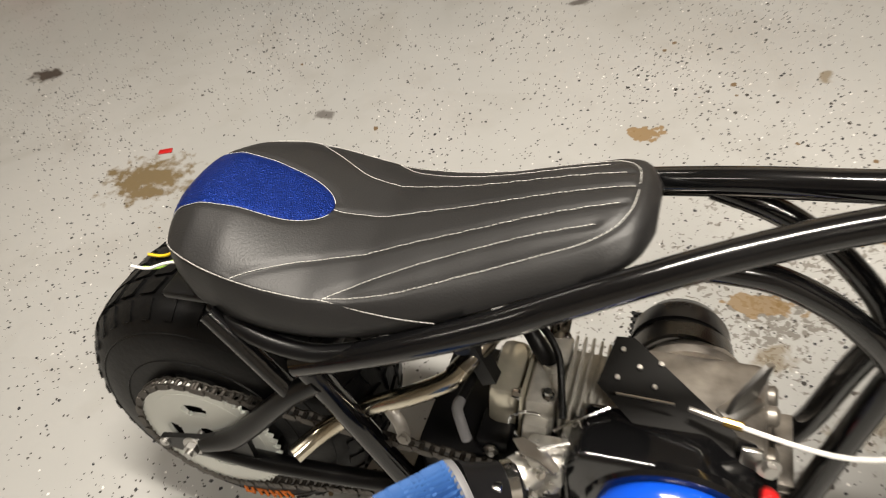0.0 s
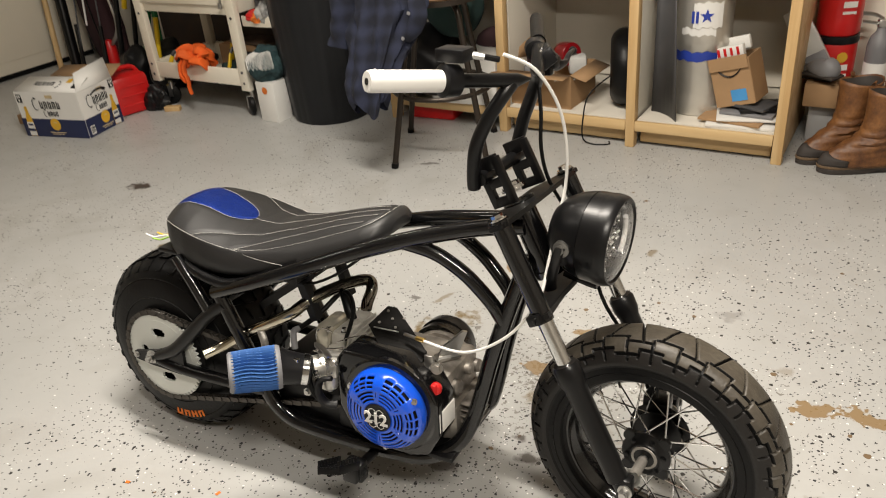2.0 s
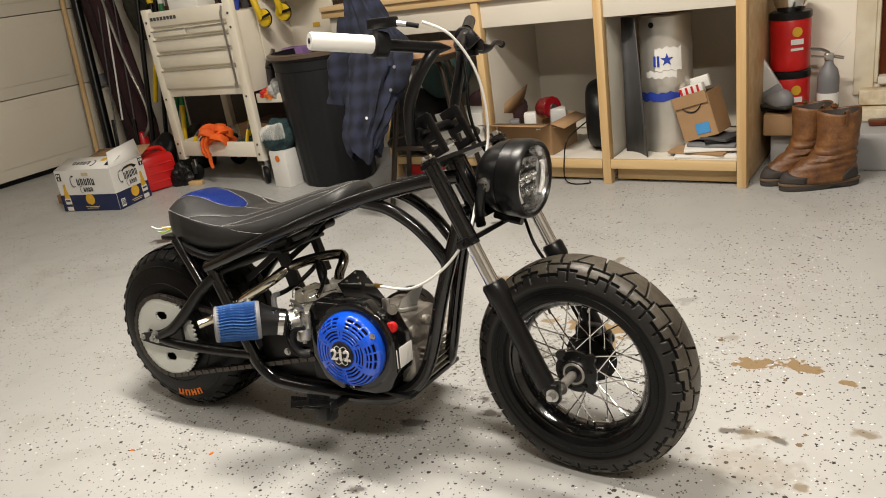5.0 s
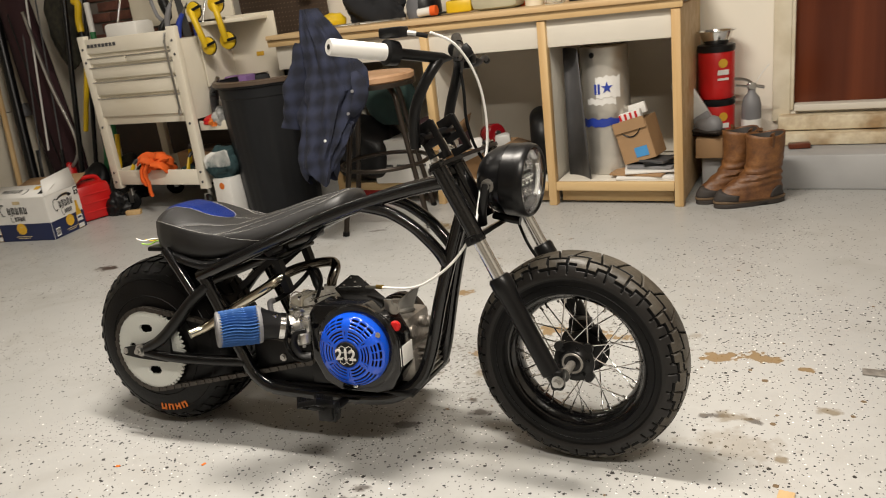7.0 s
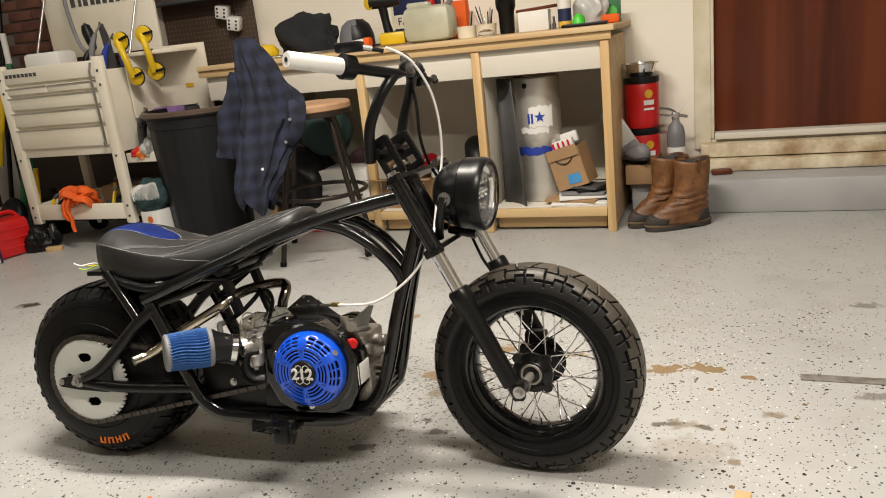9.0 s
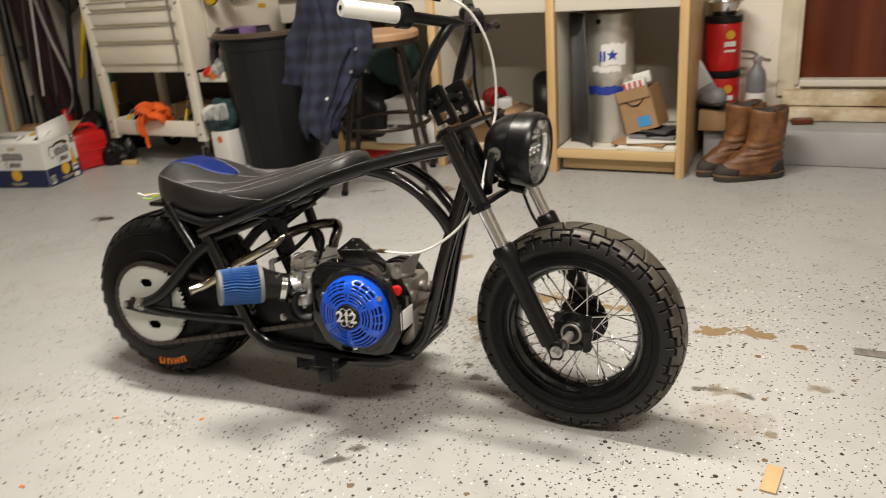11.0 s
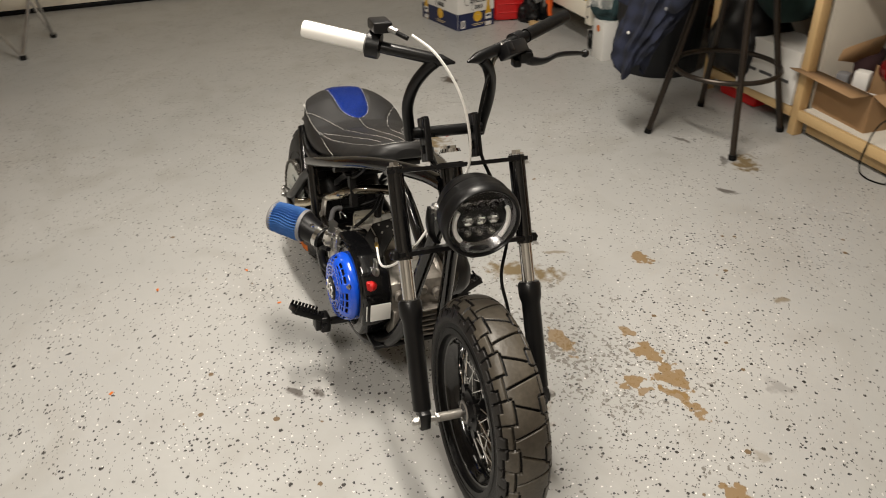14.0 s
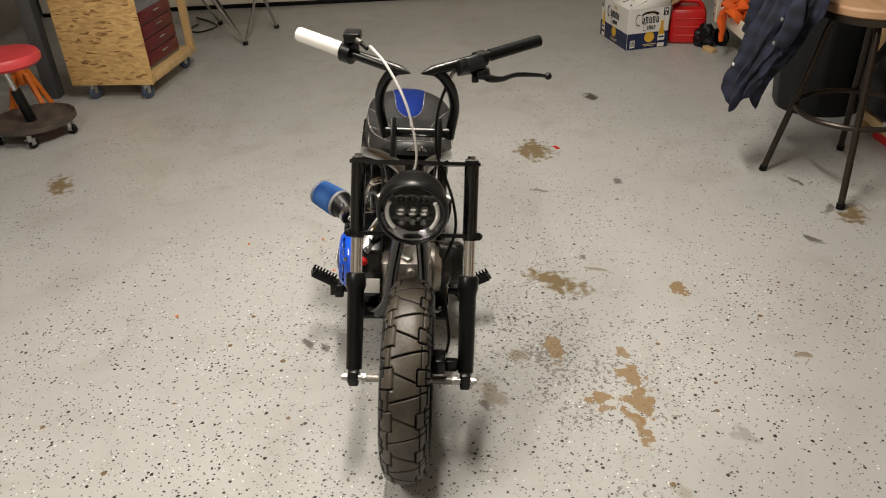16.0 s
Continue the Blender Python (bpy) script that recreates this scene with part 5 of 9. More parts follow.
box(bm, (-0.044, 0.030, 0.040), (0.034, 0.036, 0.022), 0.006, slope)
box(bm, (-0.050, -0.054, -0.004), (0.030, 0.022, 0.040), 0.006, slope)
cyl(bm, slope @ Vector((-0.045, 0.004, 0.03)), slope @ Vector((-0.047, 0.004, 0.052)), 0.011, n=18)
part("cylinder_head", bm, BRIGHT_CAST, bike, "cast aluminium cylinder head")
GOLDSTEEL = material("pale_gold_steel", (0.68, 0.64, 0.53), 0.2, 0.6, scale=30, bump=0.08)
bm = B()
box(bm, (-0.0925, -0.002, 0.002), (0.040, 0.084, 0.074), 0.013, slope)
valve_cover = part("valve_cover", bm, GOLDSTEEL, bike, "bright pale gold pressed steel valve cover")
bm = B()
box(bm, (-0.0695, -0.002, 0.002), (0.004, 0.098, 0.086), 0.0015, slope)
part("cover_flange", bm, GOLDSTEEL, valve_cover)
bolts("head_bolt", [(slope @ Vector((-0.072, y, z)), back) for y in (-0.044, 0.040) for z in (-0.036, 0.040)] + [(slope @ Vector((-0.112, -0.002, 0.002)), back)], CHROME, bike, 0.005, 0.008)
bolts("head_stud", [(slope @ Vector((x, y, 0.043)), (0, 0, 1)) for x, y in ((-0.056, 0.044), (-0.034, 0.046), (-0.040, -0.040))], CHROME, bike, 0.0048, 0.010)
bm = B()
tube(bm, [(0.462, 0.004, 0.398), (0.449, 0.010, 0.393), (0.436, 0.008, 0.380), (0.424, -0.022, 0.362), (0.412, -0.060, 0.350), (0.407, -0.088, 0.348)], 0.0058, 12, 5)
part("breather_hose", bm, RUBBER, bike, "black breather hose")
bm = B()
tube(bm, [(0.407, -0.086, 0.348), (0.408, -0.100, 0.350), (0.415, -0.112, 0.344), (0.421, -0.118, 0.322)], 0.0066, 12, 5)
part("hose_elbow", bm, GREYPLASTIC, bike, "grey rubber hose elbow")
bm = B()
tube(bm, [slope @ Vector((-0.047, 0.004, 0.046)), (0.487, -0.014, 0.372), (0.476, -0.006, 0.386), (0.462, 0.004, 0.398)], [0.0095, 0.0105, 0.0095, 0.0075], 14, 4)
part("spark_plug_cap", bm, RUBBER, bike, "black spark plug cap")
bm = B()
tube(bm, [(0.464, 0.002, 0.397), (0.474, -0.002, 0.408), (0.494, -0.014, 0.405), (0.512, -0.034, 0.388), (0.520, -0.062, 0.368), (0.526, -0.090, 0.352)], 0.0042, 10, 5)
part("ignition_lead", bm, RUBBER, bike, "black ignition lead")
# throttle bracket plate over the engine
bm = B()
v = [bm.verts.new(p) for p in ((0.557, -0.052, 0.374), (0.570, 0.004, 0.392), (0.590, 0.006, 0.391), (0.702, -0.082, 0.366), (0.702, -0.100, 0.350), (0.60, -0.088, 0.362))]
bm.faces.new(v)
ex = bmesh.ops.extrude_face_region(bm, geom=bm.faces[:])
bmesh.ops.translate(bm, vec=(0.001, 0.002, -0.005), verts=[q for q in ex["geom"] if isinstance(q, bmesh.types.BMVert)])
part("control_plate", bm, MATT, bike, "black triangular throttle control plate")
bolts("plate_screw", [(p, (0.1, -0.3, 1)) for p in ((0.580, -0.012, 0.390), (0.600, -0.030, 0.385), (0.578, -0.044, 0.380), (0.618, -0.050, 0.380), (0.622, -0.022, 0.386))], ALU, bike, 0.0018, 0.002)
bolts("stop_bolt", [((0.735, -0.104, 0.348), (0.2, -1, 0.2))], STEEL, bike, 0.008, 0.008)
bm = B()
box(bm, (0.718, -0.10, 0.352), (0.02, 0.006, 0.034), 0.002)
part("stop_tab", bm, STEEL, bike)
bm = B()
cyl(bm, (0.655, -0.078, 0.388), (0.69, -0.09, 0.392), 0.0035, n=8)
part("cable_barrel", bm, STEEL, bike)
bm = B()
cyl(bm, (0.58, -0.068, 0.382), (0.64, -0.075, 0.388), 0.0015, n=6)
part("inner_cable", bm, STEEL, bike, "bright throttle wire")
bm = B()
cyl(bm, (0.688, -0.09, 0.393), (0.706, -0.094, 0.394), 0.005, n=8)
part("cable_end", bm, material("brass", (0.55, 0.38, 0.12), 0.3, 1.0), bike, "brass cable end")
# drum on the far side
bm = B()
lathe(bm, [(0.0, -0.012), (0.02, -0.014), (0.055, -0.03), (0.058, 0.012), (0.064, 0.014), (0.066, 0.0), (0.066, -0.03), (0.05, -0.045), (0.0, -0.05)], (0.640, 0.088, 0.252), (0.05, -1, 0.25), 48)
drum = part("clutch_drum", bm, material("worn_drum_steel", (0.07, 0.066, 0.06), 0.28, 0.9), bike, "dark steel clutch drum")
bm = B()
lathe(bm, [(0.018, -0.011), (0.020, -0.010), (0.0545, -0.004), (0.0555, -0.006)], (0.640, 0.088, 0.252), (0.05, -1, 0.25), 48)
part("drum_face", bm, material("turned_steel", (0.50, 0.48, 0.44), 0.42, 0.5, scale=40), drum, "turned bright steel inner face")
bm = B()
lathe(bm, [(0.0, 0.062), (0.03, 0.060), (0.05, 0.050), (0.062, 0.030), (0.064, 0.004), (0.050, 0.0), (0.0, 0.0)], (0.636, 0.118, 0.252), (0, 1, 0), 36)
part("clutch_cover", bm, SATIN, bike, "domed black clutch cover")
bm = B()
arm = Matrix.Translation((0.688, -0.030, 0)) @ Matrix.Rotation(radians(47), 4, "Z")
plate(bm, [(0.0, 0.30), (0.02, 0.338), (0.062, 0.364), (0.072, 0.362), (0.056, 0.325), (0.050, 0.29), (0.03, 0.27), (0.01, 0.27)], 0.006, arm)
box(bm, (0.030, 0.0, 0.315), (0.05, 0.026, 0.008), 0.003, arm)
part("engine_bracket", bm, STEEL, bike, "bare aluminium engine bracket")
# exhaust
bm = B()
header = [(0.495, 0.028, 0.338), (0.501, 0.034, 0.372), (0.504, 0.050, 0.397), (0.488, 0.064, 0.408), (0.464, 0.030, 0.412), (0.442, -0.025, 0.412), (0.424, -0.060, 0.404), (0.404, -0.084, 0.388)]
tube(bm, header, 0.0125, 18, 6)
part("exhaust_header", bm, material("dark_heated_steel", (0.36, 0.33, 0.28), 0.14, 1.0, scale=14, second=(0.13, 0.115, 0.10)), bike, "dark polished exhaust header")
bm = B()
pts = smooth_path([(0.412, -0.076, 0.395), (0.398, -0.089, 0.383), (0.350, -0.098, 0.356), (0.298, -0.102, 0.328), (0.254, -0.112, 0.300), (0.226, -0.129, 0.284), (0.206, -0.157, 0.277)], 5)
tube(bm, pts, 0.0122, 18, 1, cap=False)
e0 = Vector(pts[-1])
ed = (Vector(pts[-1]) - Vector(pts[-2])).normalized()
lathe(bm, [(0.0, -0.02), (0.0108, -0.02), (0.0108, 0.0), (0.0122, 0.0)], tuple(e0), tuple(ed), 18)
part("exhaust_pipe", bm, BRASSY, bike, "bare heat-tinted exhaust pipe")
# dark cup in the tip: the hollow pipe's inner shade as colour
bm = B()
lathe(bm, [(0.0, -0.016), (0.0105, -0.016), (0.0105, -0.003), (0.0096, -0.003), (0.0096, -0.015), (0.0, -0.015)], tuple(e0), tuple(ed), 18)
part("pipe_bore", bm, SOLE, bike, "dark cup for the shade inside the pipe")
bm = B()
tube(bm, [(0.326, -0.108, 0.338), (0.338, -0.114, 0.322), (0.342, -0.117, 0.300)], 0.008, 8, 3, flat=0.4)
bolt(bm, (0.342, -0.121, 0.304), (0, -1, 0.3), 0.006, 0.005)
part("exhaust_hanger", bm, ALU, bike, "aluminium exhaust hanger")
# intake
f0, f1 = Vector((0.438, -0.192, 0.326)), Vector((0.372, -0.254, 0.330))
fd = (f1 - f0).normalized()
L = (f1 - f0).length
bm = B()
lathe(bm, [(0.02, 0.004)] + [(0.0395 - 0.003 * q / 14, 0.004 + (L - 0.008) * q / 14) for q in range(15)] + [(0.02, L - 0.004)], tuple(f0), tuple(fd), 216, wave=lambda a, h: 1 + 0.10 * math.cos(36 * a + 2.2 * math.sin(h * 75)))
air_filter = part("air_filter", bm, FILTER, bike, "pleated blue cone air filter", None, 20)
bm = B()
for h, r in ((0.0, 0.0425), (L - 0.004, 0.0395)):
    lathe(bm, [(0.0, h - 0.004), (r - 0.002, h - 0.004), (r, h), (r, h + 0.004), (r - 0.003, h + 0.007), (0.0, h + 0.007)], tuple(f0), tuple(fd), 48)
part("filter_cap", bm, GREYPLASTIC, air_filter, "dark rubber end caps")
c0 = Vector((0.487, -0.158, 0.312))
bm = B()
nd = (c0 - f0)
tube(bm, [f0, f0 + nd * 0.2, f0 + nd * 0.85, c0], [0.039, 0.034, 0.0285, 0.0265], 32, 1)
part("intake_boot", bm, PLASTIC, bike, "black intake boot")
bm = B()
u = nd.normalized()
lathe(bm, [(0.0285, 0), (0.0305, 0.001), (0.0305, 0.013), (0.0285, 0.014)], tuple(f0 + nd * 0.72), tuple(u), 36, closed=True)
box(bm, tuple(f0 + nd * 0.62 + Vector((0.006, -0.012, 0.027))), (0.014, 0.010, 0.008), 0.002)
part("hose_clamp", bm, CHROME, bike, "bright hose clamp")
bm = B()
box(bm, (0.512, -0.120, 0.312), (0.046, 0.044, 0.042), 0.008)
lathe(bm, [(0.018, -0.012), (0.0225, -0.010), (0.0225, 0.012), (0.018, 0.014)], (0.492, -0.140, 0.312), (0.7, 0.7, 0), 24)
lathe(bm, [(0.010, 0.0), (0.012, 0.003), (0.011, 0.014), (0.0, 0.017)], (0.508, -0.134, 0.332), (-0.2, -0.1, 1), 20)
box(bm, (0.540, -0.095, 0.318), (0.030, 0.040, 0.034), 0.006)
carb = part("carburettor", bm, CARB, bike, "cast aluminium carburettor")
bm = B()
lathe(bm, [(0.0, 0.0), (0.019, 0.0), (0.0205, 0.004), (0.0195, 0.024), (0.016, 0.028), (0.0, 0.029)], (0.510, -0.132, 0.293), (0, 0, -1), 24)
cyl(bm, (0.510, -0.132, 0.262), (0.510, -0.132, 0.256), 0.006, n=10)
part("float_bowl", bm, CARB, carb, "bright float bowl")
bm = B()
plate(bm, [(-0.022, -0.004), (0.006, -0.014), (0.030, -0.010), (0.034, 0.002), (0.012, 0.006), (-0.004, 0.016), (-0.024, 0.010)], 0.0022, Matrix.Translation((0.505, -0.138, 0.352)) @ pose(0, 0, 0, 62, 0, -38))
part("choke_plate", bm, STEEL, carb, "bent steel choke lever plate")
bm = B()
tube(bm, [(0.470, -0.108, 0.352), (0.476, -0.112, 0.372), (0.490, -0.110, 0.380), (0.505, -0.104, 0.372)], 0.0016, 6, 4)
tube(bm, [(0.520, -0.11, 0.356), (0.545, -0.098, 0.366), (0.575, -0.080, 0.372)], 0.0013, 6, 4)
part("governor_rod", bm, CHROME, carb, "thin bright governor rods")
bm = B()
for q in range(22):
    a0 = q * 1.25
    p = Vector((0.535 + q * 0.0018, -0.098 + 0.0036 * math.cos(a0), 0.358 + 0.0036 * math.sin(a0)))
    n0 = Vector((0.535 + (q + 1) * 0.0018, -0.098 + 0.0036 * math.cos(a0 + 1.25), 0.358 + 0.0036 * math.sin(a0 + 1.25)))
    cyl(bm, p, n0, 0.0008, n=5)
part("return_spring", bm, STEEL, carb, "small coil return spring")
bolts("carburettor_screw", [((0.50 + 0.018 * math.cos(a), -0.15 + 0.012 * math.sin(a), 0.295 + 0.00375 * a), (math.cos(a), -1, math.sin(a * 1.7))) for a in [i * 2.4 for i in range(7)]], CHROME, bike, 0.0035, 0.006)
bm = B()
cyl(bm, (0.485, -0.14, 0.345), (0.54, -0.12, 0.352), 0.0025, n=8)
cyl(bm, (0.49, -0.15, 0.325), (0.545, -0.13, 0.322), 0.002, n=8)
part("throttle_linkage", bm, CHROME, bike, "bright throttle linkage")
bm = B()
box(bm, (0.445, -0.02, 0.212), (0.20, 0.17, 0.125), 0.012)
box(bm, (0.535, -0.06, 0.19), (0.05, 0.11, 0.06), 0.006)
box(bm, (0.44, -0.07, 0.275), (0.04, 0.05, 0.03), 0.005)
part("transmission_housing", bm, PLASTIC, bike, "black drive housing behind the engine")
bm = B()
tube(bm, [(0.470, -0.125, 0.300), (0.462, -0.135, 0.270), (0.478, -0.140, 0.240), (0.505, -0.138, 0.226), (0.528, -0.132, 0.232)], 0.0055, 10, 5)
part("drain_hose", bm, RUBBER, bike, "black rubber drain hose")
bm = B()
box(bm, (0.505, -0.118, 0.262), (0.050, 0.030, 0.034), 0.006)
box(bm, (0.480, -0.112, 0.240), (0.030, 0.030, 0.050), 0.005)
part("air_duct", bm, MATT, bike, "black moulded duct beside the housing")
bolts("housing_bolt", [(p, (0, -1, 0)) for p in ((0.475, -0.106, 0.255), (0.43, -0.106, 0.215), (0.51, -0.106, 0.21), (0.44, -0.098, 0.278))], STEEL, bike, 0.006, 0.006)

# ---- seat ----
SX = [0.058, 0.066, 0.085, 0.115, 0.16, 0.21, 0.26, 0.31, 0.36, 0.405, 0.45, 0.495, 0.535, 0.567, 0.589, 0.602, 0.608]
SW = [0.030, 0.062, 0.094, 0.113, 0.126, 0.129, 0.126, 0.119, 0.109, 0.097, 0.087, 0.079, 0.074, 0.068, 0.058, 0.043, 0.020]
SL = [0.030, 0.060, 0.090, 0.110, 0.124, 0.130, 0.130, 0.127, 0.121, 0.113, 0.105, 0.097, 0.090, 0.082, 0.070, 0.053, 0.030]
SZ = [0.540, 0.555, 0.568, 0.574, 0.566, 0.547, 0.531, 0.530, 0.543, 0.554, 0.567, 0.580, 0.590, 0.597, 0.600, 0.596, 0.588]
SE = [0.528, 0.535, 0.541, 0.542, 0.536, 0.525, 0.515, 0.513, 0.519, 0.530, 0.543, 0.559, 0.571, 0.582, 0.588, 0.588, 0.585]
SB = [0.492, 0.476, 0.466, 0.460, 0.454, 0.450, 0.452, 0.458, 0.470, 0.486, 0.503, 0.521, 0.535, 0.547, 0.555, 0.560, 0.566]
SEAT_Y = 0.010
# the same profiles, eased into smooth curves
fine_x = np.linspace(SX[0], SX[-1], 700)
ease = np.exp(-np.linspace(-2.4, 2.4, 45) ** 2)
SW, SL, SZ, SE, SB = (np.convolve(np.pad(np.interp(fine_x, SX, q), 22, mode="reflect", reflect_type="odd"), ease / ease.sum(), mode="valid") for q in (SW, SL, SZ, SE, SB))
SX = fine_x


def dense(line, k=8):
    return [(p.x, p.y) for p in smooth_path([(x, y, 0) for x, y in line], k)]


def inlay_half(x):
    h = 0.054 - 0.012 * (x - 0.072) / 0.12
    return h * math.sqrt(max(0.0, 1 - ((x - 0.195) / 0.055) ** 2)) if x > 0.195 else h


# seams across the top: x and y
SEAMS = [[(0.250, 0.0), (0.32, 0.0), (0.42, 0.0), (0.52, 0.0), (0.586, 0.0)]]
for s in (-1, 1):
    SEAMS.append([(0.182, s * 0.125), (0.215, s * 0.104), (0.27, s * 0.074), (0.36, s * 0.050), (0.47, s * 0.034), (0.578, s * 0.024)])
    SEAMS.append([(0.285, s * 0.120), (0.325, s * 0.096), (0.39, s * 0.073), (0.47, s * 0.057), (0.555, s * 0.048)])
    SEAMS.append([(0.285, s * 0.120), (0.35, s * 0.108), (0.43, s * 0.088), (0.50, s * 0.075), (0.545, s * 0.066), (0.572, s * 0.053), (0.586, s * 0.030), (0.589, s * 0.0)])
    SEAMS.append([(x, s * inlay_half(x)) for x in (0.074, 0.10, 0.13, 0.16, 0.195, 0.215, 0.232, 0.243, 0.248)])
GROOVE = np.array([p for line in SEAMS for p in dense(line, 14)])


def seat_at(x, t):
    """A point of the seat's top at x, from its right edge (t = -1) to its left (1), pressed in along the seams."""
    w, zc, ze = (float(np.interp(x, SX, q)) for q in (SW, SZ, SE))
    d2 = float(np.min((GROOVE[:, 0] - x) ** 2 + (GROOVE[:, 1] - w * t) ** 2))
    return Vector((x, w * t + SEAT_Y, ze + (zc - ze) * (1 - abs(t) ** 2.6) - 0.0022 * math.exp(-d2 / 0.0042 ** 2)))


def on_seat(x, y, lift=0.0):
    w = float(np.interp(x, SX, SW))
    return seat_at(x, max(-1.0, min(1.0, y / w))) + Vector((0, 0, lift))


bm = B()
xs = SX[0] + (SX[-1] - SX[0]) * (1 - np.cos(np.linspace(0, math.pi, 150))) / 2
rings = []
for x in xs:
    w, wl, zb, ze = (float(np.interp(x, SX, q)) for q in (SW, SL, SB, SE))
    ring = [bm.verts.new(seat_at(x, t)) for t in np.linspace(-1, 1, 73)]
    drop = ((0.06, 1.004), (0.2, 1.0), (0.45, 1.0), (0.75, 0.99), (0.92, 0.96), (1.0, 0.90))
    for side, order in ((1, drop), (-1, drop[::-1])):
        for f, q in order:
            k2 = min(1.0, f * 1.6)
            bulge = 0.006 * math.sin(math.pi * min(1.0, f))
            ring.append(bm.verts.new((x, SEAT_Y + side * (((1 - k2) * w + k2 * wl) * q + bulge), ze + (zb - ze) * f)))
    rings.append(ring)
k = len(rings[0])
for a, b in zip(rings, rings[1:]):
    for i in range(k):
        bm.faces.new((a[i], a[(i + 1) % k], b[(i + 1) % k], b[i]))
bm.faces.new(rings[0])
bm.faces.new(rings[-1])
seat = part("seat", bm, VINYL, bike, "padded black vinyl seat with white stitching", None, 50)
bm = B()
rows = []
for x in np.linspace(0.070, 0.2495, 40):
    h = min(inlay_half(x), float(np.interp(x, SX, SW)) * 0.98)
    rows.append([bm.verts.new(on_seat(x, h * t, 0.0010)) for t in np.linspace(-1, 1, 17)])
for a, b in zip(rows, rows[1:]):
    for i in range(16):
        bm.faces.new((a[i], a[i + 1], b[i + 1], b[i]))
part("seat_inlay", bm, BLUEGEM, seat, "sparkling metallic blue inlay")


def stitches(bm, pts, gap=0.0006, length=0.0042, r=0.0005):
    """A row of short thread stitches along a path."""
    path = smooth_path(pts, 6)
    run, d, on = [path[0]], 0.0, True
    for p in path[1:]:
        d += (p - run[-1]).length
        run.append(p)
        if d >= (length if on else gap):
            if on:
                tube(bm, [run[0], run[-1]], r, 4, 1)
            run, d, on = [p], 0.0, not on


bm = B()
for line in SEAMS:
    stitches(bm, [on_seat(x, y, 0.0011) for x, y in dense(line, 10)])
for s in (-1, 1):
    pts = [on_seat(x, s * 0.997 * float(np.interp(x, SX, SW)), 0.0008) for x in (0.064, 0.085, 0.115, 0.16, 0.21, 0.26, 0.285)]
    pts += [Vector((x, SEAT_Y + s * (w + 0.0008), float(np.interp(x, SX, SE)) - d)) for x, w, d in ((0.33, 0.121, 0.011), (0.37, 0.1215, 0.020), (0.41, 0.119, 0.032))]
    stitches(bm, smooth_path(pts, 10))
part("stitching", bm, STITCH, seat, "white contrast stitching")


# ---- things round the garage ----
def thing(name, x, y, z, rz, label, category, group=""):
    return empty(name, room(x, y, z, rz), label, category, group)


def tub_open(bm, r0, r1, h, t=0.004, n=40, o=(0, 0, 0)):
    return lathe(bm, [(0, 0), (r0, 0), (r1, h), (r1 + t, h), (r1 + t, h + t), (r1 - t, h + t), (r0 - t, t), (0, t)], o, (0, 0, 1), n)


def caster(parent, x, y, r=0.04, w=0.022, turn=0.0, mat=None):
    bm = B()
    lathe(bm, [(0, -w / 2), (r * 0.8, -w / 2), (r, -w / 4), (r, w / 4), (r * 0.8, w / 2), (0, w / 2)], (x, y, r), (math.sin(turn), math.cos(turn), 0), 24)
    wheel = part("caster_wheel", bm, mat or RUBBER, parent)
    bm = B()
    cyl(bm, (x + 0.02, y, r * 1.6), (x + 0.02, y, r * 2 + 0.02), 0.012, n=12)
    m = Matrix.Translation((x, y, 0)) @ pose(0, 0, 0, 0, 0, -math.degrees(turn))
    for s in (-1, 1):
        box(bm, (0.006, s * (w / 2 + 0.003), r * 1.35), (0.022, 0.003, r * 1.1), 0, m)
    box(bm, (0.012, 0, r * 1.95), (0.04, w + 0.01, 0.004), 0, m)
    part("caster_fork", bm, STEEL, parent)


# tool cart
cart = thing("tool_cart", -1.785, 1.90, 0, 0, "cream steel tool cart with drawers and a raised lid", "tool cart")
CW, CD = 0.70, 0.44
bm = B()
box(bm, (0, 0, 0.72), (CW - 0.05, CD - 0.02, 0.42), 0.004)
part("drawer_case", bm, CART, cart)
for i, (z0, z1, x0, x1) in enumerate(((0.90, 0.985, -0.31, 0.31), (0.845, 0.885, -0.31, -0.03), (0.845, 0.885, -0.02, 0.31), (0.765, 0.835, -0.31, 0.31), (0.675, 0.755, -0.31, 0.31), (0.555, 0.665, -0.31, 0.31))):
    bm = B()
    box(bm, ((x0 + x1) / 2, -CD / 2 + 0.004, (z0 + z1) / 2), (x1 - x0, 0.02, z1 - z0 - 0.006), 0.003)
    drawer = part("drawer", bm, CART, cart)
    if i:
        bm = B()
        tube(bm, [(x0, -CD / 2 - 0.008, z1 - 0.006), (x1, -CD / 2 - 0.008, z1 - 0.004)], 0.0042, 8, 1)
        part("drawer_pull", bm, CHROME, drawer, "chrome full-width drawer pull")
for sx in (-1, 1):
    for sy in (-1, 1):
        bm = B()
        box(bm, (sx * (CW / 2 - 0.02), sy * (CD / 2 - 0.01), 0.57), (0.055, 0.035, 0.86), 0.004)
        part("corner_post", bm, CART, cart)
        caster(cart, sx * (CW / 2 - 0.05), sy * (CD / 2 - 0.04), 0.055, 0.03, 0.6 * sx)
bm = B()
box(bm, (0, 0, 0.165), (CW - 0.04, CD - 0.02, 0.012), 0.002)
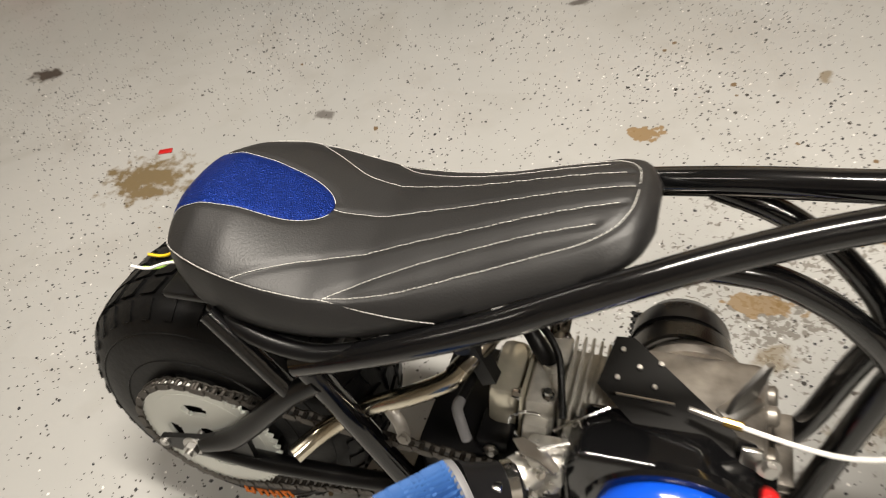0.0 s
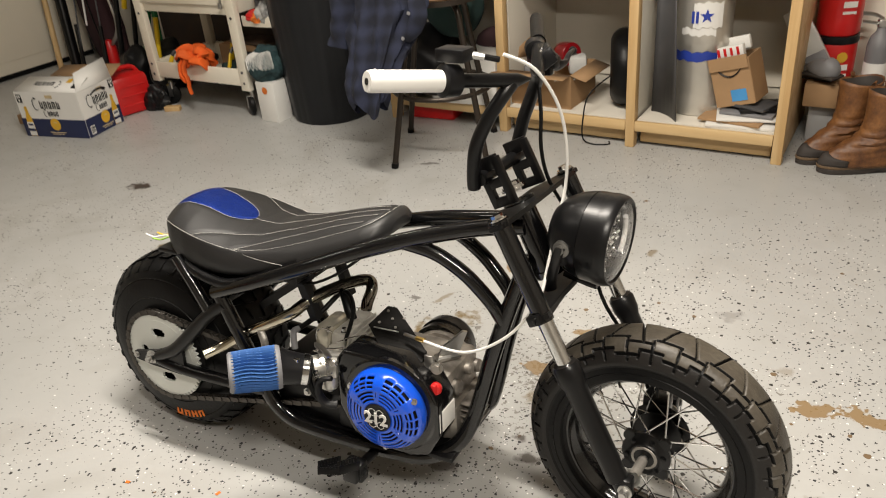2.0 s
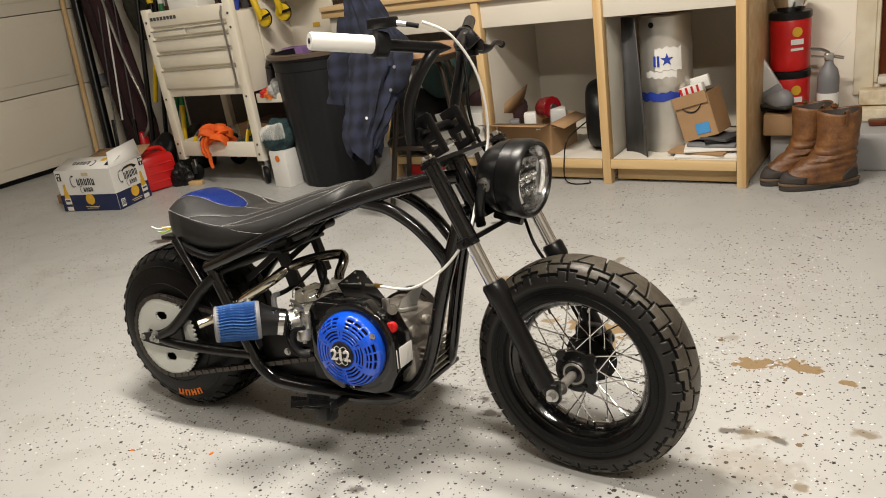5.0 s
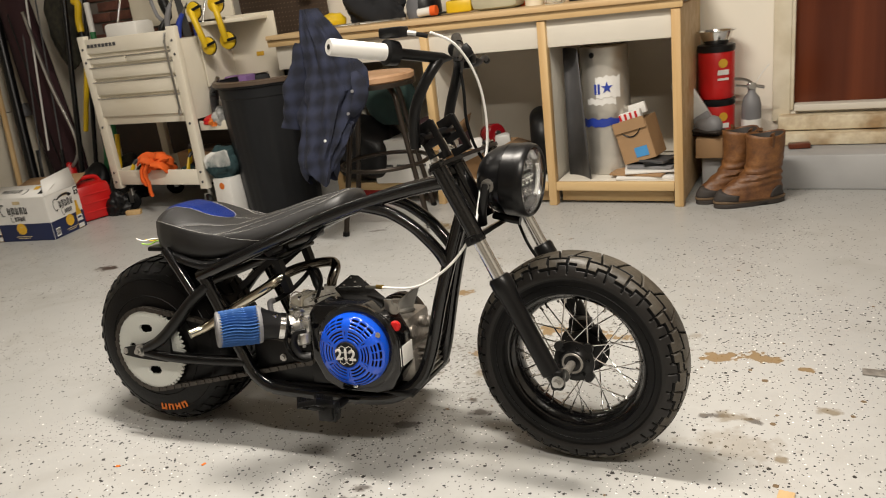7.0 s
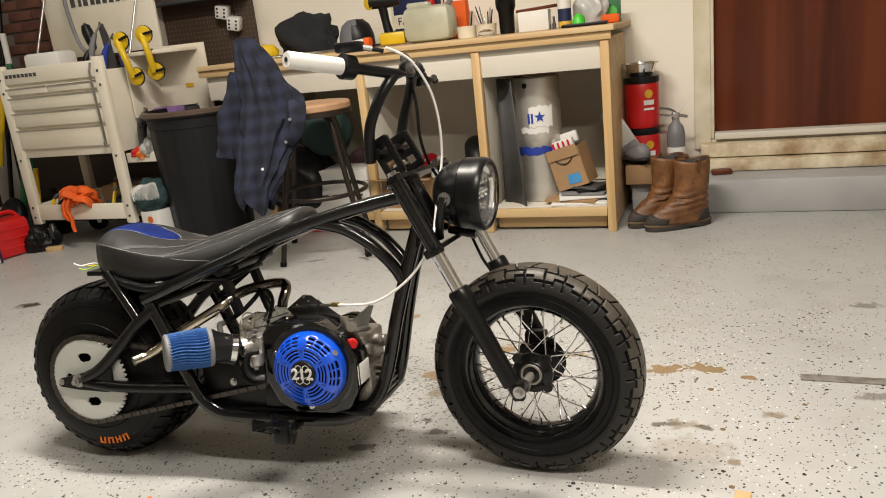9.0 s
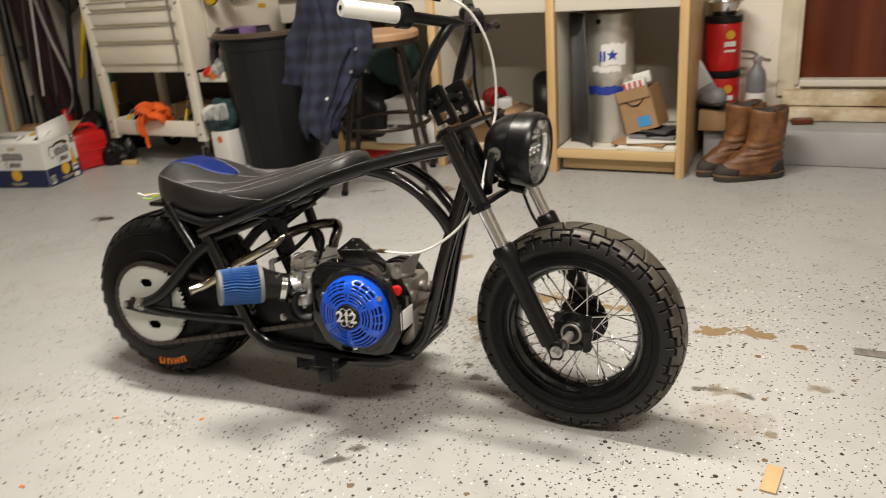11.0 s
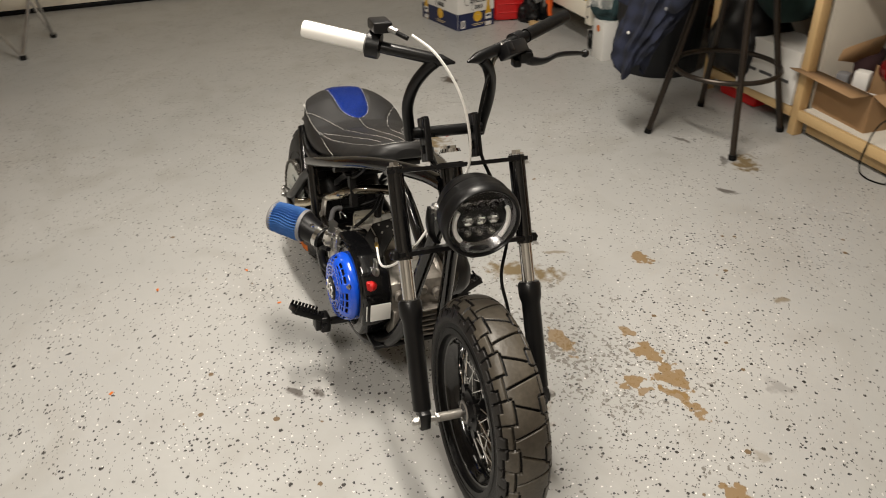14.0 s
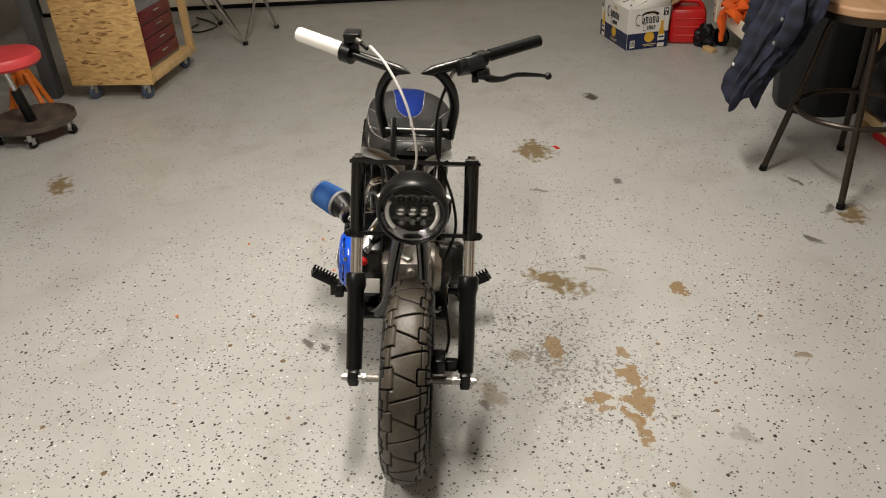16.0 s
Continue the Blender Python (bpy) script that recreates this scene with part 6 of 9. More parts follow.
for s in (-1, 1):
    box(bm, (0, s * (CD / 2 - 0.006), 0.205), (CW - 0.04, 0.012, 0.085), 0.003)
    box(bm, (s * (CW / 2 - 0.02), 0, 0.205), (0.012, CD - 0.02, 0.085), 0.003)
part("bottom_tray", bm, CART, cart, "cream bottom tray with raised edges")
lid = B()
box(lid, (0.02, CD / 2 - 0.01, 1.24), (CW + 0.06, 0.02, 0.46), 0.004)
lid_ob = part("lid", lid, CART, cart, "raised cream steel lid")
for i, (u, w) in enumerate(((-0.17, 0.03), (-0.12, 0.02), (-0.08, 0.03), (-0.03, 0.028), (0.01, 0.03), (0.055, 0.028), (0.10, 0.03), (0.145, 0.028), (0.19, 0.03))):
    bm = B()
    box(bm, (u + 0.03, CD / 2 - 0.022, 1.30), (w, 0.003, 0.045), 0)
    part("letter_bar", bm, GREY_PANEL, lid_ob, "dark lettering bar")
bm = B()
for u in (0.02, 0.075):
    box(bm, (u, CD / 2 - 0.022, 1.375), (0.04, 0.003, 0.035), 0)
part("lid_sticker", bm, RED, lid_ob, "red sticker")
for s, x in ((-1, -0.36), (1, 0.30)):
    bm = B()
    cyl(bm, (x, 0.05, 0.98), (x + 0.03, CD / 2 - 0.02, 1.36), 0.006)
    part("gas_strut", bm, STEEL, cart)
bm = B()
for i in range(8):
    box(bm, (-0.28 + i * 0.028, -CD / 2 - 0.0075, 0.945), (0.02, 0.002, 0.018), 0)
part("front_mark", bm, GREY_PANEL, cart, "small dark lettering bars")
bm = B()
tube(bm, [(0.30, -0.245, 0.56), (0.30, -0.25, 0.93), (0.30, -0.235, 0.97)], 0.006, 8, 1)
cyl(bm, (0.30, -0.25, 0.55), (0.30, -0.25, 0.575), 0.010, n=10)
part("locking_bar", bm, STEEL, cart, "steel drawer locking bar")
side = B()
box(side, (CW / 2 + 0.10, 0.02, 0.455), (0.22, CD - 0.08, 0.010), 0.002)
box(side, (CW / 2 + 0.10, -CD / 2 + 0.055, 0.475), (0.22, 0.008, 0.05), 0.002)
box(side, (CW / 2 + 0.21, 0.02, 0.475), (0.008, CD - 0.08, 0.05), 0.002)
part("side_shelf", side, CART, cart, "cream side shelf")
side = B()
box(side, (CW / 2 + 0.14, 0.10, 0.99), (0.30, 0.24, 0.02), 0.004)
box(side, (CW / 2 + 0.0, 0.10, 0.83), (0.012, 0.3, 0.33), 0.003)
part("side_tray", side, CART, cart, "cream folding side tray")

side = B()
box(side, (CW / 2 + 0.165, CD / 2 - 0.03, 0.735), (0.33, 0.012, 0.56), 0.003)
panel = part("side_panel", side, CART, cart, "cream steel side panel")
side = B()
box(side, (CW / 2 + 0.20, CD / 2 - 0.038, 0.80), (0.05, 0.002, 0.022), 0)
part("panel_sticker", side, GOLD, panel, "small yellow sticker")
for x0 in (-CW / 2 + 0.02, CW / 2 - 0.02):
    for z in (0.18, 0.235, 0.50, 0.86, 0.93):
        side = B()
        bolt(side, (x0, -CD / 2 - 0.0085, z), (0, -1, 0), 0.0045, 0.002)
        part("post_screw", side, GREY_PANEL, cart)

# things on and in the cart
def suction_lifter(x, y, z, rz, swing):
    t = empty("suction_lifter", room(x, y, z, rz) @ pose(0, 0, 0, 0, swing, 0), "yellow twin-cup suction lifter hanging from the cart", "suction lifter", "suction lifters")
    for dz in (0.0, -0.19):
        bm = B()
        lathe(bm, [(0, 0.0), (0.036, 0.0), (0.045, 0.008), (0.043, 0.016), (0.024, 0.024), (0, 0.026)], (0, 0, dz), (0, -1, 0), 28)
        cup = part("cup", bm, YELLOW, t)
        bm = B()
        lathe(bm, [(0.043, -0.004), (0.047, 0.0), (0.047, 0.006), (0.041, 0.006)], (0, 0, dz), (0, -1, 0), 28, closed=True)
        part("rubber_rim", bm, RUBBER, cup)
        bm = B()
        box(bm, (0.035, -0.035, dz), (0.07, 0.008, 0.014), 0.003)
        part("lever", bm, PLASTIC, t)
    bm = B()
    tube(bm, [(0, -0.028, 0.0), (0.012, -0.045, -0.05), (0.012, -0.045, -0.13), (0, -0.028, -0.19)], 0.017, 12, 4)
    part("handle", bm, YELLOW, t)


suction_lifter(-1.395, 1.82, 1.06, 0, -16)
suction_lifter(-1.315, 1.90, 1.08, 10, -9)
rag = thing("safety_vest", -1.80, 1.68, 0.165, 0, "orange high-visibility vest draped over the cart's tray", "vest")
rnd = random.Random(5)
STRIPS = []
for k2 in range(9):
    a0 = rnd.uniform(0, 6.28)
    c = Vector((rnd.uniform(-0.05, 0.05), rnd.uniform(-0.01, 0.07), rnd.uniform(0.075, 0.135)))
    STRIPS.append(([c + Vector((0.055 * math.cos(a0 + q * 1.1), 0.045 * math.sin(a0 + q * 1.1), 0.03 * math.sin(q * 1.7 + k2))) for q in range(5)], [0.012, 0.024, 0.02, 0.026, 0.012]))
for x0, x1, z1, w in ((-0.045, -0.035, 0.005, 0.030), (-0.02, -0.015, -0.055, 0.028)):
    STRIPS.append(([(x0 + 0.01, 0.02, 0.13), (x0, -0.035, 0.105), (x0 - 0.004, -0.052, 0.06), (x1, -0.050, 0.02), (x1 + 0.006, -0.048, z1)], [0.02, w, w * 1.05, w, w * 0.7]))
for pts, widths in STRIPS:
    bm = B()
    tube(bm, pts, widths, 12, 5, flat=0.38)
    for v in bm.verts:
        v.co += Vector((noise.noise(v.co * 40), noise.noise(v.co * 40 + Vector((7, 0, 0))), noise.noise(v.co * 40 + Vector((0, 7, 0))))) * 0.006
    part("fabric_fold", bm, HIVIS, rag)


def bundle(name, x, y, z, size, mat, label, category, seed, group=""):
    """A soft lumpy bundle, flat underneath."""
    t = thing(name, x, y, z, seed * 37 % 90, label, category, group)
    bm = B()
    bmesh.ops.create_icosphere(bm, subdivisions=4, radius=1.0)
    shift = Vector((seed, seed * 2.3, 0))
    for v in bm.verts:
        k2 = 1 + 0.34 * noise.noise(v.co * 1.7 + shift) + 0.16 * noise.noise(v.co * 4.5 + shift) + 0.06 * abs(noise.noise(v.co * 9 + shift))
        v.co = Vector((v.co.x * size[0] * k2, v.co.y * size[1] * k2, max(0.0, v.co.z * size[2] * k2 + size[2] * 0.8)))
    part("fabric", bm, mat, t)
    return t


bundle("tool_bag", -1.99, 1.86, 0.171, (0.10, 0.11, 0.055), PLASTIC, "black tool bag on the cart's tray", "bag", 3)
bundle("tool_bag", -1.60, 1.90, 0.171, (0.11, 0.10, 0.06), BLACKCLOTH, "black cloth tool roll on the cart's tray", "bag", 8)
bundle("green_cloth", -1.66, 1.80, 0.171, (0.06, 0.05, 0.04), DARKGREEN, "dark green rag on the cart's tray", "cloth", 11)
t = thing("parts_box", -1.515, 1.74, 0.171, -14, "small cream cardboard parts box on the cart", "box")
bm = B()
box(bm, (0, 0, 0.045), (0.075, 0.05, 0.09), 0.003, pose(0, 0, 0, 0, 18, 0))
part("carton", bm, TRIM, t)
for x, y, rz, l in ((-2.035, 1.715, 12, 0.10), (-1.70, 1.86, -40, 0.16), (-1.64, 1.76, 60, 0.12)):
    t = thing("yellow_tool", x, y, 0.171, rz, "yellow and black hand tool on the cart's tray", "tool", "tray tools")
    bm = B()
    tube(bm, [(0, 0, 0.012), (0.01, 0, l * 0.5), (0.03, 0.01, l)], [0.010, 0.014, 0.009], 10, 4, flat=0.7)
    part("handle", bm, YELLOW, t)
    bm = B()
    tube(bm, [(0.03, 0.01, l), (0.05, 0.015, l + 0.02), (0.09, 0.02, l + 0.015)], [0.008, 0.011, 0.006], 8, 3)
    part("head", bm, GREY_PANEL, t)
t = thing("organizer", -1.74, 2.0, 0.171, 5, "brown carton at the back of the cart's tray", "box")
bm = B()
box(bm, (0, 0, 0.06), (0.25, 0.12, 0.12), 0.004)
part("body", bm, CARD, t)
t = thing("flat_board", -1.60, 2.02, 0.292, -3, "thin brown board lying across the tray's carton", "board")
bm = B()
box(bm, (0, 0, 0.006), (0.34, 0.16, 0.012), 0.002)
part("board", bm, PEG, t)
t = thing("grey_hose", 0, 0, 0, 0, "grey air hose looped over the cart's lid", "hose")
bm = B()
tube(bm, [(-1.92, 2.08, 1.44), (-1.90, 2.02, 1.34), (-1.84, 1.97, 1.18), (-1.77, 1.93, 1.06), (-1.70, 1.92, 1.03), (-1.68, 1.92, 1.10)], 0.011, 10, 6)
part("hose", bm, GREYPLASTIC, t)
t = thing("pistol_grip", -1.70, 1.93, 1.10, 0, "black oval tool grip hanging at the cart's lid", "grip")
bm = B()
lathe(bm, [(0, -0.075), (0.016, -0.06), (0.026, -0.02), (0.030, 0.03), (0.022, 0.065), (0, 0.08)], (0, 0, 0), (-0.2, 0, 1), 20)
part("grip", bm, PLASTIC, t)
t = thing("paint_scraper", -1.585, 1.93, 0.935, 0, "dark steel blade standing on the cart", "blade")
bm = B()
plate(bm, [(-0.022, 0.0), (0.030, 0.0), (0.012, 0.16), (-0.008, 0.225), (-0.03, 0.24), (-0.04, 0.21)], 0.006)
part("blade", bm, GREY_PANEL, t)
t = thing("spray_gun", -1.475, 1.90, 0.935, 0, "black and blue spray gun standing on the cart", "spray gun")
bm = B()
lathe(bm, [(0, 0.0), (0.022, 0.0), (0.024, 0.06), (0.016, 0.08), (0, 0.082)], (0, 0, 0), (0, 0, 1), 20)
part("cup", bm, BLUEPRINT, t, "blue cup")
bm = B()
lathe(bm, [(0, 0.08), (0.018, 0.08), (0.026, 0.12), (0.045, 0.15), (0.040, 0.152), (0, 0.13)], (0, 0, 0), (0, 0, 1), 20)
part("head", bm, PLASTIC, t)
t = thing("paper_towel_pack", -1.95, 1.88, 0.935, 8, "white wrapped paper bundle on the cart's top", "paper")
bm = B()
box(bm, (0, 0, 0.06), (0.22, 0.16, 0.11), 0.02)
part("wrapped_pack", bm, PAPER, t)
for q, (x, mt, l) in enumerate(((-1.58, BLUEPRINT, 0.12), (-1.66, GREYPLASTIC, 0.18), (-1.72, PLASTIC, 0.10))):
    t = thing("hand_tool", x, 1.86, 0.935, 20 * q, "hand tool with a dark handle standing on the cart", "hand tool", "hand tools")
    bm = B()
    tube(bm, [(0, 0, 0.0), (0.02, 0.0, l * 0.6), (0.05, 0.01, l)], [0.012, 0.016, 0.01], 12, 4)
    part("handle", bm, mt, t)
    bm = B()
    cyl(bm, (0.05, 0.01, l), (0.09, 0.015, l + 0.05), 0.006, 0.004, 8)
    part("shaft", bm, STEEL, t)
t = thing("purple_bin", -1.335, 2.0, 0.461, 4, "translucent purple plastic bin on the cart's side shelf", "bin")
bm = B()
box(bm, (0, 0, 0.12), (0.15, 0.10, 0.24), 0.01)
part("bin", bm, PURPLE, t)
bundle("gear_bag", -2.10, 1.625, 0.0, (0.075, 0.05, 0.07), PLASTIC, "crumpled black bag on the floor under the cart's edge", "bag", 5)
t = thing("wood_offcut", -1.985, 1.63, 0.0, 24, "small brown wood offcut on the floor by the cart", "wood")
bm = B()
box(bm, (0, 0, 0.013), (0.085, 0.035, 0.026), 0.002)
part("block", bm, PINE, t)
t = thing("heat_gun", -1.36, 1.80, 0.47, -10, "dark grey gun-shaped tool standing on the cart's side shelf", "tool")
bm = B()
tube(bm, [(-0.02, 0, 0.02), (-0.018, 0, 0.10), (0.0, 0, 0.17), (0.035, 0, 0.22)], [0.024, 0.022, 0.026, 0.016], 14, 5)
part("body", bm, GREY_PANEL, t)
bm = B()
cyl(bm, (0.035, 0, 0.22), (0.052, 0, 0.245), 0.014, 0.012, 16)
part("nozzle", bm, STEEL, t, "steel nozzle")
t = thing("clear_bag", -1.305, 1.765, 0.47, -10, "crumpled clear plastic bag on the cart's side shelf", "bag")
bm = B()
bmesh.ops.create_icosphere(bm, subdivisions=4, radius=0.05)
for v in bm.verts:
    v.co *= 1 + 0.30 * noise.noise(v.co * 40) + 0.15 * noise.noise(v.co * 90)
    v.co.z = max(0.0, v.co.z * 1.1 + 0.045)
part("bag", bm, material("cloudy_film", (0.45, 0.45, 0.43), 0.18, 0.0, scale=30, second=(0.16, 0.16, 0.16)), t)
for x, y, mt, lb in ((-1.36, 1.755, RED, "red plastic handle lying on the side shelf"), (-1.285, 1.80, BLUE, "blue rag lying on the side shelf"), (-1.335, 1.76, ORANGE, "orange plastic clip lying on the side shelf")):
    bundle("shelf_oddment", x, y, 0.470, (0.055, 0.035, 0.03), mt, lb, "oddment", int(-x * 1000), "shelf oddments")
t = thing("knit_cloth", -1.335, 1.74, 0.20, 0, "black and teal knit cloth with white zigzags bundled beside the cart", "cloth")
bm = B()
bmesh.ops.create_icosphere(bm, subdivisions=5, radius=0.10)
for v in bm.verts:
    v.co *= 1 + 0.22 * noise.noise(v.co * 22) + 0.06 * noise.noise(v.co * 70)
    v.co.z = v.co.z * 0.9 + 0.07
knit = material("teal_knit", (0.012, 0.030, 0.034), 0.95, scale=60, second=(0.02, 0.05, 0.055), bump=0.4)
cloth_body = part("cloth", bm, knit, t)
for i in range(7):
    bm = B()
    z = 0.075 + 0.016 * i
    pts = []
    for j in range(26):
        a = radians(-150 + 120 * j / 25)
        d = Vector((math.cos(a), math.sin(a), (z - 0.07) / 0.09 + (0.10 if j % 2 else -0.10))).normalized() * 0.10
        d *= 1 + 0.22 * noise.noise(d * 22) + 0.06 * noise.noise(d * 70) + 0.02
        pts.append((d.x, d.y, d.z * 0.9 + 0.07))
    tube(bm, pts, 0.0028, 6, 1)
    part("zigzag", bm, PAPER, cloth_body, "white knitted zigzag")
# added sheet: its dark colour gives the shade seen through the cart's opening
t = thing("shade_sheet", -2.18, 2.30, 0, 0, "dark brown sheet added behind the cart for the shade in its opening", "board")
bm = B()
box(bm, (0, 0, 0.32), (1.10, 0.018, 0.64), 0.002)
part("panel", bm, material("shade_sheet_brown", (0.055, 0.034, 0.022), 0.6, scale=12, second=(0.03, 0.02, 0.014), bump=0.15), t)
t = thing("white_carton", -1.31, 1.71, 0, -3, "white cardboard carton with an orange print on the floor", "box")
bm = B()
box(bm, (0, 0, 0.10), (0.12, 0.10, 0.20), 0.003)
part("carton", bm, PAPER, t)
bm = B()
lathe(bm, [(0, 0), (0.018, 0.001), (0.0, 0.002)], (0.0, -0.051, 0.16), (0, -1, 0), 16)
part("print", bm, ORANGE, t)

# beer carton
case = empty("beer_carton", pose(-2.203, 1.405, 0, 0, 0, 8.5), "open white and navy beer carton standing on the floor", "carton")
BW, BD, BH = 0.395, 0.255, 0.235
bm = B()
for c, s in (((0, -BD / 2, BH / 2), (BW, 0.004, BH)), ((0, BD / 2, BH / 2), (BW, 0.004, BH)), ((-BW / 2, 0, BH / 2), (0.004, BD - 0.004, BH)), ((BW / 2, 0, BH / 2), (0.004, BD - 0.004, BH)), ((0, 0, 0.004), (BW - 0.01, BD - 0.01, 0.004))):
    box(bm, c, s, 0)
part("carton_body", bm, PAPER, case)
for c, s in (((0, -BD / 2 - 0.0035, 0.048), (BW + 0.004, 0.002, 0.094)), ((BW / 2 + 0.0035, 0, 0.048), (0.002, BD, 0.094))):
    bm = B()
    box(bm, c, s, 0)
    part("navy_band", bm, NAVY, case, "navy printed band")


def wordmark(bm, place, w, h, v, count):
    """Unreadable gothic-looking lettering: slim uprights of varied height with small feet and one large opening curve."""
    tube(bm, [place @ Vector((-w / 2 + 0.2 * h * math.cos(a) * 2, -0.0022, v + h * 0.55 + h * 0.75 * math.sin(a))) for a in np.linspace(1.0, 5.2, 9)], h * 0.085, 6, 1, flat=0.3)
    step = (w * 0.84) / count
    for i in range(count):
        u = -w / 2 + w * 0.2 + i * step
        for k2, hh in ((0.0, 0.92), (0.45, 0.80)):
            box(bm, (u + step * k2, -0.0022, v + h * hh / 2), (step * 0.22, 0.0012, h * hh), 0, place)
        box(bm, (u + step * 0.22, -0.0022, v + h * (0.82 if i % 2 else 0.08)), (step * 0.55, 0.0012, h * 0.13), 0, place)


def carton_print(parent, place, w, bottle):
    bm = B()
    wordmark(bm, place, 0.155 * w, 0.042, 0.150, 5)
    wordmark(bm, place @ Matrix.Translation((0.012, 0, 0)), 0.082 * w, 0.026, 0.113, 4)
    part("name_print", bm, INK, parent, "black gothic lettering shapes")
    bm = B()
    box(bm, (0.02 * w, -0.0022, 0.212), (0.045 * w, 0.0012, 0.016), 0.0, place)
    part("crest_print", bm, SAND, parent, "pale gold crest print")
    bm = B()
    lathe(bm, [(0, 0), (0.031, 0), (0.031, 0.0015), (0, 0.0015)], tuple(place @ Vector((0.01, -0.0010, 0.068))), tuple(place.to_3x3() @ Vector((0, -1, 0))), 28)
    part("sun_print", bm, GOLD, parent, "yellow round print")
    for v, ww in ((0.026, 0.10), (0.017, 0.075), (0.078, 0.02)):
        bm = B()
        box(bm, (0.012, -0.0022, v), (ww * w, 0.0012, 0.0035), 0, place)
        part("print_line", bm, SAND, parent, "pale line of small print")
    for u in bottle:
        bm = B()
        plate(bm, [(u + x, z) for x, z in ((-0.021, 0.004), (0.021, 0.004), (0.021, 0.075), (0.016, 0.10), (0.009, 0.122), (0.008, 0.158), (-0.008, 0.158), (-0.009, 0.122), (-0.016, 0.10), (-0.021, 0.075))], 0.0012, place @ Matrix.Translation((0, -0.0026, 0)))
        part("bottle_print", bm, GOLD, parent, "amber bottle print")
        bm = B()
        box(bm, (u, -0.0038, 0.060), (0.042, 0.0008, 0.034), 0, place)
        box(bm, (u, -0.0038, 0.017), (0.042, 0.0008, 0.022), 0, place)
        part("bottle_label", bm, PAPER, parent, "white bottle label print")
        bm = B()
        box(bm, (u, -0.0044, 0.064), (0.032, 0.0006, 0.010), 0, place)
        box(bm, (u, -0.0044, 0.036), (0.042, 0.0008, 0.014), 0, place)
        part("bottle_band", bm, NAVY, parent, "navy bottle band print")


FRONT = Matrix.Translation((0, -BD / 2 - 0.003, 0))
SIDE = Matrix.Translation((BW / 2 + 0.003, 0, 0)) @ pose(0, 0, 0, 0, 0, 90)
carton_print(case, FRONT, 1.0, (-0.150,))
carton_print(case, SIDE, 0.85, (0.085,))
for place, u, v in ((FRONT, -BW / 2 + 0.026, 0.200), (SIDE, BD / 2 - 0.022, 0.210)):
    bm = B()
    box(bm, (u, -0.0022, v), (0.030, 0.0012, 0.042), 0, place)
    part("count_print", bm, INK, case, "black square print")
    bm = B()
    for du, dv in ((-0.006, 0.009), (0.006, 0.009), (0.0, -0.010)):
        box(bm, (u + du, -0.0032, v + dv), (0.008, 0.0008, 0.013), 0, place)
    part("count_bars", bm, PAPER, case, "white bars on the square")
bm = B()
box(bm, (-BD / 2 + 0.032, -0.0026, 0.034), (0.030, 0.0012, 0.044), 0, SIDE)
part("barcode", bm, PAPER, case, "white bar code panel")
bm = B()
for i in range(7):
    box(bm, (-BD / 2 + 0.021 + i * 0.0037, -0.0036, 0.036), (0.0016, 0.0008, 0.032), 0, SIDE)
part("barcode_bars", bm, INK, case, "black bars")
bm = B()
tube(bm, [SIDE @ Vector((-0.045, -0.0005, 0.196)), SIDE @ Vector((-0.02, -0.0005, 0.208)), SIDE @ Vector((0.03, -0.0005, 0.208)), SIDE @ Vector((0.055, -0.0005, 0.196))], 0.013, 10, 3, flat=0.22)
part("hand_hole", bm, PLASTIC, case, "dark hand hole")
FLAPS = (("front_flap", ((-BW / 2, -BD / 2, BH), (BW / 2, -BD / 2, BH), (BW / 2 - 0.012, -BD / 2 + 0.115, BH + 0.040), (-BW / 2 + 0.012, -BD / 2 + 0.115, BH + 0.040))),
         ("side_flap", ((BW / 2, -BD / 2, BH), (BW / 2, BD / 2, BH), (BW / 2 - 0.045, BD / 2 + 0.03, BH + 0.095), (BW / 2 - 0.06, -BD / 2 + 0.075, BH + 0.072))),
         ("back_flap", ((-BW / 2, BD / 2, BH), (BW / 2, BD / 2, BH), (BW / 2 + 0.01, BD / 2 + 0.09, BH + 0.045), (-BW / 2 + 0.02, BD / 2 + 0.10, BH + 0.030))))
for nm, pts in FLAPS:
    bm = B()
    bm.faces.new([bm.verts.new(p) for p in pts])
    ob = part(nm, bm, CARD if nm == "back_flap" else PAPER, case, "brown carton flap" if nm == "back_flap" else "white carton flap")
    ob.modifiers.new("thickness", "SOLIDIFY").thickness = 0.003
a, b, c, d = (Vector(p) for p in FLAPS[0][1])
ux, uy = (b - a).normalized(), (d - a - (b - a) * 0.03).normalized()
uz = ux.cross(uy)
FLAP = Matrix(((-ux.x, uz.x, -uy.x, 0), (-ux.y, uz.y, -uy.y, 0), (-ux.z, uz.z, -uy.z, 0), (0, 0, 0, 1)))
FLAP = Matrix.Translation((a + b) / 2 + uy * 0.105 + uz * 0.0035) @ FLAP
bm = B()
wordmark(bm, FLAP @ Matrix.Translation((0.03, 0.0022, 0)), 0.15, 0.034, 0.028, 5)
part("flap_print", bm, INK, case, "black gothic lettering shapes upside down")
bm = B()
box(bm, (-0.155, 0.0, 0.055), (0.028, 0.0012, 0.040), 0, FLAP)
part("flap_square", bm, INK, case, "black square print")
bm = B()
box(bm, (-0.10, 0.0, 0.016), (0.03, 0.0012, 0.030), 0, FLAP)
part("flap_bottle", bm, GOLD, case, "amber print at the flap's edge")
t = empty("cardboard_sheet", pose(-2.50, 1.52, 0, 0, 0, 25), "flattened brown cardboard lying behind the carton", "cardboard")
bm = B()
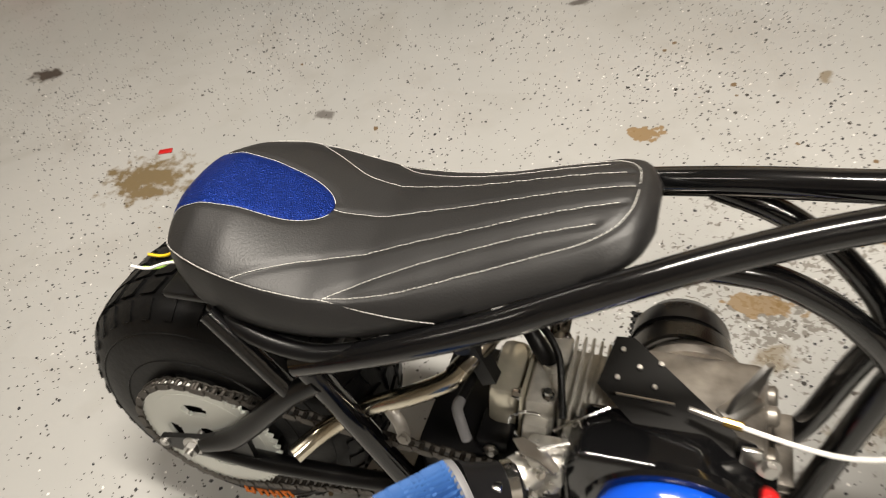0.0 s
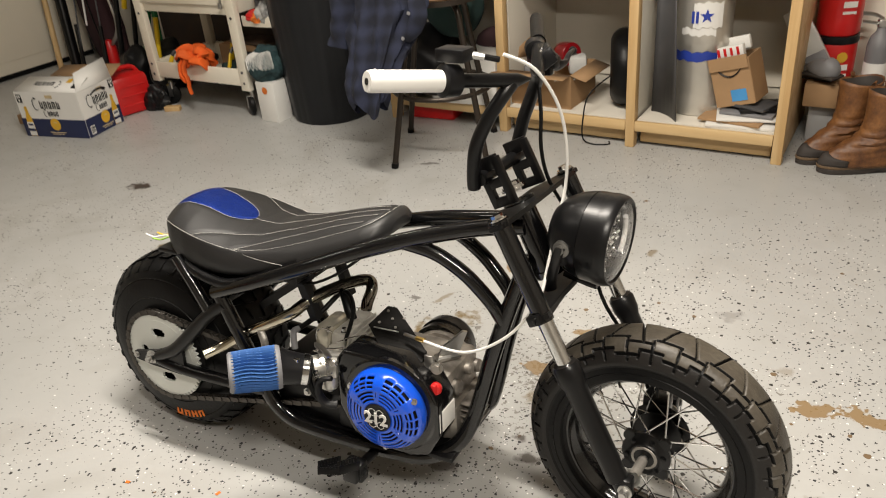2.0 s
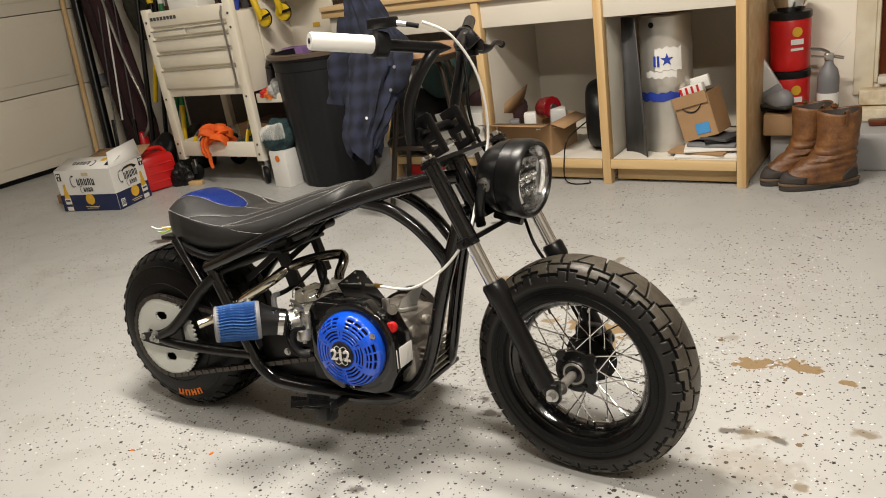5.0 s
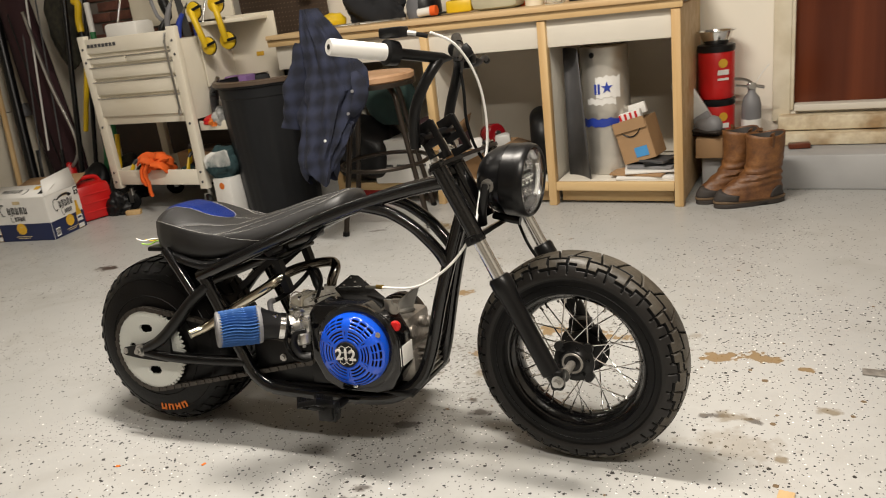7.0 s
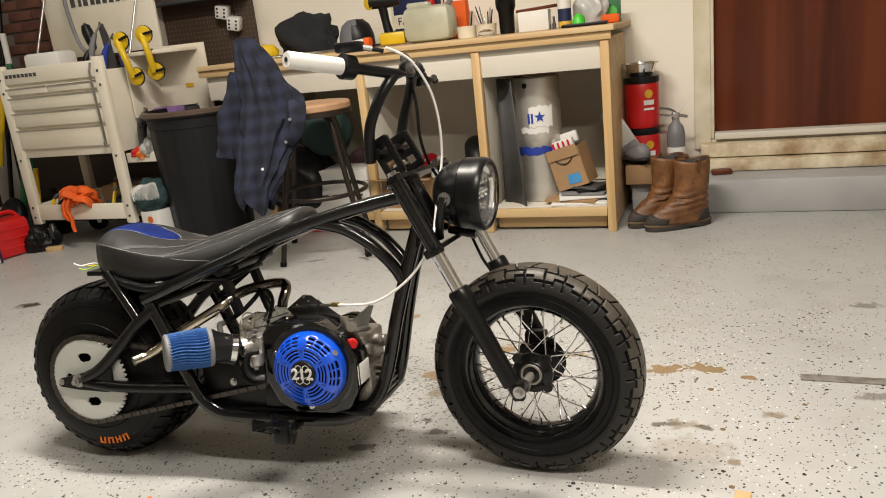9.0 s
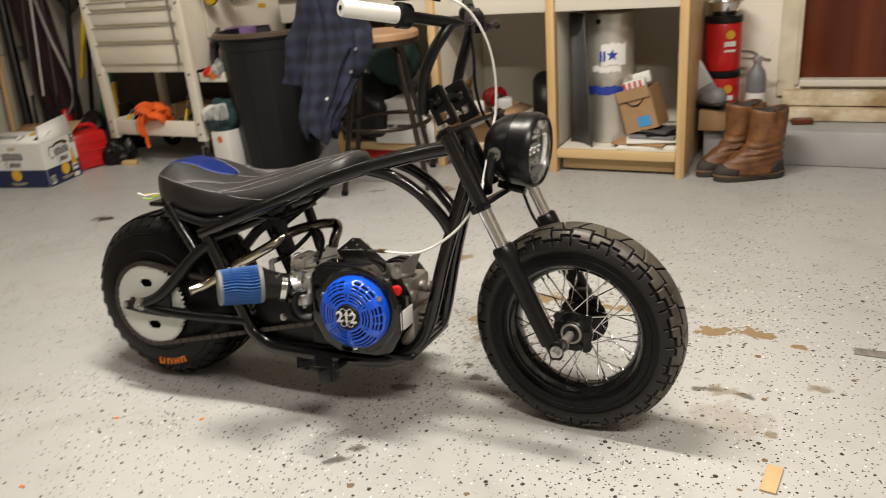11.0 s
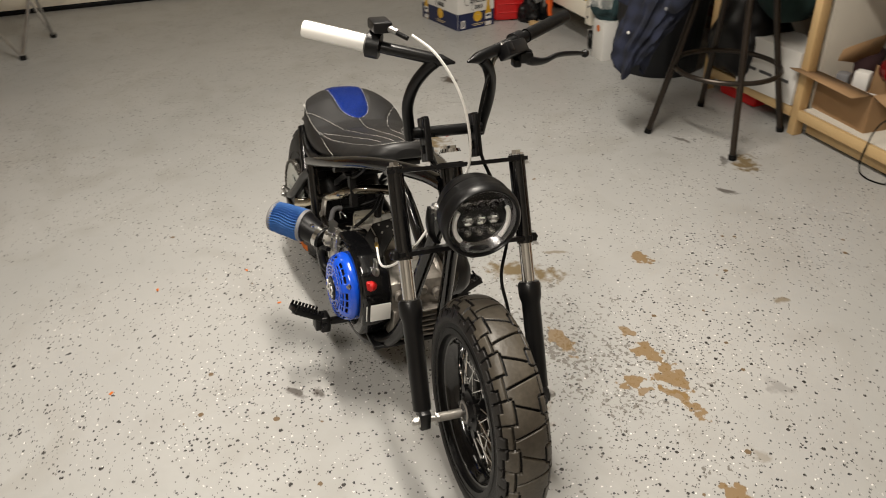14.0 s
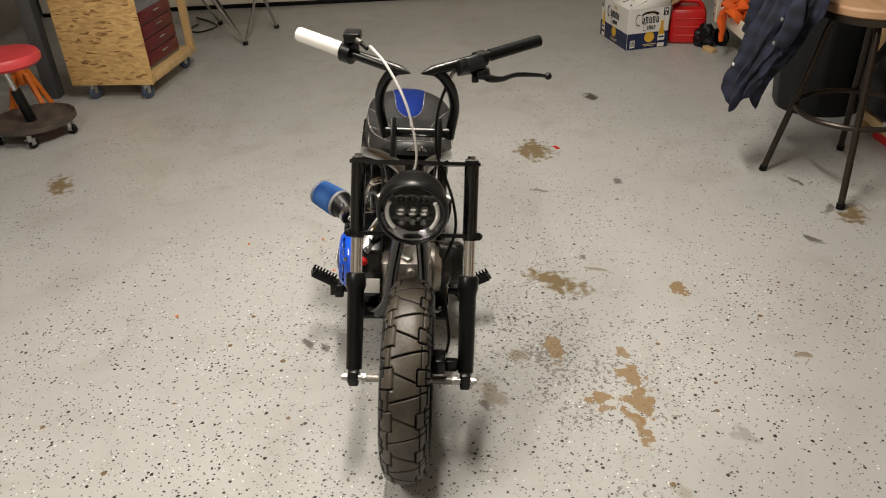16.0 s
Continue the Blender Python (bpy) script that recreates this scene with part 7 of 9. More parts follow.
box(bm, (0, 0, 0.03), (0.3, 0.22, 0.05), 0.003)
part("sheet", bm, CARD, t)

# petrol can
can = empty("petrol_can", pose(-2.11, 1.705, 0, 0, 0, 72), "red plastic petrol can standing on the floor", "petrol can")
bm = B()
box(bm, (0, 0, 0.105), (0.215, 0.165, 0.21), 0.03)
for v in bm.verts:
    if v.co.z > 0.12:
        v.co.x *= 1 - 0.9 * (v.co.z - 0.12)
    v.co.y *= 1 + 0.03 * math.cos(v.co.x * 20)
part("body", bm, RED, can)
bm = B()
tube(bm, [(-0.085, 0, 0.200), (-0.06, 0, 0.232), (0.0, 0, 0.238), (0.055, 0, 0.232), (0.08, 0, 0.200)], 0.014, 12, 4, flat=0.8)
part("handle", bm, RED, can, "moulded red carrying handle")
for z in (0.055, 0.105, 0.155):
    bm = B()
    tube(bm, [(-0.075, -0.083, z), (0.075, -0.083, z)], 0.005, 8, 1, flat=0.6)
    part("moulded_rib", bm, RED, can)
bm = B()
lathe(bm, [(0, 0), (0.024, 0), (0.026, 0.004), (0.025, 0.024), (0, 0.027)], (-0.072, 0.035, 0.205), (-0.3, 0, 1), 20)
part("cap", bm, RED, can, "red screw cap")

# rubbish bin
binn = thing("trash_can", -1.085, 1.88, 0, 0, "large dark grey plastic trash can on the floor", "trash can")
bm = B()
lathe(bm, [(0, 0.01), (0.19, 0.0), (0.195, 0.02), (0.225, 0.50), (0.232, 0.61), (0.236, 0.612), (0.24, 0.66), (0.252, 0.665), (0.254, 0.69), (0.245, 0.695), (0.236, 0.69), (0.225, 0.60), (0.185, 0.03), (0, 0.03)], (0, 0, 0), (0, 0, 1), 96, wave=lambda a, h: 1 + (0.028 if 0.015 < h < 0.56 and math.sin(12 * a) > 0.2 else 0))
part("body", bm, BIN, binn)
for s in (0.4, 3.5):
    bm = B()
    m = Matrix.Rotation(s, 4, "Z")
    tube(bm, [m @ Vector((0.245, -0.06, 0.63)), m @ Vector((0.275, -0.05, 0.635)), m @ Vector((0.275, 0.05, 0.635)), m @ Vector((0.245, 0.06, 0.63))], 0.010, 10, 3)
    part("handle", bm, BIN, binn)
bm = B()
lathe(bm, [(0.238, 0.697), (0.262, 0.695), (0.262, 0.676), (0.256, 0.676), (0.255, 0.692), (0.238, 0.700)], (0, 0, 0), (0, 0, 1), 48, closed=True)
part("bag_rim", bm, material("brown_bag_film", (0.10, 0.07, 0.05), 0.35), binn, "folded brown bag over the rim")

# bar stool with a shirt on it
stool = thing("bar_stool", -0.27, 1.64, 0, 0, "dark metal bar stool with a round wooden seat", "stool")
FEET = [(-0.105, -0.26), (0.247, -0.102), (0.096, 0.25), (-0.27, 0.12)]
bm = B()
lathe(bm, [(0, 0.655), (0.178, 0.655), (0.185, 0.662), (0.185, 0.682), (0.178, 0.690), (0, 0.692)], (0, 0, 0), (0, 0, 1), 48)
part("seat", bm, SEATWOOD, stool, "worn plywood seat")
bm = B()
lathe(bm, [(0.168, 0.635), (0.187, 0.635), (0.187, 0.655), (0.168, 0.655)], (0, 0, 0), (0, 0, 1), 48, closed=True)
part("seat_rim", bm, BRONZE, stool)
for x, y in FEET:
    bm = B()
    tube(bm, [(x, y, 0.0), (x * 0.62, y * 0.62, 0.45), (x * 0.5, y * 0.5, 0.60), (x * 0.3, y * 0.3, 0.638)], 0.0125, 12, 4)
    leg = part("leg", bm, BRONZE, stool)
    bm = B()
    cyl(bm, (x, y, 0.0), (x * 0.985, y * 0.985, 0.02), 0.0155, n=12)
    part("rubber_foot", bm, RUBBER, leg)
for h, r in ((0.285, 0.205),):
    bm = B()
    pts = [Vector((r * math.cos(a), r * math.sin(a), h)) for a in np.linspace(0, 2 * math.pi, 33)]
    tube(bm, pts, 0.010, 10, 1)
    part("foot_ring", bm, BRONZE, stool)

shirt = thing("shirt", 0, 0, 0, 0, "navy checked flannel shirt draped over the bar stool", "shirt")
Z = [1.0, 0.92, 0.85, 0.73, 0.66, 0.585, 0.51, 0.415, 0.34, 0.30]
CX = [-0.395, -0.365, -0.335, -0.305, -0.300, -0.315, -0.320, -0.345, -0.352, -0.340]
CY = [1.40, 1.39, 1.38, 1.37, 1.35, 1.32, 1.29, 1.255, 1.235, 1.23]
WX = [0.030, 0.072, 0.095, 0.130, 0.142, 0.134, 0.112, 0.096, 0.086, 0.05]
bm = B()
rings = []
zz = np.linspace(1.0, 0.315, 44)
for z in zz:
    cx, cy, w = (float(np.interp(-z, [-q for q in Z], v)) for v in (CX, CY, WX))
    ring = []
    for i in range(64):
        a = 2 * math.pi * i / 64
        f = 1 + 0.26 * (abs(math.sin(3.5 * a + 4 * z)) - 0.6) * min(1, (1.04 - z) * 3) + 0.10 * math.sin(13 * a - 14 * z) * math.sin(9 * z) + 0.22 * noise.noise(Vector((3 * math.cos(a), 3 * math.sin(a), 11 * z))) + 0.12 * noise.noise(Vector((7 * math.cos(a), 7 * math.sin(a), 19 * z)))
        hem = 0.035 * math.sin(3 * a + 1.2) * max(0, (0.55 - z) / 0.28)
        ring.append(bm.verts.new((cx + w * f * math.cos(a), cy + (0.035 + 0.30 * w) * f * math.sin(a), z + hem)))
    rings.append(ring)
for a, b in zip(rings, rings[1:]):
    for i in range(64):
        bm.faces.new((a[i], a[(i + 1) % 64], b[(i + 1) % 64], b[i]))
bm.faces.new(rings[0])


def plaid():
    m = material("navy_plaid_flannel", (0.030, 0.040, 0.080), 0.95, scale=30, bump=0.3, bump_scale=420)
    nt = m.node_tree
    n, l = nt.nodes, nt.links
    tc = n.new("ShaderNodeTexCoord")
    out = None
    for d in ("X", "Z"):
        wv = n.new("ShaderNodeTexWave")
        wv.bands_direction = d
        wv.inputs["Scale"].default_value = 5.0
        wv.inputs["Distortion"].default_value = 2.6
        wv.inputs["Detail"].default_value = 1
        l.new(tc.outputs["Object"], wv.inputs["Vector"])
        if out is None:
            out = wv.outputs["Fac"]
        else:
            ad = n.new("ShaderNodeMath")
            ad.operation = "ADD"
            l.new(out, ad.inputs[0])
            l.new(wv.outputs["Fac"], ad.inputs[1])
            out = ad.outputs[0]
    rp = n.new("ShaderNodeValToRGB")
    rp.color_ramp.elements[0].position, rp.color_ramp.elements[1].position = 0.2, 0.85
    rp.color_ramp.elements[0].color, rp.color_ramp.elements[1].color = (0.0050, 0.0066, 0.0150, 1), (0.016, 0.0205, 0.044, 1)
    hf = n.new("ShaderNodeMath")
    hf.operation = "MULTIPLY"
    hf.inputs[1].default_value = 0.5
    l.new(out, hf.inputs[0])
    l.new(hf.outputs[0], rp.inputs["Fac"])
    l.new(rp.outputs[0], n["Principled BSDF"].inputs["Base Color"])
    return m


PLAID = plaid()
part("cloth", bm, PLAID, shirt)
bm = B()
tube(bm, [(-0.415, 1.37, 0.86), (-0.438, 1.35, 0.76), (-0.468, 1.33, 0.65), (-0.490, 1.32, 0.56), (-0.500, 1.318, 0.515)], [0.035, 0.058, 0.064, 0.066, 0.060], 28, 8, flat=0.55)
for v in bm.verts:
    v.co += Vector((1, 0.6, 0)) * (0.012 * noise.noise(v.co * 22) + 0.007 * math.sin(60 * v.co.x + 14 * v.co.z))
part("sleeve", bm, PLAID, shirt)
bm = B()
for x, y, z in ((-0.245, 1.175, 0.487),):
    lathe(bm, [(0, 0), (0.006, 0.0), (0.006, 0.003), (0, 0.004)], (x, y - 0.02, z), (0.2, -1, 0), 12)
part("button", bm, PAPER, shirt)
bm = B()
tube(bm, [(-0.165, 1.32, 0.735), (-0.140, 1.30, 0.70), (-0.130, 1.29, 0.65), (-0.150, 1.285, 0.60), (-0.185, 1.285, 0.56)], [0.012, 0.030, 0.034, 0.028, 0.012], 14, 6, flat=0.4)
part("collar", bm, PLAID, shirt)
for x, y, z in ((-0.150, 1.262, 0.665), (-0.185, 1.262, 0.575)):
    bm = B()
    lathe(bm, [(0, 0), (0.0065, 0.0), (0.0065, 0.003), (0, 0.004)], (x, y, z), (0.2, -1, 0), 12)
    part("button", bm, GREYPLASTIC, shirt)
# bags behind the stool
for nm, x, y, z, r, mt, lb in (("green_jacket", -0.42, 2.02, 0.40, 0.13, DARKGREEN, "dark green jacket bundled under the bench"),
                               ("black_bag", -0.56, 1.98, 0.12, 0.17, PLASTIC, "black bag under the bench"),
                               ("backpack", -0.25, 2.2, 0.114, 0.15, material("dark_wine_cloth", (0.04, 0.015, 0.018), 0.8), "dark wine-coloured bag on the bench shelf")):
    t = thing(nm, x, y, z, 0, lb, "bag")
    bm = B()
    bmesh.ops.create_icosphere(bm, subdivisions=4, radius=r)
    for v in bm.verts:
        v.co *= 1 + 0.25 * noise.noise(v.co * 9 + Vector((x, y, z)))
        v.co.z = max(v.co.z * 1.1 + r * 0.9, 0)
    part("cloth", bm, mt, t)
t = thing("white_carton", -0.33, 1.99, 0.114, 5, "white printed carton on the bench's bottom shelf", "box")
bm = B()
box(bm, (0, 0, 0.11), (0.32, 0.2, 0.22), 0.004)
part("carton", bm, PAPER, t)
bm = B()
for i in range(3):
    box(bm, (-0.09 + 0.09 * i, -0.102, 0.09), (0.07, 0.002, 0.012), 0)
part("print", bm, GREY_PANEL, t, "grey lettering bars")
t = thing("red_box", -0.54, 2.01, 0, 4, "low red steel box on the floor under the bench", "box")
bm = B()
box(bm, (0, 0, 0.036), (0.23, 0.13, 0.072), 0.014)
part("body", bm, RED, t)

# middle bay: open carton and a small tyre
t = thing("cardboard_box", 0.02, 2.10, 0.113, -3, "open brown cardboard box of odds and ends on the shelf", "box")
W2, D2, H2 = 0.30, 0.26, 0.15
bm = B()
for c, s in (((0, -D2 / 2, H2 / 2), (W2, 0.004, H2)), ((0, D2 / 2, H2 / 2), (W2, 0.004, H2)), ((-W2 / 2, 0, H2 / 2), (0.004, D2 - 0.004, H2)), ((W2 / 2, 0, H2 / 2), (0.004, D2 - 0.004, H2)), ((0, 0, 0.004), (W2 - 0.01, D2 - 0.01, 0.004))):
    box(bm, c, s, 0)
part("carton_body", bm, CARD, t)
for pts in (((-W2 / 2, -D2 / 2, H2), (W2 / 2, -D2 / 2, H2), (W2 / 2 + 0.02, -D2 / 2 - 0.12, H2 + 0.015), (-W2 / 2 - 0.02, -D2 / 2 - 0.12, H2 + 0.02)),
            ((-W2 / 2, -D2 / 2, H2), (-W2 / 2, D2 / 2, H2), (-W2 / 2 + 0.03, D2 / 2 + 0.03, H2 + 0.13), (-W2 / 2 + 0.0, -D2 / 2 + 0.03, H2 + 0.06)),
            ((W2 / 2, -D2 / 2, H2), (W2 / 2, D2 / 2, H2), (W2 / 2 + 0.07, D2 / 2, H2 - 0.02), (W2 / 2 + 0.07, -D2 / 2, H2 - 0.02))):
    bm = B()
    bm.faces.new([bm.verts.new(p) for p in pts])
    ob = part("flap", bm, CARD, t)
    ob.modifiers.new("thickness", "SOLIDIFY").thickness = 0.003
t = thing("red_lamp_reflector", 0.06, 2.16, 0.22, 0, "red round lamp lying in the cardboard box", "lamp")
bm = B()
lathe(bm, [(0, -0.05), (0.035, -0.05), (0.050, -0.03), (0.054, 0.0), (0.052, 0.045), (0.048, 0.05), (0.026, 0.052), (0, 0.052)], (0, 0, 0.075), (0.85, -0.5, 0.15), 28)
part("shell", bm, WINE, t)
bm = B()
lathe(bm, [(0, 0.0), (0.018, 0.0), (0.016, 0.008), (0, 0.010)], tuple(Vector((0, 0, 0.075)) + Vector((0.85, -0.5, 0.15)).normalized() * 0.052), (0.85, -0.5, 0.15), 20)
part("hub", bm, STEEL, t, "bright steel hub")
for x, y, z, s, mt in ((0.02, 2.05, 0.22, (0.06, 0.05, 0.08), PAPER), (0.12, 2.0, 0.235, (0.09, 0.06, 0.006), PAPER), (-0.06, 2.04, 0.21, (0.05, 0.05, 0.06), GREYPLASTIC), (0.12, 2.15, 0.22, (0.08, 0.08, 0.08), CLEARBAG)):
    t = thing("packaged_part", x, y, z, 25, "small packaged part in the cardboard box", "part", "packaged parts")
    bm = B()
    box(bm, (0, 0, s[2] / 2), s, min(s) * 0.2)
    part("body", bm, mt, t)
t = thing("spare_tyre", 0.345, 2.12, 0.113, 0, "small knobbly rubber tyre standing on the bench shelf", "tyre")
bm = B()
prof = [(0.075, -0.045)] + [(0.105 + 0.055 * math.cos(a), 0.06 * math.sin(a)) for a in np.linspace(-1.9, 1.9, 19)] + [(0.075, 0.045)]
lathe(bm, prof, (0, 0, 0.158), (1, 0.35, 0), 48, closed=True, wave=lambda a, h: 1 + (0.012 if math.sin(30 * a) > 0 else 0))
part("tyre", bm, RUBBER, t)
t = thing("charger_cable", 0.30, 1.93, 0, 0, "black power cord hanging from the shelf to the floor", "cable")
bm = B()
tube(bm, [(0.02, 0.10, 0.26), (-0.04, 0.0, 0.20), (-0.055, -0.03, 0.10), (-0.05, -0.04, 0.02), (0.0, -0.05, 0.004), (0.06, -0.03, 0.004), (0.05, 0.0, 0.004)], 0.003, 8, 6)
part("cord", bm, RUBBER, t)

# right bay: keg, sheet, parcel, papers
keg = thing("beer_keg", 0.655, 2.14, 0.113, 0, "slim stainless steel keg with worn paper labels", "keg")
bm = B()
lathe(bm, [(0, 0.02), (0.095, 0.02), (0.104, 0.0), (0.109, 0.004), (0.109, 0.07), (0.106, 0.08), (0.109, 0.10), (0.110, 0.28), (0.113, 0.29), (0.110, 0.30), (0.110, 0.46), (0.106, 0.48), (0.109, 0.50), (0.109, 0.575), (0.103, 0.582), (0.099, 0.578), (0.099, 0.51), (0, 0.52)], (0, 0, 0), (0, 0, 1), 48)
part("body", bm, KEGSTEEL, keg)


def keg_label(z0, z1, a0, a1, mt, lb, off=0.0):
    bm = B()
    rows = []
    for z in np.linspace(z0, z1, 8):
        rows.append([bm.verts.new(((0.1115 + off) * math.cos(a), (0.1115 + off) * math.sin(a), z + 0.003 * math.sin(a * 9) + 0.004 * math.sin(a * 23 + z * 40))) for a in np.linspace(radians(a0), radians(a1), 14)])
    for a, b in zip(rows, rows[1:]):
        for i in range(13):
            bm.faces.new((a[i], a[i + 1], b[i + 1], b[i]))
    return part("paper_label", bm, mt, keg, lb)


keg_label(0.355, 0.45, -98, -40, PAPER, "white torn paper label")
keg_label(0.325, 0.352, -122, -52, PAPER, "white torn paper strip")
keg_label(0.225, 0.262, -150, -30, BLUEPRINT, "blue printed band", 0.0015)
bm = B()
star = []
for i in range(10):
    a, r = radians(90 + 36 * i), (0.028 if i % 2 == 0 else 0.011)
    star.append((r * math.cos(a), r * math.sin(a)))
cx = radians(-72)
vs = []
for u, v in star:
    a = cx + u / 0.114
    vs.append(bm.verts.new((0.1142 * math.cos(a), 0.1142 * math.sin(a), 0.40 + v)))
c = bm.verts.new((0.1142 * math.cos(cx), 0.1142 * math.sin(cx), 0.40))
for i in range(10):
    bm.faces.new((vs[i], vs[(i + 1) % 10], c))
part("star_print", bm, BLUEPRINT, keg, "blue star print")
bm = B()
for u in (-0.052, -0.036):
    a = cx + u / 0.114
    p = Vector((0.1142 * math.cos(a), 0.1142 * math.sin(a), 0.395))
    box(bm, (0, 0, 0), (0.010, 0.001, 0.045), 0, Matrix.Translation(p) @ pose(0, 0, 0, 0, 0, math.degrees(a) + 90))
part("letter_print", bm, BLUEPRINT, keg, "blue lettering bars")
bm = B()
lathe(bm, [(0, 0), (0.012, 0.0), (0.012, 0.003), (0, 0.003)], (0.108 * math.cos(radians(-105)), 0.108 * math.sin(radians(-105)), 0.545), (math.cos(radians(-105)), math.sin(radians(-105)), 0), 18)
part("hand_hole", bm, PLASTIC, keg, "dark hand hole")
t = thing("metal_sheet", 0.545, 2.0, 0.113, 0, "bent dark grey metal sheet leaning in the shelf bay", "metal sheet")
bm = B()
rows = []
for z in (0.0, 0.3, 0.585):
    rows.append([bm.verts.new((-0.055 + 0.02 * (0.585 - z) * 0 + u * (0.13 - 0.06 * z), 0.05 - 0.10 * u * u + 0.02 * z, z)) for u in np.linspace(0, 1, 7)])
for a, b in zip(rows, rows[1:]):
    for i in range(6):
        bm.faces.new((a[i], a[i + 1], b[i + 1], b[i]))
ob = part("sheet", bm, GREY_PANEL, t)
ob.modifiers.new("thickness", "SOLIDIFY").thickness = 0.003
t = thing("parcel", 0.842, 2.08, 0.183, -8, "open brown parcel box with a curved arrow print", "box")
bm = B()
m = pose(0, 0, 0, 0, -16, 0)
for c, s in (((0, -0.07, 0.09), (0.15, 0.004, 0.18)), ((0, 0.07, 0.09), (0.15, 0.004, 0.18)), ((-0.075, 0, 0.09), (0.004, 0.136, 0.18)), ((0.075, 0, 0.09), (0.004, 0.136, 0.18)), ((0, 0, 0.002), (0.146, 0.136, 0.004))):
    box(bm, c, s, 0, m)
bmesh.ops.remove_doubles(bm, verts=bm.verts[:], dist=0.003)
part("carton_body", bm, CARD, t)
bm = B()
box(bm, (0, -0.079, 0.168), (0.15, 0.004, 0.05), 0, m @ pose(0, 0, 0, 0, 0, 0))
part("flap", bm, CARD, t)
bm = B()
tube(bm, [m @ Vector((x, -0.0735, 0.115 + 14 * x * x)) for x in np.linspace(-0.045, 0.045, 9)], [0.002] + [0.004] * 7 + [0.002], 6, 1, flat=0.4)
part("arrow_print", bm, PLASTIC, t, "dark curved arrow print")
bm = B()
box(bm, (0.02, -0.0735, 0.04), (0.06, 0.002, 0.045), 0, m)
part("sticker", bm, material("light_blue_print", (0.06, 0.28, 0.6), 0.5), t, "light blue sticker")
bm = B()
box(bm, (-0.02, -0.02, 0.20), (0.14, 0.03, 0.045), 0.004, m)
box(bm, (0.0, 0.03, 0.22), (0.12, 0.02, 0.05), 0.004, m)
part("envelope", bm, PAPER, t, "white printed envelopes sticking out")
bm = B()
for i in range(5):
    box(bm, (-0.07 + 0.025 * i, -0.036, 0.203), (0.010, 0.002, 0.03), 0, m @ pose(0, 0, 0, 0, 0, 0))
part("envelope_print", bm, RED, t, "red and dark print")
for i, (x, y, rz, s, mt) in enumerate(((0.86, 2.02, 5, (0.26, 0.16, 0.012), PAPER), (0.83, 2.04, -8, (0.24, 0.18, 0.010), CARD), (0.87, 2.03, 12, (0.22, 0.15, 0.010), PAPER), (0.88, 2.05, -4, (0.2, 0.14, 0.012), GREYPLASTIC), (0.91, 2.06, 20, (0.16, 0.13, 0.015), PLASTIC), (0.89, 2.05, -20, (0.15, 0.12, 0.012), GREY_PANEL))):
    t = thing("paper_stack", x, y, 0.1135 + 0.0125 * i, rz, "loose papers and bags stacked on the shelf", "papers", "papers on the shelf")
    bm = B()
    box(bm, (0, 0, s[2] / 2), s, 0.002)
    part("sheet", bm, mt, t)

# beside the bench: boots, tubs, extinguisher
def boot_skin(z, q, grow=0.0):
    """A point of the boot's upper at height z and turn q, with its creases round the ankle."""
    Zs = [0.028, 0.045, 0.065, 0.085, 0.105, 0.13, 0.16, 0.20, 0.25, 0.30]
    cx = float(np.interp(z, Zs, [0.060, 0.060, 0.055, 0.044, 0.028, 0.008, -0.002, -0.006, -0.008, -0.006]))
    a = float(np.interp(z, Zs, [0.143, 0.143, 0.137, 0.122, 0.104, 0.084, 0.076, 0.075, 0.077, 0.077])) + grow
    b = float(np.interp(z, Zs, [0.050, 0.052, 0.051, 0.050, 0.051, 0.053, 0.056, 0.060, 0.063, 0.065])) + grow
    crease = 0.0055 * math.exp(-((z - 0.125) / 0.05) ** 2) * math.sin(210 * z + 2.2 * math.sin(q * 2)) + 0.003 * noise.noise(Vector((2.2 * math.cos(q), 2.2 * math.sin(q), 22 * z)))
    return ((a + crease) * math.cos(q) + cx, (b + crease) * math.sin(q), z)


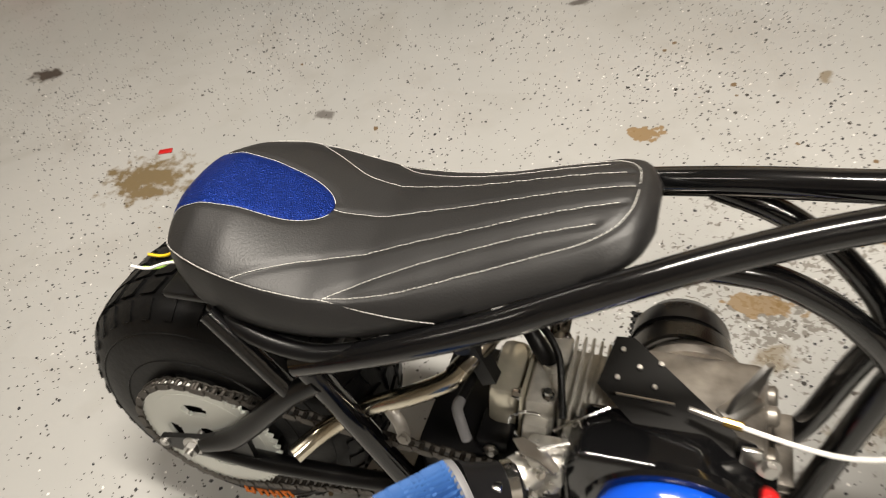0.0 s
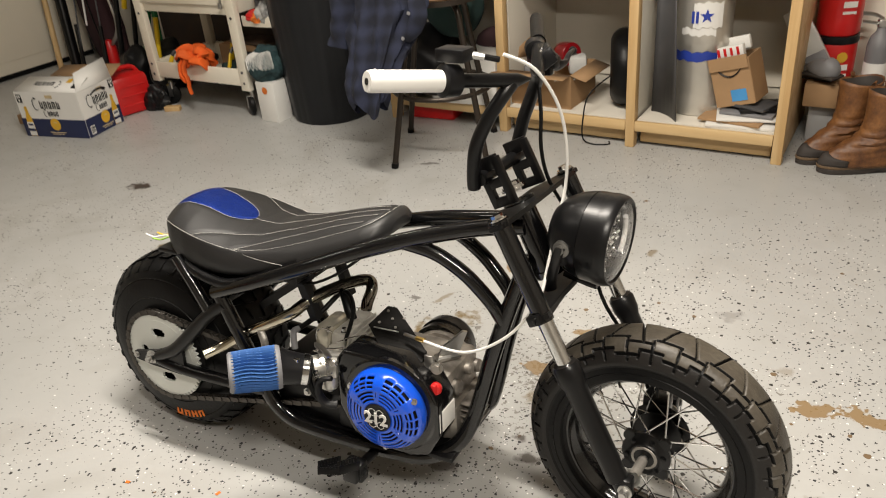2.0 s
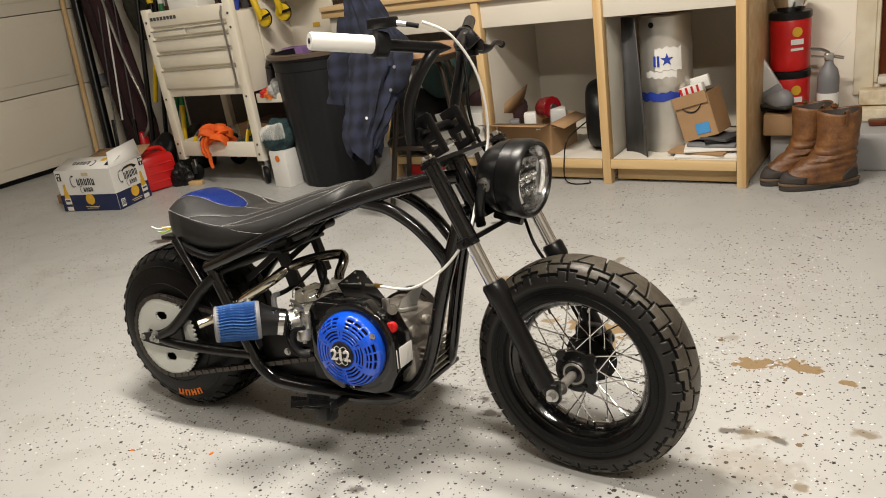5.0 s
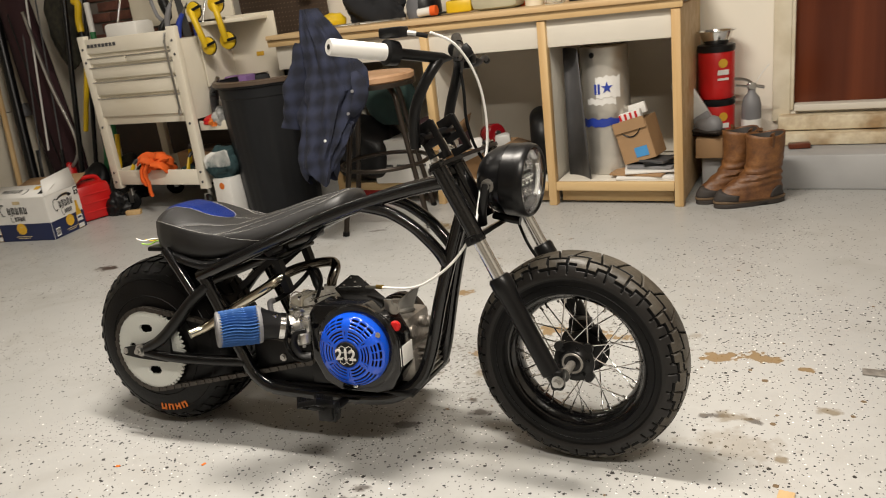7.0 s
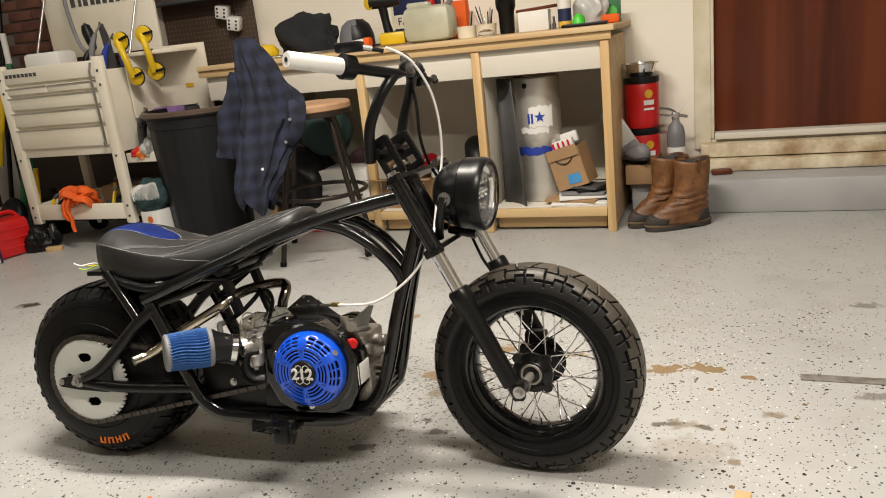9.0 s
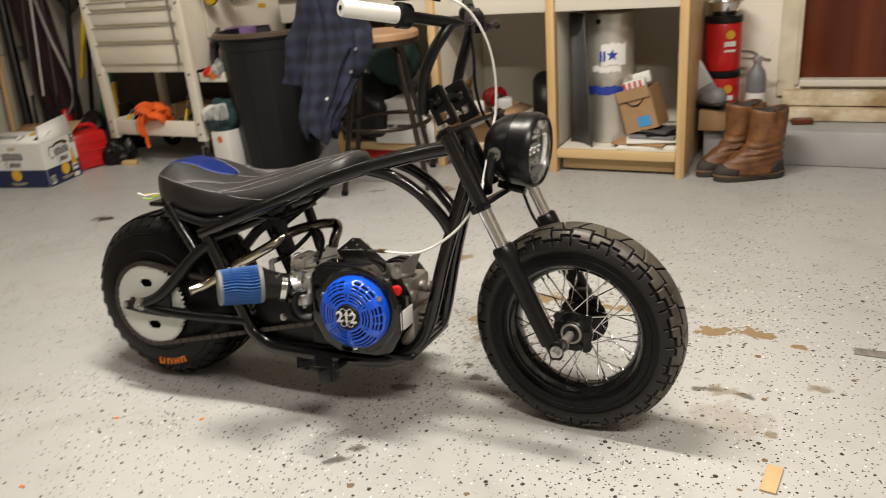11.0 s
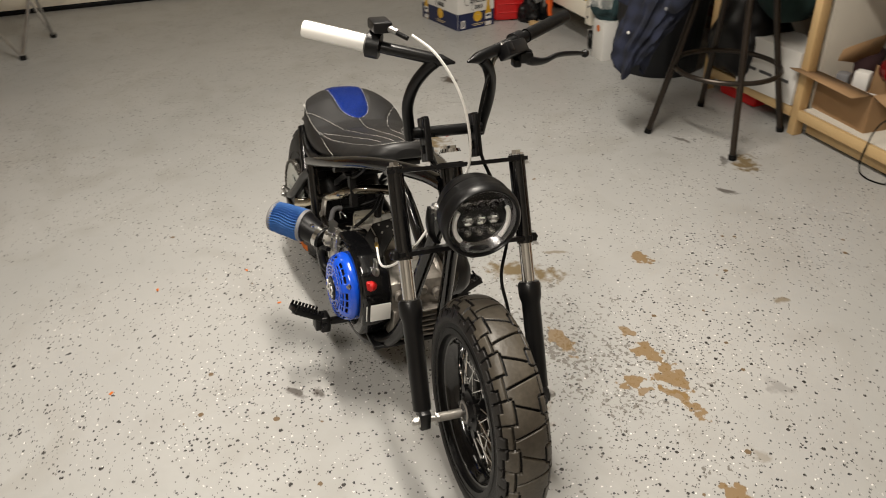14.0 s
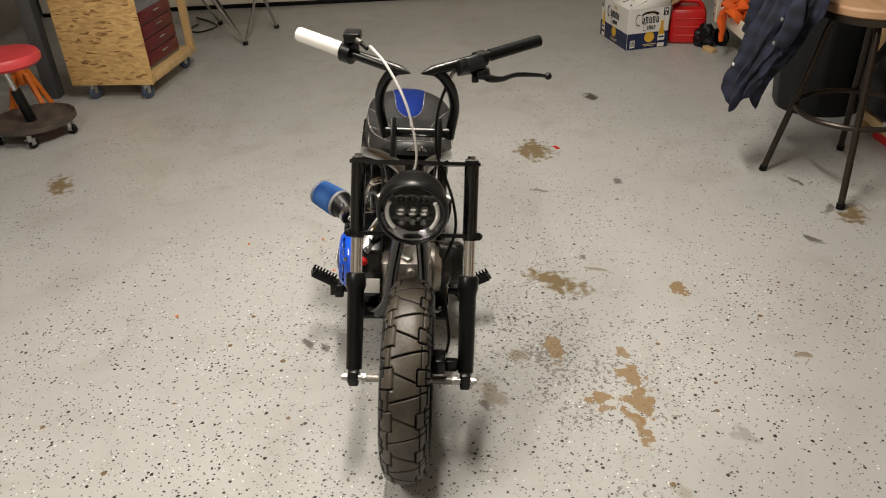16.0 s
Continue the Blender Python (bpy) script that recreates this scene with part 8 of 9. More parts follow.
def boot(x, y, rz, name_label):
    t = thing("work_boot", x, y, 0, rz, name_label, "boot", "work boots")
    n = 40

    def shell(name, zs, qs, grow, mat, label, closed):
        bm = B()
        rows = [[bm.verts.new(boot_skin(z(q) if callable(z) else z, q, grow)) for q in qs] for z in zs]
        for r0, r1 in zip(rows, rows[1:]):
            for i in range(len(qs) if closed else len(qs) - 1):
                j = (i + 1) % len(qs)
                bm.faces.new((r0[i], r0[j], r1[j], r1[i]))
        ob = part(name, bm, mat, t, label, None, 60)
        ob.modifiers.new("thickness", "SOLIDIFY").thickness = 0.004
        return ob

    turn = [2 * math.pi * i / n for i in range(n)]
    shell("upper", [float(z) for z in np.linspace(0.028, 0.285, 30)] + [lambda q: 0.298 + 0.006 * math.cos(2 * q)], turn, 0.0, LEATHER, "scuffed brown leather upper", True)
    shell("lining", [0.20, 0.25, lambda q: 0.293 + 0.006 * math.cos(2 * q)], turn, -0.0055, SOLE, "dark cloth lining", True)
    shell("toe_guard", [(lambda q, f=f: 0.030 + f * (0.050 - 0.022 * abs(q))) for f in (0, 0.25, 0.5, 0.75, 1.0)], [float(q) for q in np.linspace(-1.15, 1.15, 21)], 0.0035, SOLE, "dark rubber toe guard", False)
    for s in (-1, 1):
        shell("heel_patch", [(lambda q, f=f: 0.034 + f * 0.046 * math.sqrt(max(0.02, 1 - ((abs(q) - 2.45) / 0.36) ** 2))) for f in (0, 0.33, 0.66, 1.0)],
              [s * float(q) for q in np.linspace(2.1, 2.8, 11)], 0.0035, SOLE, "dark heel patch", False)
    for name, z0, z1, g, mat, label in (("welt", 0.020, 0.033, 1.05, WELT, "tan rubber welt"), ("sole", 0.0, 0.020, 1.03, SOLE, "dark lugged sole")):
        bm = B()
        rings = []
        for z, k in ((z0, 0.97), (z0 + 0.003, 1.0), (z1 - 0.003, 1.0), (z1, 0.97)):
            ring = []
            for i in range(48):
                q = 2 * math.pi * i / 48
                u, v = 0.058 + 0.145 * g * k * math.cos(q), (0.050 + 0.006 * math.cos(q) - 0.008 * max(0, -math.cos(2 * q))) * g * k * math.sin(q)
                arch = 0.014 * math.exp(-((u - 0.01) / 0.022) ** 2) if z < 0.01 else 0.0
                ring.append(bm.verts.new((u, v, z + arch)))
            rings.append(ring)
        for r0, r1 in zip(rings, rings[1:]):
            for i in range(48):
                bm.faces.new((r0[i], r0[(i + 1) % 48], r1[(i + 1) % 48], r1[i]))
        bm.faces.new(rings[0])
        bm.faces.new(rings[-1])
        part(name, bm, mat, t, label)
    for s in (-1, 1):
        bm = B()
        tube(bm, [(-0.012, s * 0.0665, 0.25), (-0.012, s * 0.069, 0.306), (-0.012, s * 0.057, 0.295)], 0.012, 8, 3, flat=0.2)
        part("pull_strap", bm, LEATHER, t)


boot(1.345, 1.985, 206, "scuffed brown leather pull-on work boot on the floor")
boot(1.240, 2.080, 220, "scuffed brown leather pull-on work boot against the bench")
for i, z in enumerate((0.156, 0.396)):
    t = thing("coffee_tub", 1.115, 2.36, z, 0, "red plastic coffee tub with a black lid, stacked", "tub", "coffee tubs")
    bm = B()
    lathe(bm, [(0, 0), (0.074, 0), (0.079, 0.01), (0.080, 0.20), (0.076, 0.21), (0, 0.21)], (0, 0, 0), (0, 0, 1), 40)
    part("body", bm, RED, t)
    bm = B()
    lathe(bm, [(0, 0.209), (0.081, 0.209), (0.083, 0.215), (0.082, 0.236), (0.078, 0.239), (0, 0.239)], (0, 0, 0), (0, 0, 1), 40)
    part("lid", bm, PLASTIC, t, "black lid")
    bm = B()
    for a, z0, hh in ((-62, 0.12, 0.022), (-62, 0.09, 0.010)):
        q = radians(a)
        box(bm, (0, 0, 0), (0.05, 0.002, hh), 0, Matrix.Translation((0.0805 * math.cos(q), 0.0805 * math.sin(q), z0)) @ pose(0, 0, 0, 0, 0, a + 90))
    part("label_print", bm, PAPER, t, "white lettering bars")
    bm = B()
    q = radians(-62)
    lathe(bm, [(0, 0), (0.02, 0), (0.02, 0.002), (0, 0.002)], (0.0796 * math.cos(q), 0.0796 * math.sin(q), 0.16), (math.cos(q), math.sin(q), 0), 18)
    part("label_sun", bm, GOLD, t, "yellow print")
t = thing("steel_bowl", 1.115, 2.36, 0.636, 0, "stainless steel bowl standing on the tub", "bowl")
bm = B()
lathe(bm, [(0, 0), (0.05, 0.0), (0.066, 0.03), (0.072, 0.055), (0.086, 0.058), (0.086, 0.061), (0.070, 0.059), (0.062, 0.03), (0.046, 0.004), (0, 0.004)], (0, 0, 0), (0, 0, 1), 40)
part("bowl", bm, CHROME, t)
t = thing("fire_extinguisher", 1.268, 2.34, 0.156, 20, "small dull grey fire extinguisher on the step", "extinguisher")
bm = B()
lathe(bm, [(0, 0), (0.038, 0.0), (0.042, 0.01), (0.042, 0.20), (0.034, 0.235), (0.018, 0.255), (0.016, 0.27), (0, 0.272)], (0, 0, 0), (0, 0, 1), 32)
part("cylinder", bm, GREYPLASTIC, t)
bm = B()
box(bm, (0.0, 0, 0.285), (0.035, 0.025, 0.03), 0.004)
tube(bm, [(0, 0, 0.30), (-0.03, 0, 0.318), (-0.075, 0, 0.325)], 0.008, 8, 3, flat=0.5)
tube(bm, [(0, 0, 0.285), (-0.03, 0, 0.288), (-0.07, 0, 0.295)], 0.007, 8, 3, flat=0.5)
cyl(bm, (0.02, 0, 0.285), (0.055, 0.0, 0.275), 0.007, n=10)
part("valve_head", bm, STEEL, t, "metal valve and levers")
bm = B()
tube(bm, [(0.02, 0, 0.30), (0.045, 0, 0.34), (0.075, 0, 0.375)], 0.002, 6, 4)
part("pin_strap", bm, PAPER, t)
bm = B()
lathe(bm, [(0.0425, 0.09), (0.0432, 0.09), (0.0432, 0.14), (0.0425, 0.14)], (0, 0, 0), (0, 0, 1), 32, closed=True)
part("label_band", bm, PAPER, t, "pale label band")
t = thing("clear_case", 1.10, 2.24, 0.17, 0, "clear plastic case leaning by the bench", "case")
bm = B()
m = pose(0, 0, 0, -8, 0, 0) @ pose(0, 0, 0, 0, -32, 0)
box(bm, (0.05, 0, 0.19), (0.085, 0.03, 0.32), 0.006, m)
part("case", bm, CLEARBAG, t)
bm = B()
box(bm, (0.05, -0.004, 0.10), (0.08, 0.03, 0.13), 0.006, m)
part("contents", bm, GREYPLASTIC, t, "dark contents")
for q, (x, y, z, rz) in enumerate(((1.115, 2.17, 0.27, 150), (1.10, 2.23, 0.246, 165))):
    t = thing("grey_shoe", x, y, z, rz, "worn grey shoe piled beside the bench", "shoe", "grey shoes")
    bm = B()
    bmesh.ops.create_icosphere(bm, subdivisions=3, radius=0.05)
    for v in bm.verts:
        v.co = Vector((v.co.x * (1.6 if v.co.x > 0 else 1.1), v.co.y * 0.8, max(v.co.z * (1.0 if v.co.x < 0 else 0.75), -0.02) + 0.03))
    part("upper", bm, GREYPLASTIC, t)
    bm = B()
    box(bm, (0.012, 0, 0.008), (0.135, 0.075, 0.016), 0.008)
    part("sole", bm, SOLE, t)
t = thing("small_carton", 1.11, 2.24, 0.156, 0, "small brown carton under the shoes", "box")
bm = B()
box(bm, (0, -0.03, 0.045), (0.12, 0.12, 0.09), 0.004)
part("carton", bm, CARD, t)
t = thing("wood_scrap", 1.47, 2.33, 0.156, 10, "short dark wood scrap on the step", "wood")
bm = B()
box(bm, (0, 0, 0.012), (0.09, 0.05, 0.022), 0.005)
part("block", bm, DOORWOOD, t)

# on the bench
TOP = BZ + 0.0005


def on_bench(name, x, y, rz, label, cat, group=""):
    return thing(name, x, y, TOP, rz, label, cat, group)


t = on_bench("cloth_heap", -0.54, 2.24, 0, "crumpled heap of black cloth on the workbench", "cloth")
bm = B()
bmesh.ops.create_icosphere(bm, subdivisions=4, radius=0.13)
for v in bm.verts:
    k2 = 1 + 0.42 * noise.noise(v.co * 11) + 0.22 * abs(noise.noise(v.co * 26))
    v.co = Vector((v.co.x * 1.25 * k2, v.co.y * 0.7 * k2, max(0.0, v.co.z * 1.05 * k2 + 0.06)))
part("cloth", bm, material("black_cloth", (0.012, 0.013, 0.016), 0.9), t)
t = on_bench("baseball_cap", -0.30, 2.28, -15, "grey and black baseball cap on the workbench", "cap")
bm = B()
lathe(bm, [(0.085, 0), (0.09, 0.02), (0.088, 0.07), (0.07, 0.12), (0.04, 0.145), (0, 0.15)], (0, 0, 0), (0, 0, 1), 32)
part("crown", bm, material("grey_melange_cloth", (0.16, 0.165, 0.18), 0.9), t)
bm = B()
box(bm, (0.11, -0.02, 0.012), (0.13, 0.14, 0.008), 0.004)
part("peak", bm, PLASTIC, t, "black peak")
bm = B()
lathe(bm, [(0.0905, 0.005), (0.0915, 0.03), (0.0895, 0.07), (0.0715, 0.12), (0.041, 0.1465)], (0.004, 0, 0), (0, 0, 1), 32)
bmesh.ops.delete(bm, geom=[v for v in bm.verts if v.co.x < 0.03], context="VERTS")
part("back_panel", bm, PLASTIC, t, "black panels")
t = on_bench("cordless_drill", -0.08, 2.20, 10, "yellow and black cordless drill standing on its battery", "drill")
bm = B()
box(bm, (0.02, 0, 0.035), (0.13, 0.075, 0.06), 0.012)
drill_b = part("battery", bm, YELLOW, t, "yellow battery base")
bm = B()
tube(bm, [(0, 0, 0.06), (-0.01, 0, 0.12), (-0.02, 0, 0.20)], [0.024, 0.02, 0.024], 16, 4)
part("handle", bm, PLASTIC, t)
bm = B()
tube(bm, [(0.07, 0, 0.215), (0.0, 0, 0.215), (-0.08, 0, 0.215)], [0.028, 0.034, 0.032], 20, 3)
part("motor_housing", bm, PLASTIC, t)
bm = B()
lathe(bm, [(0.02, 0), (0.034, 0.004), (0.034, 0.012), (0.02, 0.016)], (-0.08, 0, 0.215), (-0.6, -0.8, 0), 20)
part("collar", bm, YELLOW, t)
t = on_bench("tool_holder", -0.20, 2.12, 0, "red and white small tool lying on the workbench", "tool")
bm = B()
cyl(bm, (-0.05, 0, 0.025), (0.02, 0, 0.03), 0.02)
part("body", bm, PAPER, t)
bm = B()
cyl(bm, (0.02, 0, 0.03), (0.05, 0, 0.03), 0.024)
part("collar", bm, HIVIS, t)
t = on_bench("yellow_glove", -0.76, 2.14, 0, "yellow work glove on the workbench", "glove")
bm = B()
bmesh.ops.create_icosphere(bm, subdivisions=3, radius=0.06)
for v in bm.verts:
    v.co = Vector((v.co.x * 1.3, v.co.y * 0.8, max(0, v.co.z * 0.7 + 0.03))) * (1 + 0.2 * noise.noise(v.co * 25))
part("glove", bm, YELLOW, t)
for x, l, rz in ((-0.45, 0.22, 8), (-0.36, 0.16, -20), (-0.60, 0.18, 4)):
    t = on_bench("wrench", x, 2.05, rz, "steel spanner lying on the workbench", "spanner", "spanners")
    bm = B()
    tube(bm, [(-l / 2, 0, 0.008), (l / 2, 0, 0.008)], 0.007, 8, 1, flat=0.6)
    for s in (-1, 1):
        lathe(bm, [(0.008, 0.002), (0.016, 0.002), (0.016, 0.014), (0.008, 0.014)], (s * l / 2, 0, 0), (0, 0, 1), 16, closed=True)
    part("body", bm, STEEL, t)
t = on_bench("plastic_jug", 0.135, 2.22, 0, "cloudy white plastic fuel jug on the workbench", "jug")
bm = B()
box(bm, (0, 0, 0.085), (0.25, 0.15, 0.17), 0.04)
box(bm, (-0.05, 0, 0.175), (0.12, 0.05, 0.03), 0.012)
part("body", bm, material("cloudy_white_plastic", (0.50, 0.50, 0.38), 0.4), t)
bm = B()
cyl(bm, (0.09, 0, 0.15), (0.115, 0, 0.185), 0.014)
part("spout", bm, GREYPLASTIC, t)
t = on_bench("tissue_box", 0.22, 2.38, 0, "orange box on the workbench behind the jug", "box")
bm = B()
box(bm, (0, 0, 0.09), (0.12, 0.06, 0.18), 0.004)
part("body", bm, HIVIS, t)
for x in (0.325, 0.425):
    t = on_bench("brush_pot", x, 2.20, 0, "cut-down cream cup holding brushes", "pot", "brush pots")
    bm = B()
    lathe(bm, [(0, 0), (0.044, 0), (0.048, 0.055), (0.045, 0.055), (0.041, 0.004), (0, 0.004)], (0, 0, 0), (0, 0, 1), 28)
    part("cup", bm, TRIM, t)
    for i in range(7 if x > 0.4 else 2):
        bm = B()
        a = i * 0.9
        cyl(bm, (0.015 * math.cos(a), 0.015 * math.sin(a), 0.01), (0.045 * math.cos(a) - 0.01, 0.03 * math.sin(a), 0.12 + 0.02 * math.sin(3 * a)), 0.004, 0.003, 8)
        part("brush", bm, PLASTIC if i % 3 == 0 else STEEL, t)
t = on_bench("tumbler", 0.515, 2.24, 0, "tall black insulated tumbler on the workbench", "tumbler")
bm = B()
lathe(bm, [(0, 0), (0.034, 0), (0.036, 0.02), (0.038, 0.10), (0.047, 0.12), (0.05, 0.20), (0.047, 0.205), (0, 0.205)], (0, 0, 0), (0, 0, 1), 36)
part("body", bm, SATIN, t)
bm = B()
lathe(bm, [(0, 0.204), (0.046, 0.204), (0.05, 0.21), (0.046, 0.218), (0, 0.218)], (0, 0, 0), (0, 0, 1), 36)
part("lid", bm, STEEL, t, "clear grey lid")
t = on_bench("glass_bowl", 0.45, 2.10, 0, "small clear glass dome on the workbench", "glass")
bm = B()
lathe(bm, [(0.04, 0), (0.035, 0.02), (0.02, 0.03), (0, 0.033)], (0, 0, 0), (0, 0, 1), 24)
part("dome", bm, GLASS, t)
t = on_bench("letter_tray", 0.655, 2.22, 6, "white box with papers piled on it", "box")
bm = B()
box(bm, (0, 0, 0.045), (0.14, 0.12, 0.09), 0.003)
part("box", bm, PAPER, t)
bm = B()
box(bm, (0.02, 0.02, 0.098), (0.20, 0.14, 0.014), 0.002, pose(0, 0, 0, 0, -3, 8))
part("papers", bm, DOORWOOD, t, "dark magazines")
t = on_bench("beer_bottle", 0.80, 2.20, 0, "clear glass beer bottle with a white and dark label", "bottle")
bm = B()
lathe(bm, [(0, 0), (0.029, 0), (0.030, 0.01), (0.030, 0.13), (0.026, 0.155), (0.014, 0.185), (0.0125, 0.235), (0.014, 0.24), (0.014, 0.248), (0, 0.248)], (0, 0, 0), (0, 0, 1), 32)
part("glass", bm, material("pale_bottle_glass", (0.45, 0.42, 0.33), 0.1), t)
bm = B()
lathe(bm, [(0.0302, 0.085), (0.0308, 0.085), (0.0308, 0.125), (0.0302, 0.125)], (0, 0, 0), (0, 0, 1), 32, closed=True)
part("label_paper", bm, PAPER, t, "white label")
bm = B()
lathe(bm, [(0.0302, 0.03), (0.0308, 0.03), (0.0308, 0.084), (0.0302, 0.084)], (0, 0, 0), (0, 0, 1), 32, closed=True)
part("label_dark", bm, NAVY, t, "dark label")
bm = B()
lathe(bm, [(0, 0.0305), (0.0306, 0.004), (0.0306, 0.028), (0.03, 0.029)], (0, 0, 0), (0, 0, 1), 32)
part("beer", bm, GOLD, t, "amber beer at the bottom")
for x in (0.72, 0.745):
    t = on_bench("spark_plug", x, 2.22, 0, "small dark spark plug standing on the bench", "spark plug", "spark plugs")
    bm = B()
    lathe(bm, [(0, 0), (0.009, 0), (0.009, 0.02), (0.006, 0.03), (0.005, 0.055), (0, 0.057)], (0, 0, 0), (0, 0, 1), 14)
    part("body", bm, GREY_PANEL, t)
t = on_bench("black_tray", 0.90, 2.14, 4, "flat black tray on the workbench", "tray")
bm = B()
box(bm, (0, 0, 0.007), (0.20, 0.10, 0.014), 0.004)
part("tray", bm, PLASTIC, t)
t = thing("green_funnel", 0.875, 2.13, TOP + 0.0145, 0, "bright green plastic funnel on the tray", "funnel")
bm = B()
lathe(bm, [(0, 0), (0.03, 0), (0.027, 0.02), (0.012, 0.04), (0, 0.042)], (0, 0, 0), (0, 0, 1), 20)
part("cone", bm, material("lime_plastic", (0.06, 0.6, 0.03), 0.4), t)
t = on_bench("plastic_bag", 0.905, 2.30, 0, "crumpled clear plastic bag on the workbench", "bag")
bm = B()
bmesh.ops.create_icosphere(bm, subdivisions=4, radius=0.08)
for v in bm.verts:
    k2 = 1 + 0.3 * noise.noise(v.co * 24)
    v.co = Vector((v.co.x * k2, v.co.y * 0.6 * k2, max(0, v.co.z * k2 + 0.07)))
part("bag", bm, CLEARBAG, t)
t = on_bench("green_box", 0.995, 2.36, 0, "green blister pack standing on the workbench", "box")
bm = B()
box(bm, (0, 0, 0.06), (0.075, 0.03, 0.12), 0.003)
part("card", bm, GREEN, t)
bm = B()
lathe(bm, [(0, 0), (0.026, 0.0), (0.024, 0.012), (0, 0.014)], (0, -0.015, 0.05), (0, -1, 0), 24)
part("blister", bm, material("lime_blister", (0.15, 0.55, 0.12), 0.2), t)
t = on_bench("orange_holder", 1.0, 2.24, 0, "orange plastic holder on the workbench", "holder")
bm = B()
box(bm, (0, 0, 0.02), (0.085, 0.045, 0.04), 0.012)
part("body", bm, HIVIS, t)
sign = thing("wall_sign", -0.03, YB - 0.006, 1.13, 0, "framed navy and cream sign on the wall", "sign")
bm = B()
box(bm, (0, 0, 0), (0.30, 0.01, 0.34), 0.002)
part("board", bm, NAVY, sign)
bm = B()
box(bm, (0, -0.006, -0.125), (0.27, 0.003, 0.07), 0)
box(bm, (-0.142, -0.006, 0), (0.012, 0.003, 0.33), 0)
box(bm, (0.142, -0.006, 0), (0.012, 0.003, 0.33), 0)
part("cream_band", bm, TRIM, sign, "cream band and border")
bm = B()
text_mesh(bm, "FA", 0.055, face_m(-0.085, -0.009, -0.125), 0.0008)
text_mesh(bm, "Z", 0.055, face_m(0.10, -0.009, -0.125), 0.0008)
part("lettering", bm, NAVY, sign, "navy capital letters")
bm = B()
box(bm, (-0.02, -0.007, 0.10), (0.2, 0.003, 0.06), 0.0)
box(bm, (0.04, -0.007, 0.03), (0.06, 0.003, 0.05), 0.0)
part("emblem", bm, PAPER, sign, "pale emblem shapes")
t = thing("red_tube", 0.06, YB - 0.03, BZ, 0, "tall red tube standing against the wall", "tube")
bm = B()
cyl(bm, (0, -0.02, 0), (0, 0.0, 0.34), 0.022)
part("tube", bm, RED, t)

# pegboard and what hangs there
peg = thing("pegboard", -1.32, 2.475, 1.03, 0, "brown perforated hardboard on the wall", "pegboard")
bm = B()
box(bm, (0, 0, 0), (0.62, 0.006, 0.66), 0.001)
board = part("board", bm, PEG, peg)
bm = B()
for i in range(24):
    for j in range(25):
        x, z = -0.29 + i * 0.0254, -0.31 + j * 0.0254
        vs = [bm.verts.new((x + 0.0035 * math.cos(a), -0.0042, z + 0.0035 * math.sin(a))) for a in [k2 * math.pi / 3 for k2 in range(6)]]
        bm.faces.new(vs)
ob = part("holes", bm, material("peg_hole_edge", (0.26, 0.19, 0.12), 0.7), peg, "rows of small peg holes")
ob["kind"] = "stuff"
t = thing("white_shelf_end", -1.665, 2.40, 0.72, 0, "white board panel beside the pegboard", "panel")
bm = B()
box(bm, (0, 0, 0.27), (0.05, 0.16, 0.56), 0.003, pose(0, 0, 0, 0, 0, 0))
part("panel", bm, WHITE_PAINT, t)
for x, z in ((-1.185, 1.17), (-1.12, 1.10)):
    t = thing("fuzzy_die", x, 2.43, z, 15, "white dice with black dots hanging from the pegboard", "dice", "hanging dice")
    bm = B()
    box(bm, (0, 0, 0), (0.075, 0.075, 0.075), 0.012, pose(0, 0, 0, 10, 12, 0))
    part("cube", bm, PAPER, t)
    bm = B()
    for u in (-0.02, 0.02):
        for v in (-0.02, 0.0, 0.02):
            lathe(bm, [(0, 0), (0.006, 0), (0.006, 0.001), (0, 0.0012)], tuple(pose(0, 0, 0, 10, 12, 0) @ Vector((u, -0.038, v))), tuple(pose(0, 0, 0, 10, 12, 0).to_3x3() @ Vector((0, -1, 0))), 10)
    part("dots", bm, PLASTIC, t)
    bm = B()
    cyl(bm, (0, 0, 0.04), (0, 0.03, 0.14), 0.0015, n=6)
    part("cord", bm, PLASTIC, t)
for x, mt in ((-1.40, material("light_blue_can", (0.05, 0.35, 0.65), 0.3)), (-1.345, YELLOW), (-1.25, PAPER), (-1.19, PLASTIC)):
    t = thing("spray_can", x, 2.42, 1.262, 0, "spray can standing on the shelf over the pegboard", "can", "spray cans")
    bm = B()
    lathe(bm, [(0, 0), (0.026, 0), (0.026, 0.14), (0.018, 0.155), (0.018, 0.18), (0, 0.182)], (0, 0, 0), (0, 0, 1), 24)
    part("can", bm, mt, t)
t = thing("wall_shelf", -1.32, 2.41, 1.25, 0, "dark narrow shelf over the pegboard", "shelf")
bm = B()
box(bm, (0, 0, 0), (0.62, 0.16, 0.02), 0.002)
part("board", bm, GREY_PANEL, t)

# long things leaning in the corner by the garage door
def pole(name, p0, p1, r, mt, label, cat, k=1):
    t = thing(name, 0, 0, 0, 0, label, cat)
    bm = B()
    tube(bm, [p0, p1] if k == 1 else smooth_path([p0, *k, p1], 5), r, 12, 1)
    part("shaft", bm, mt, t)
    return t


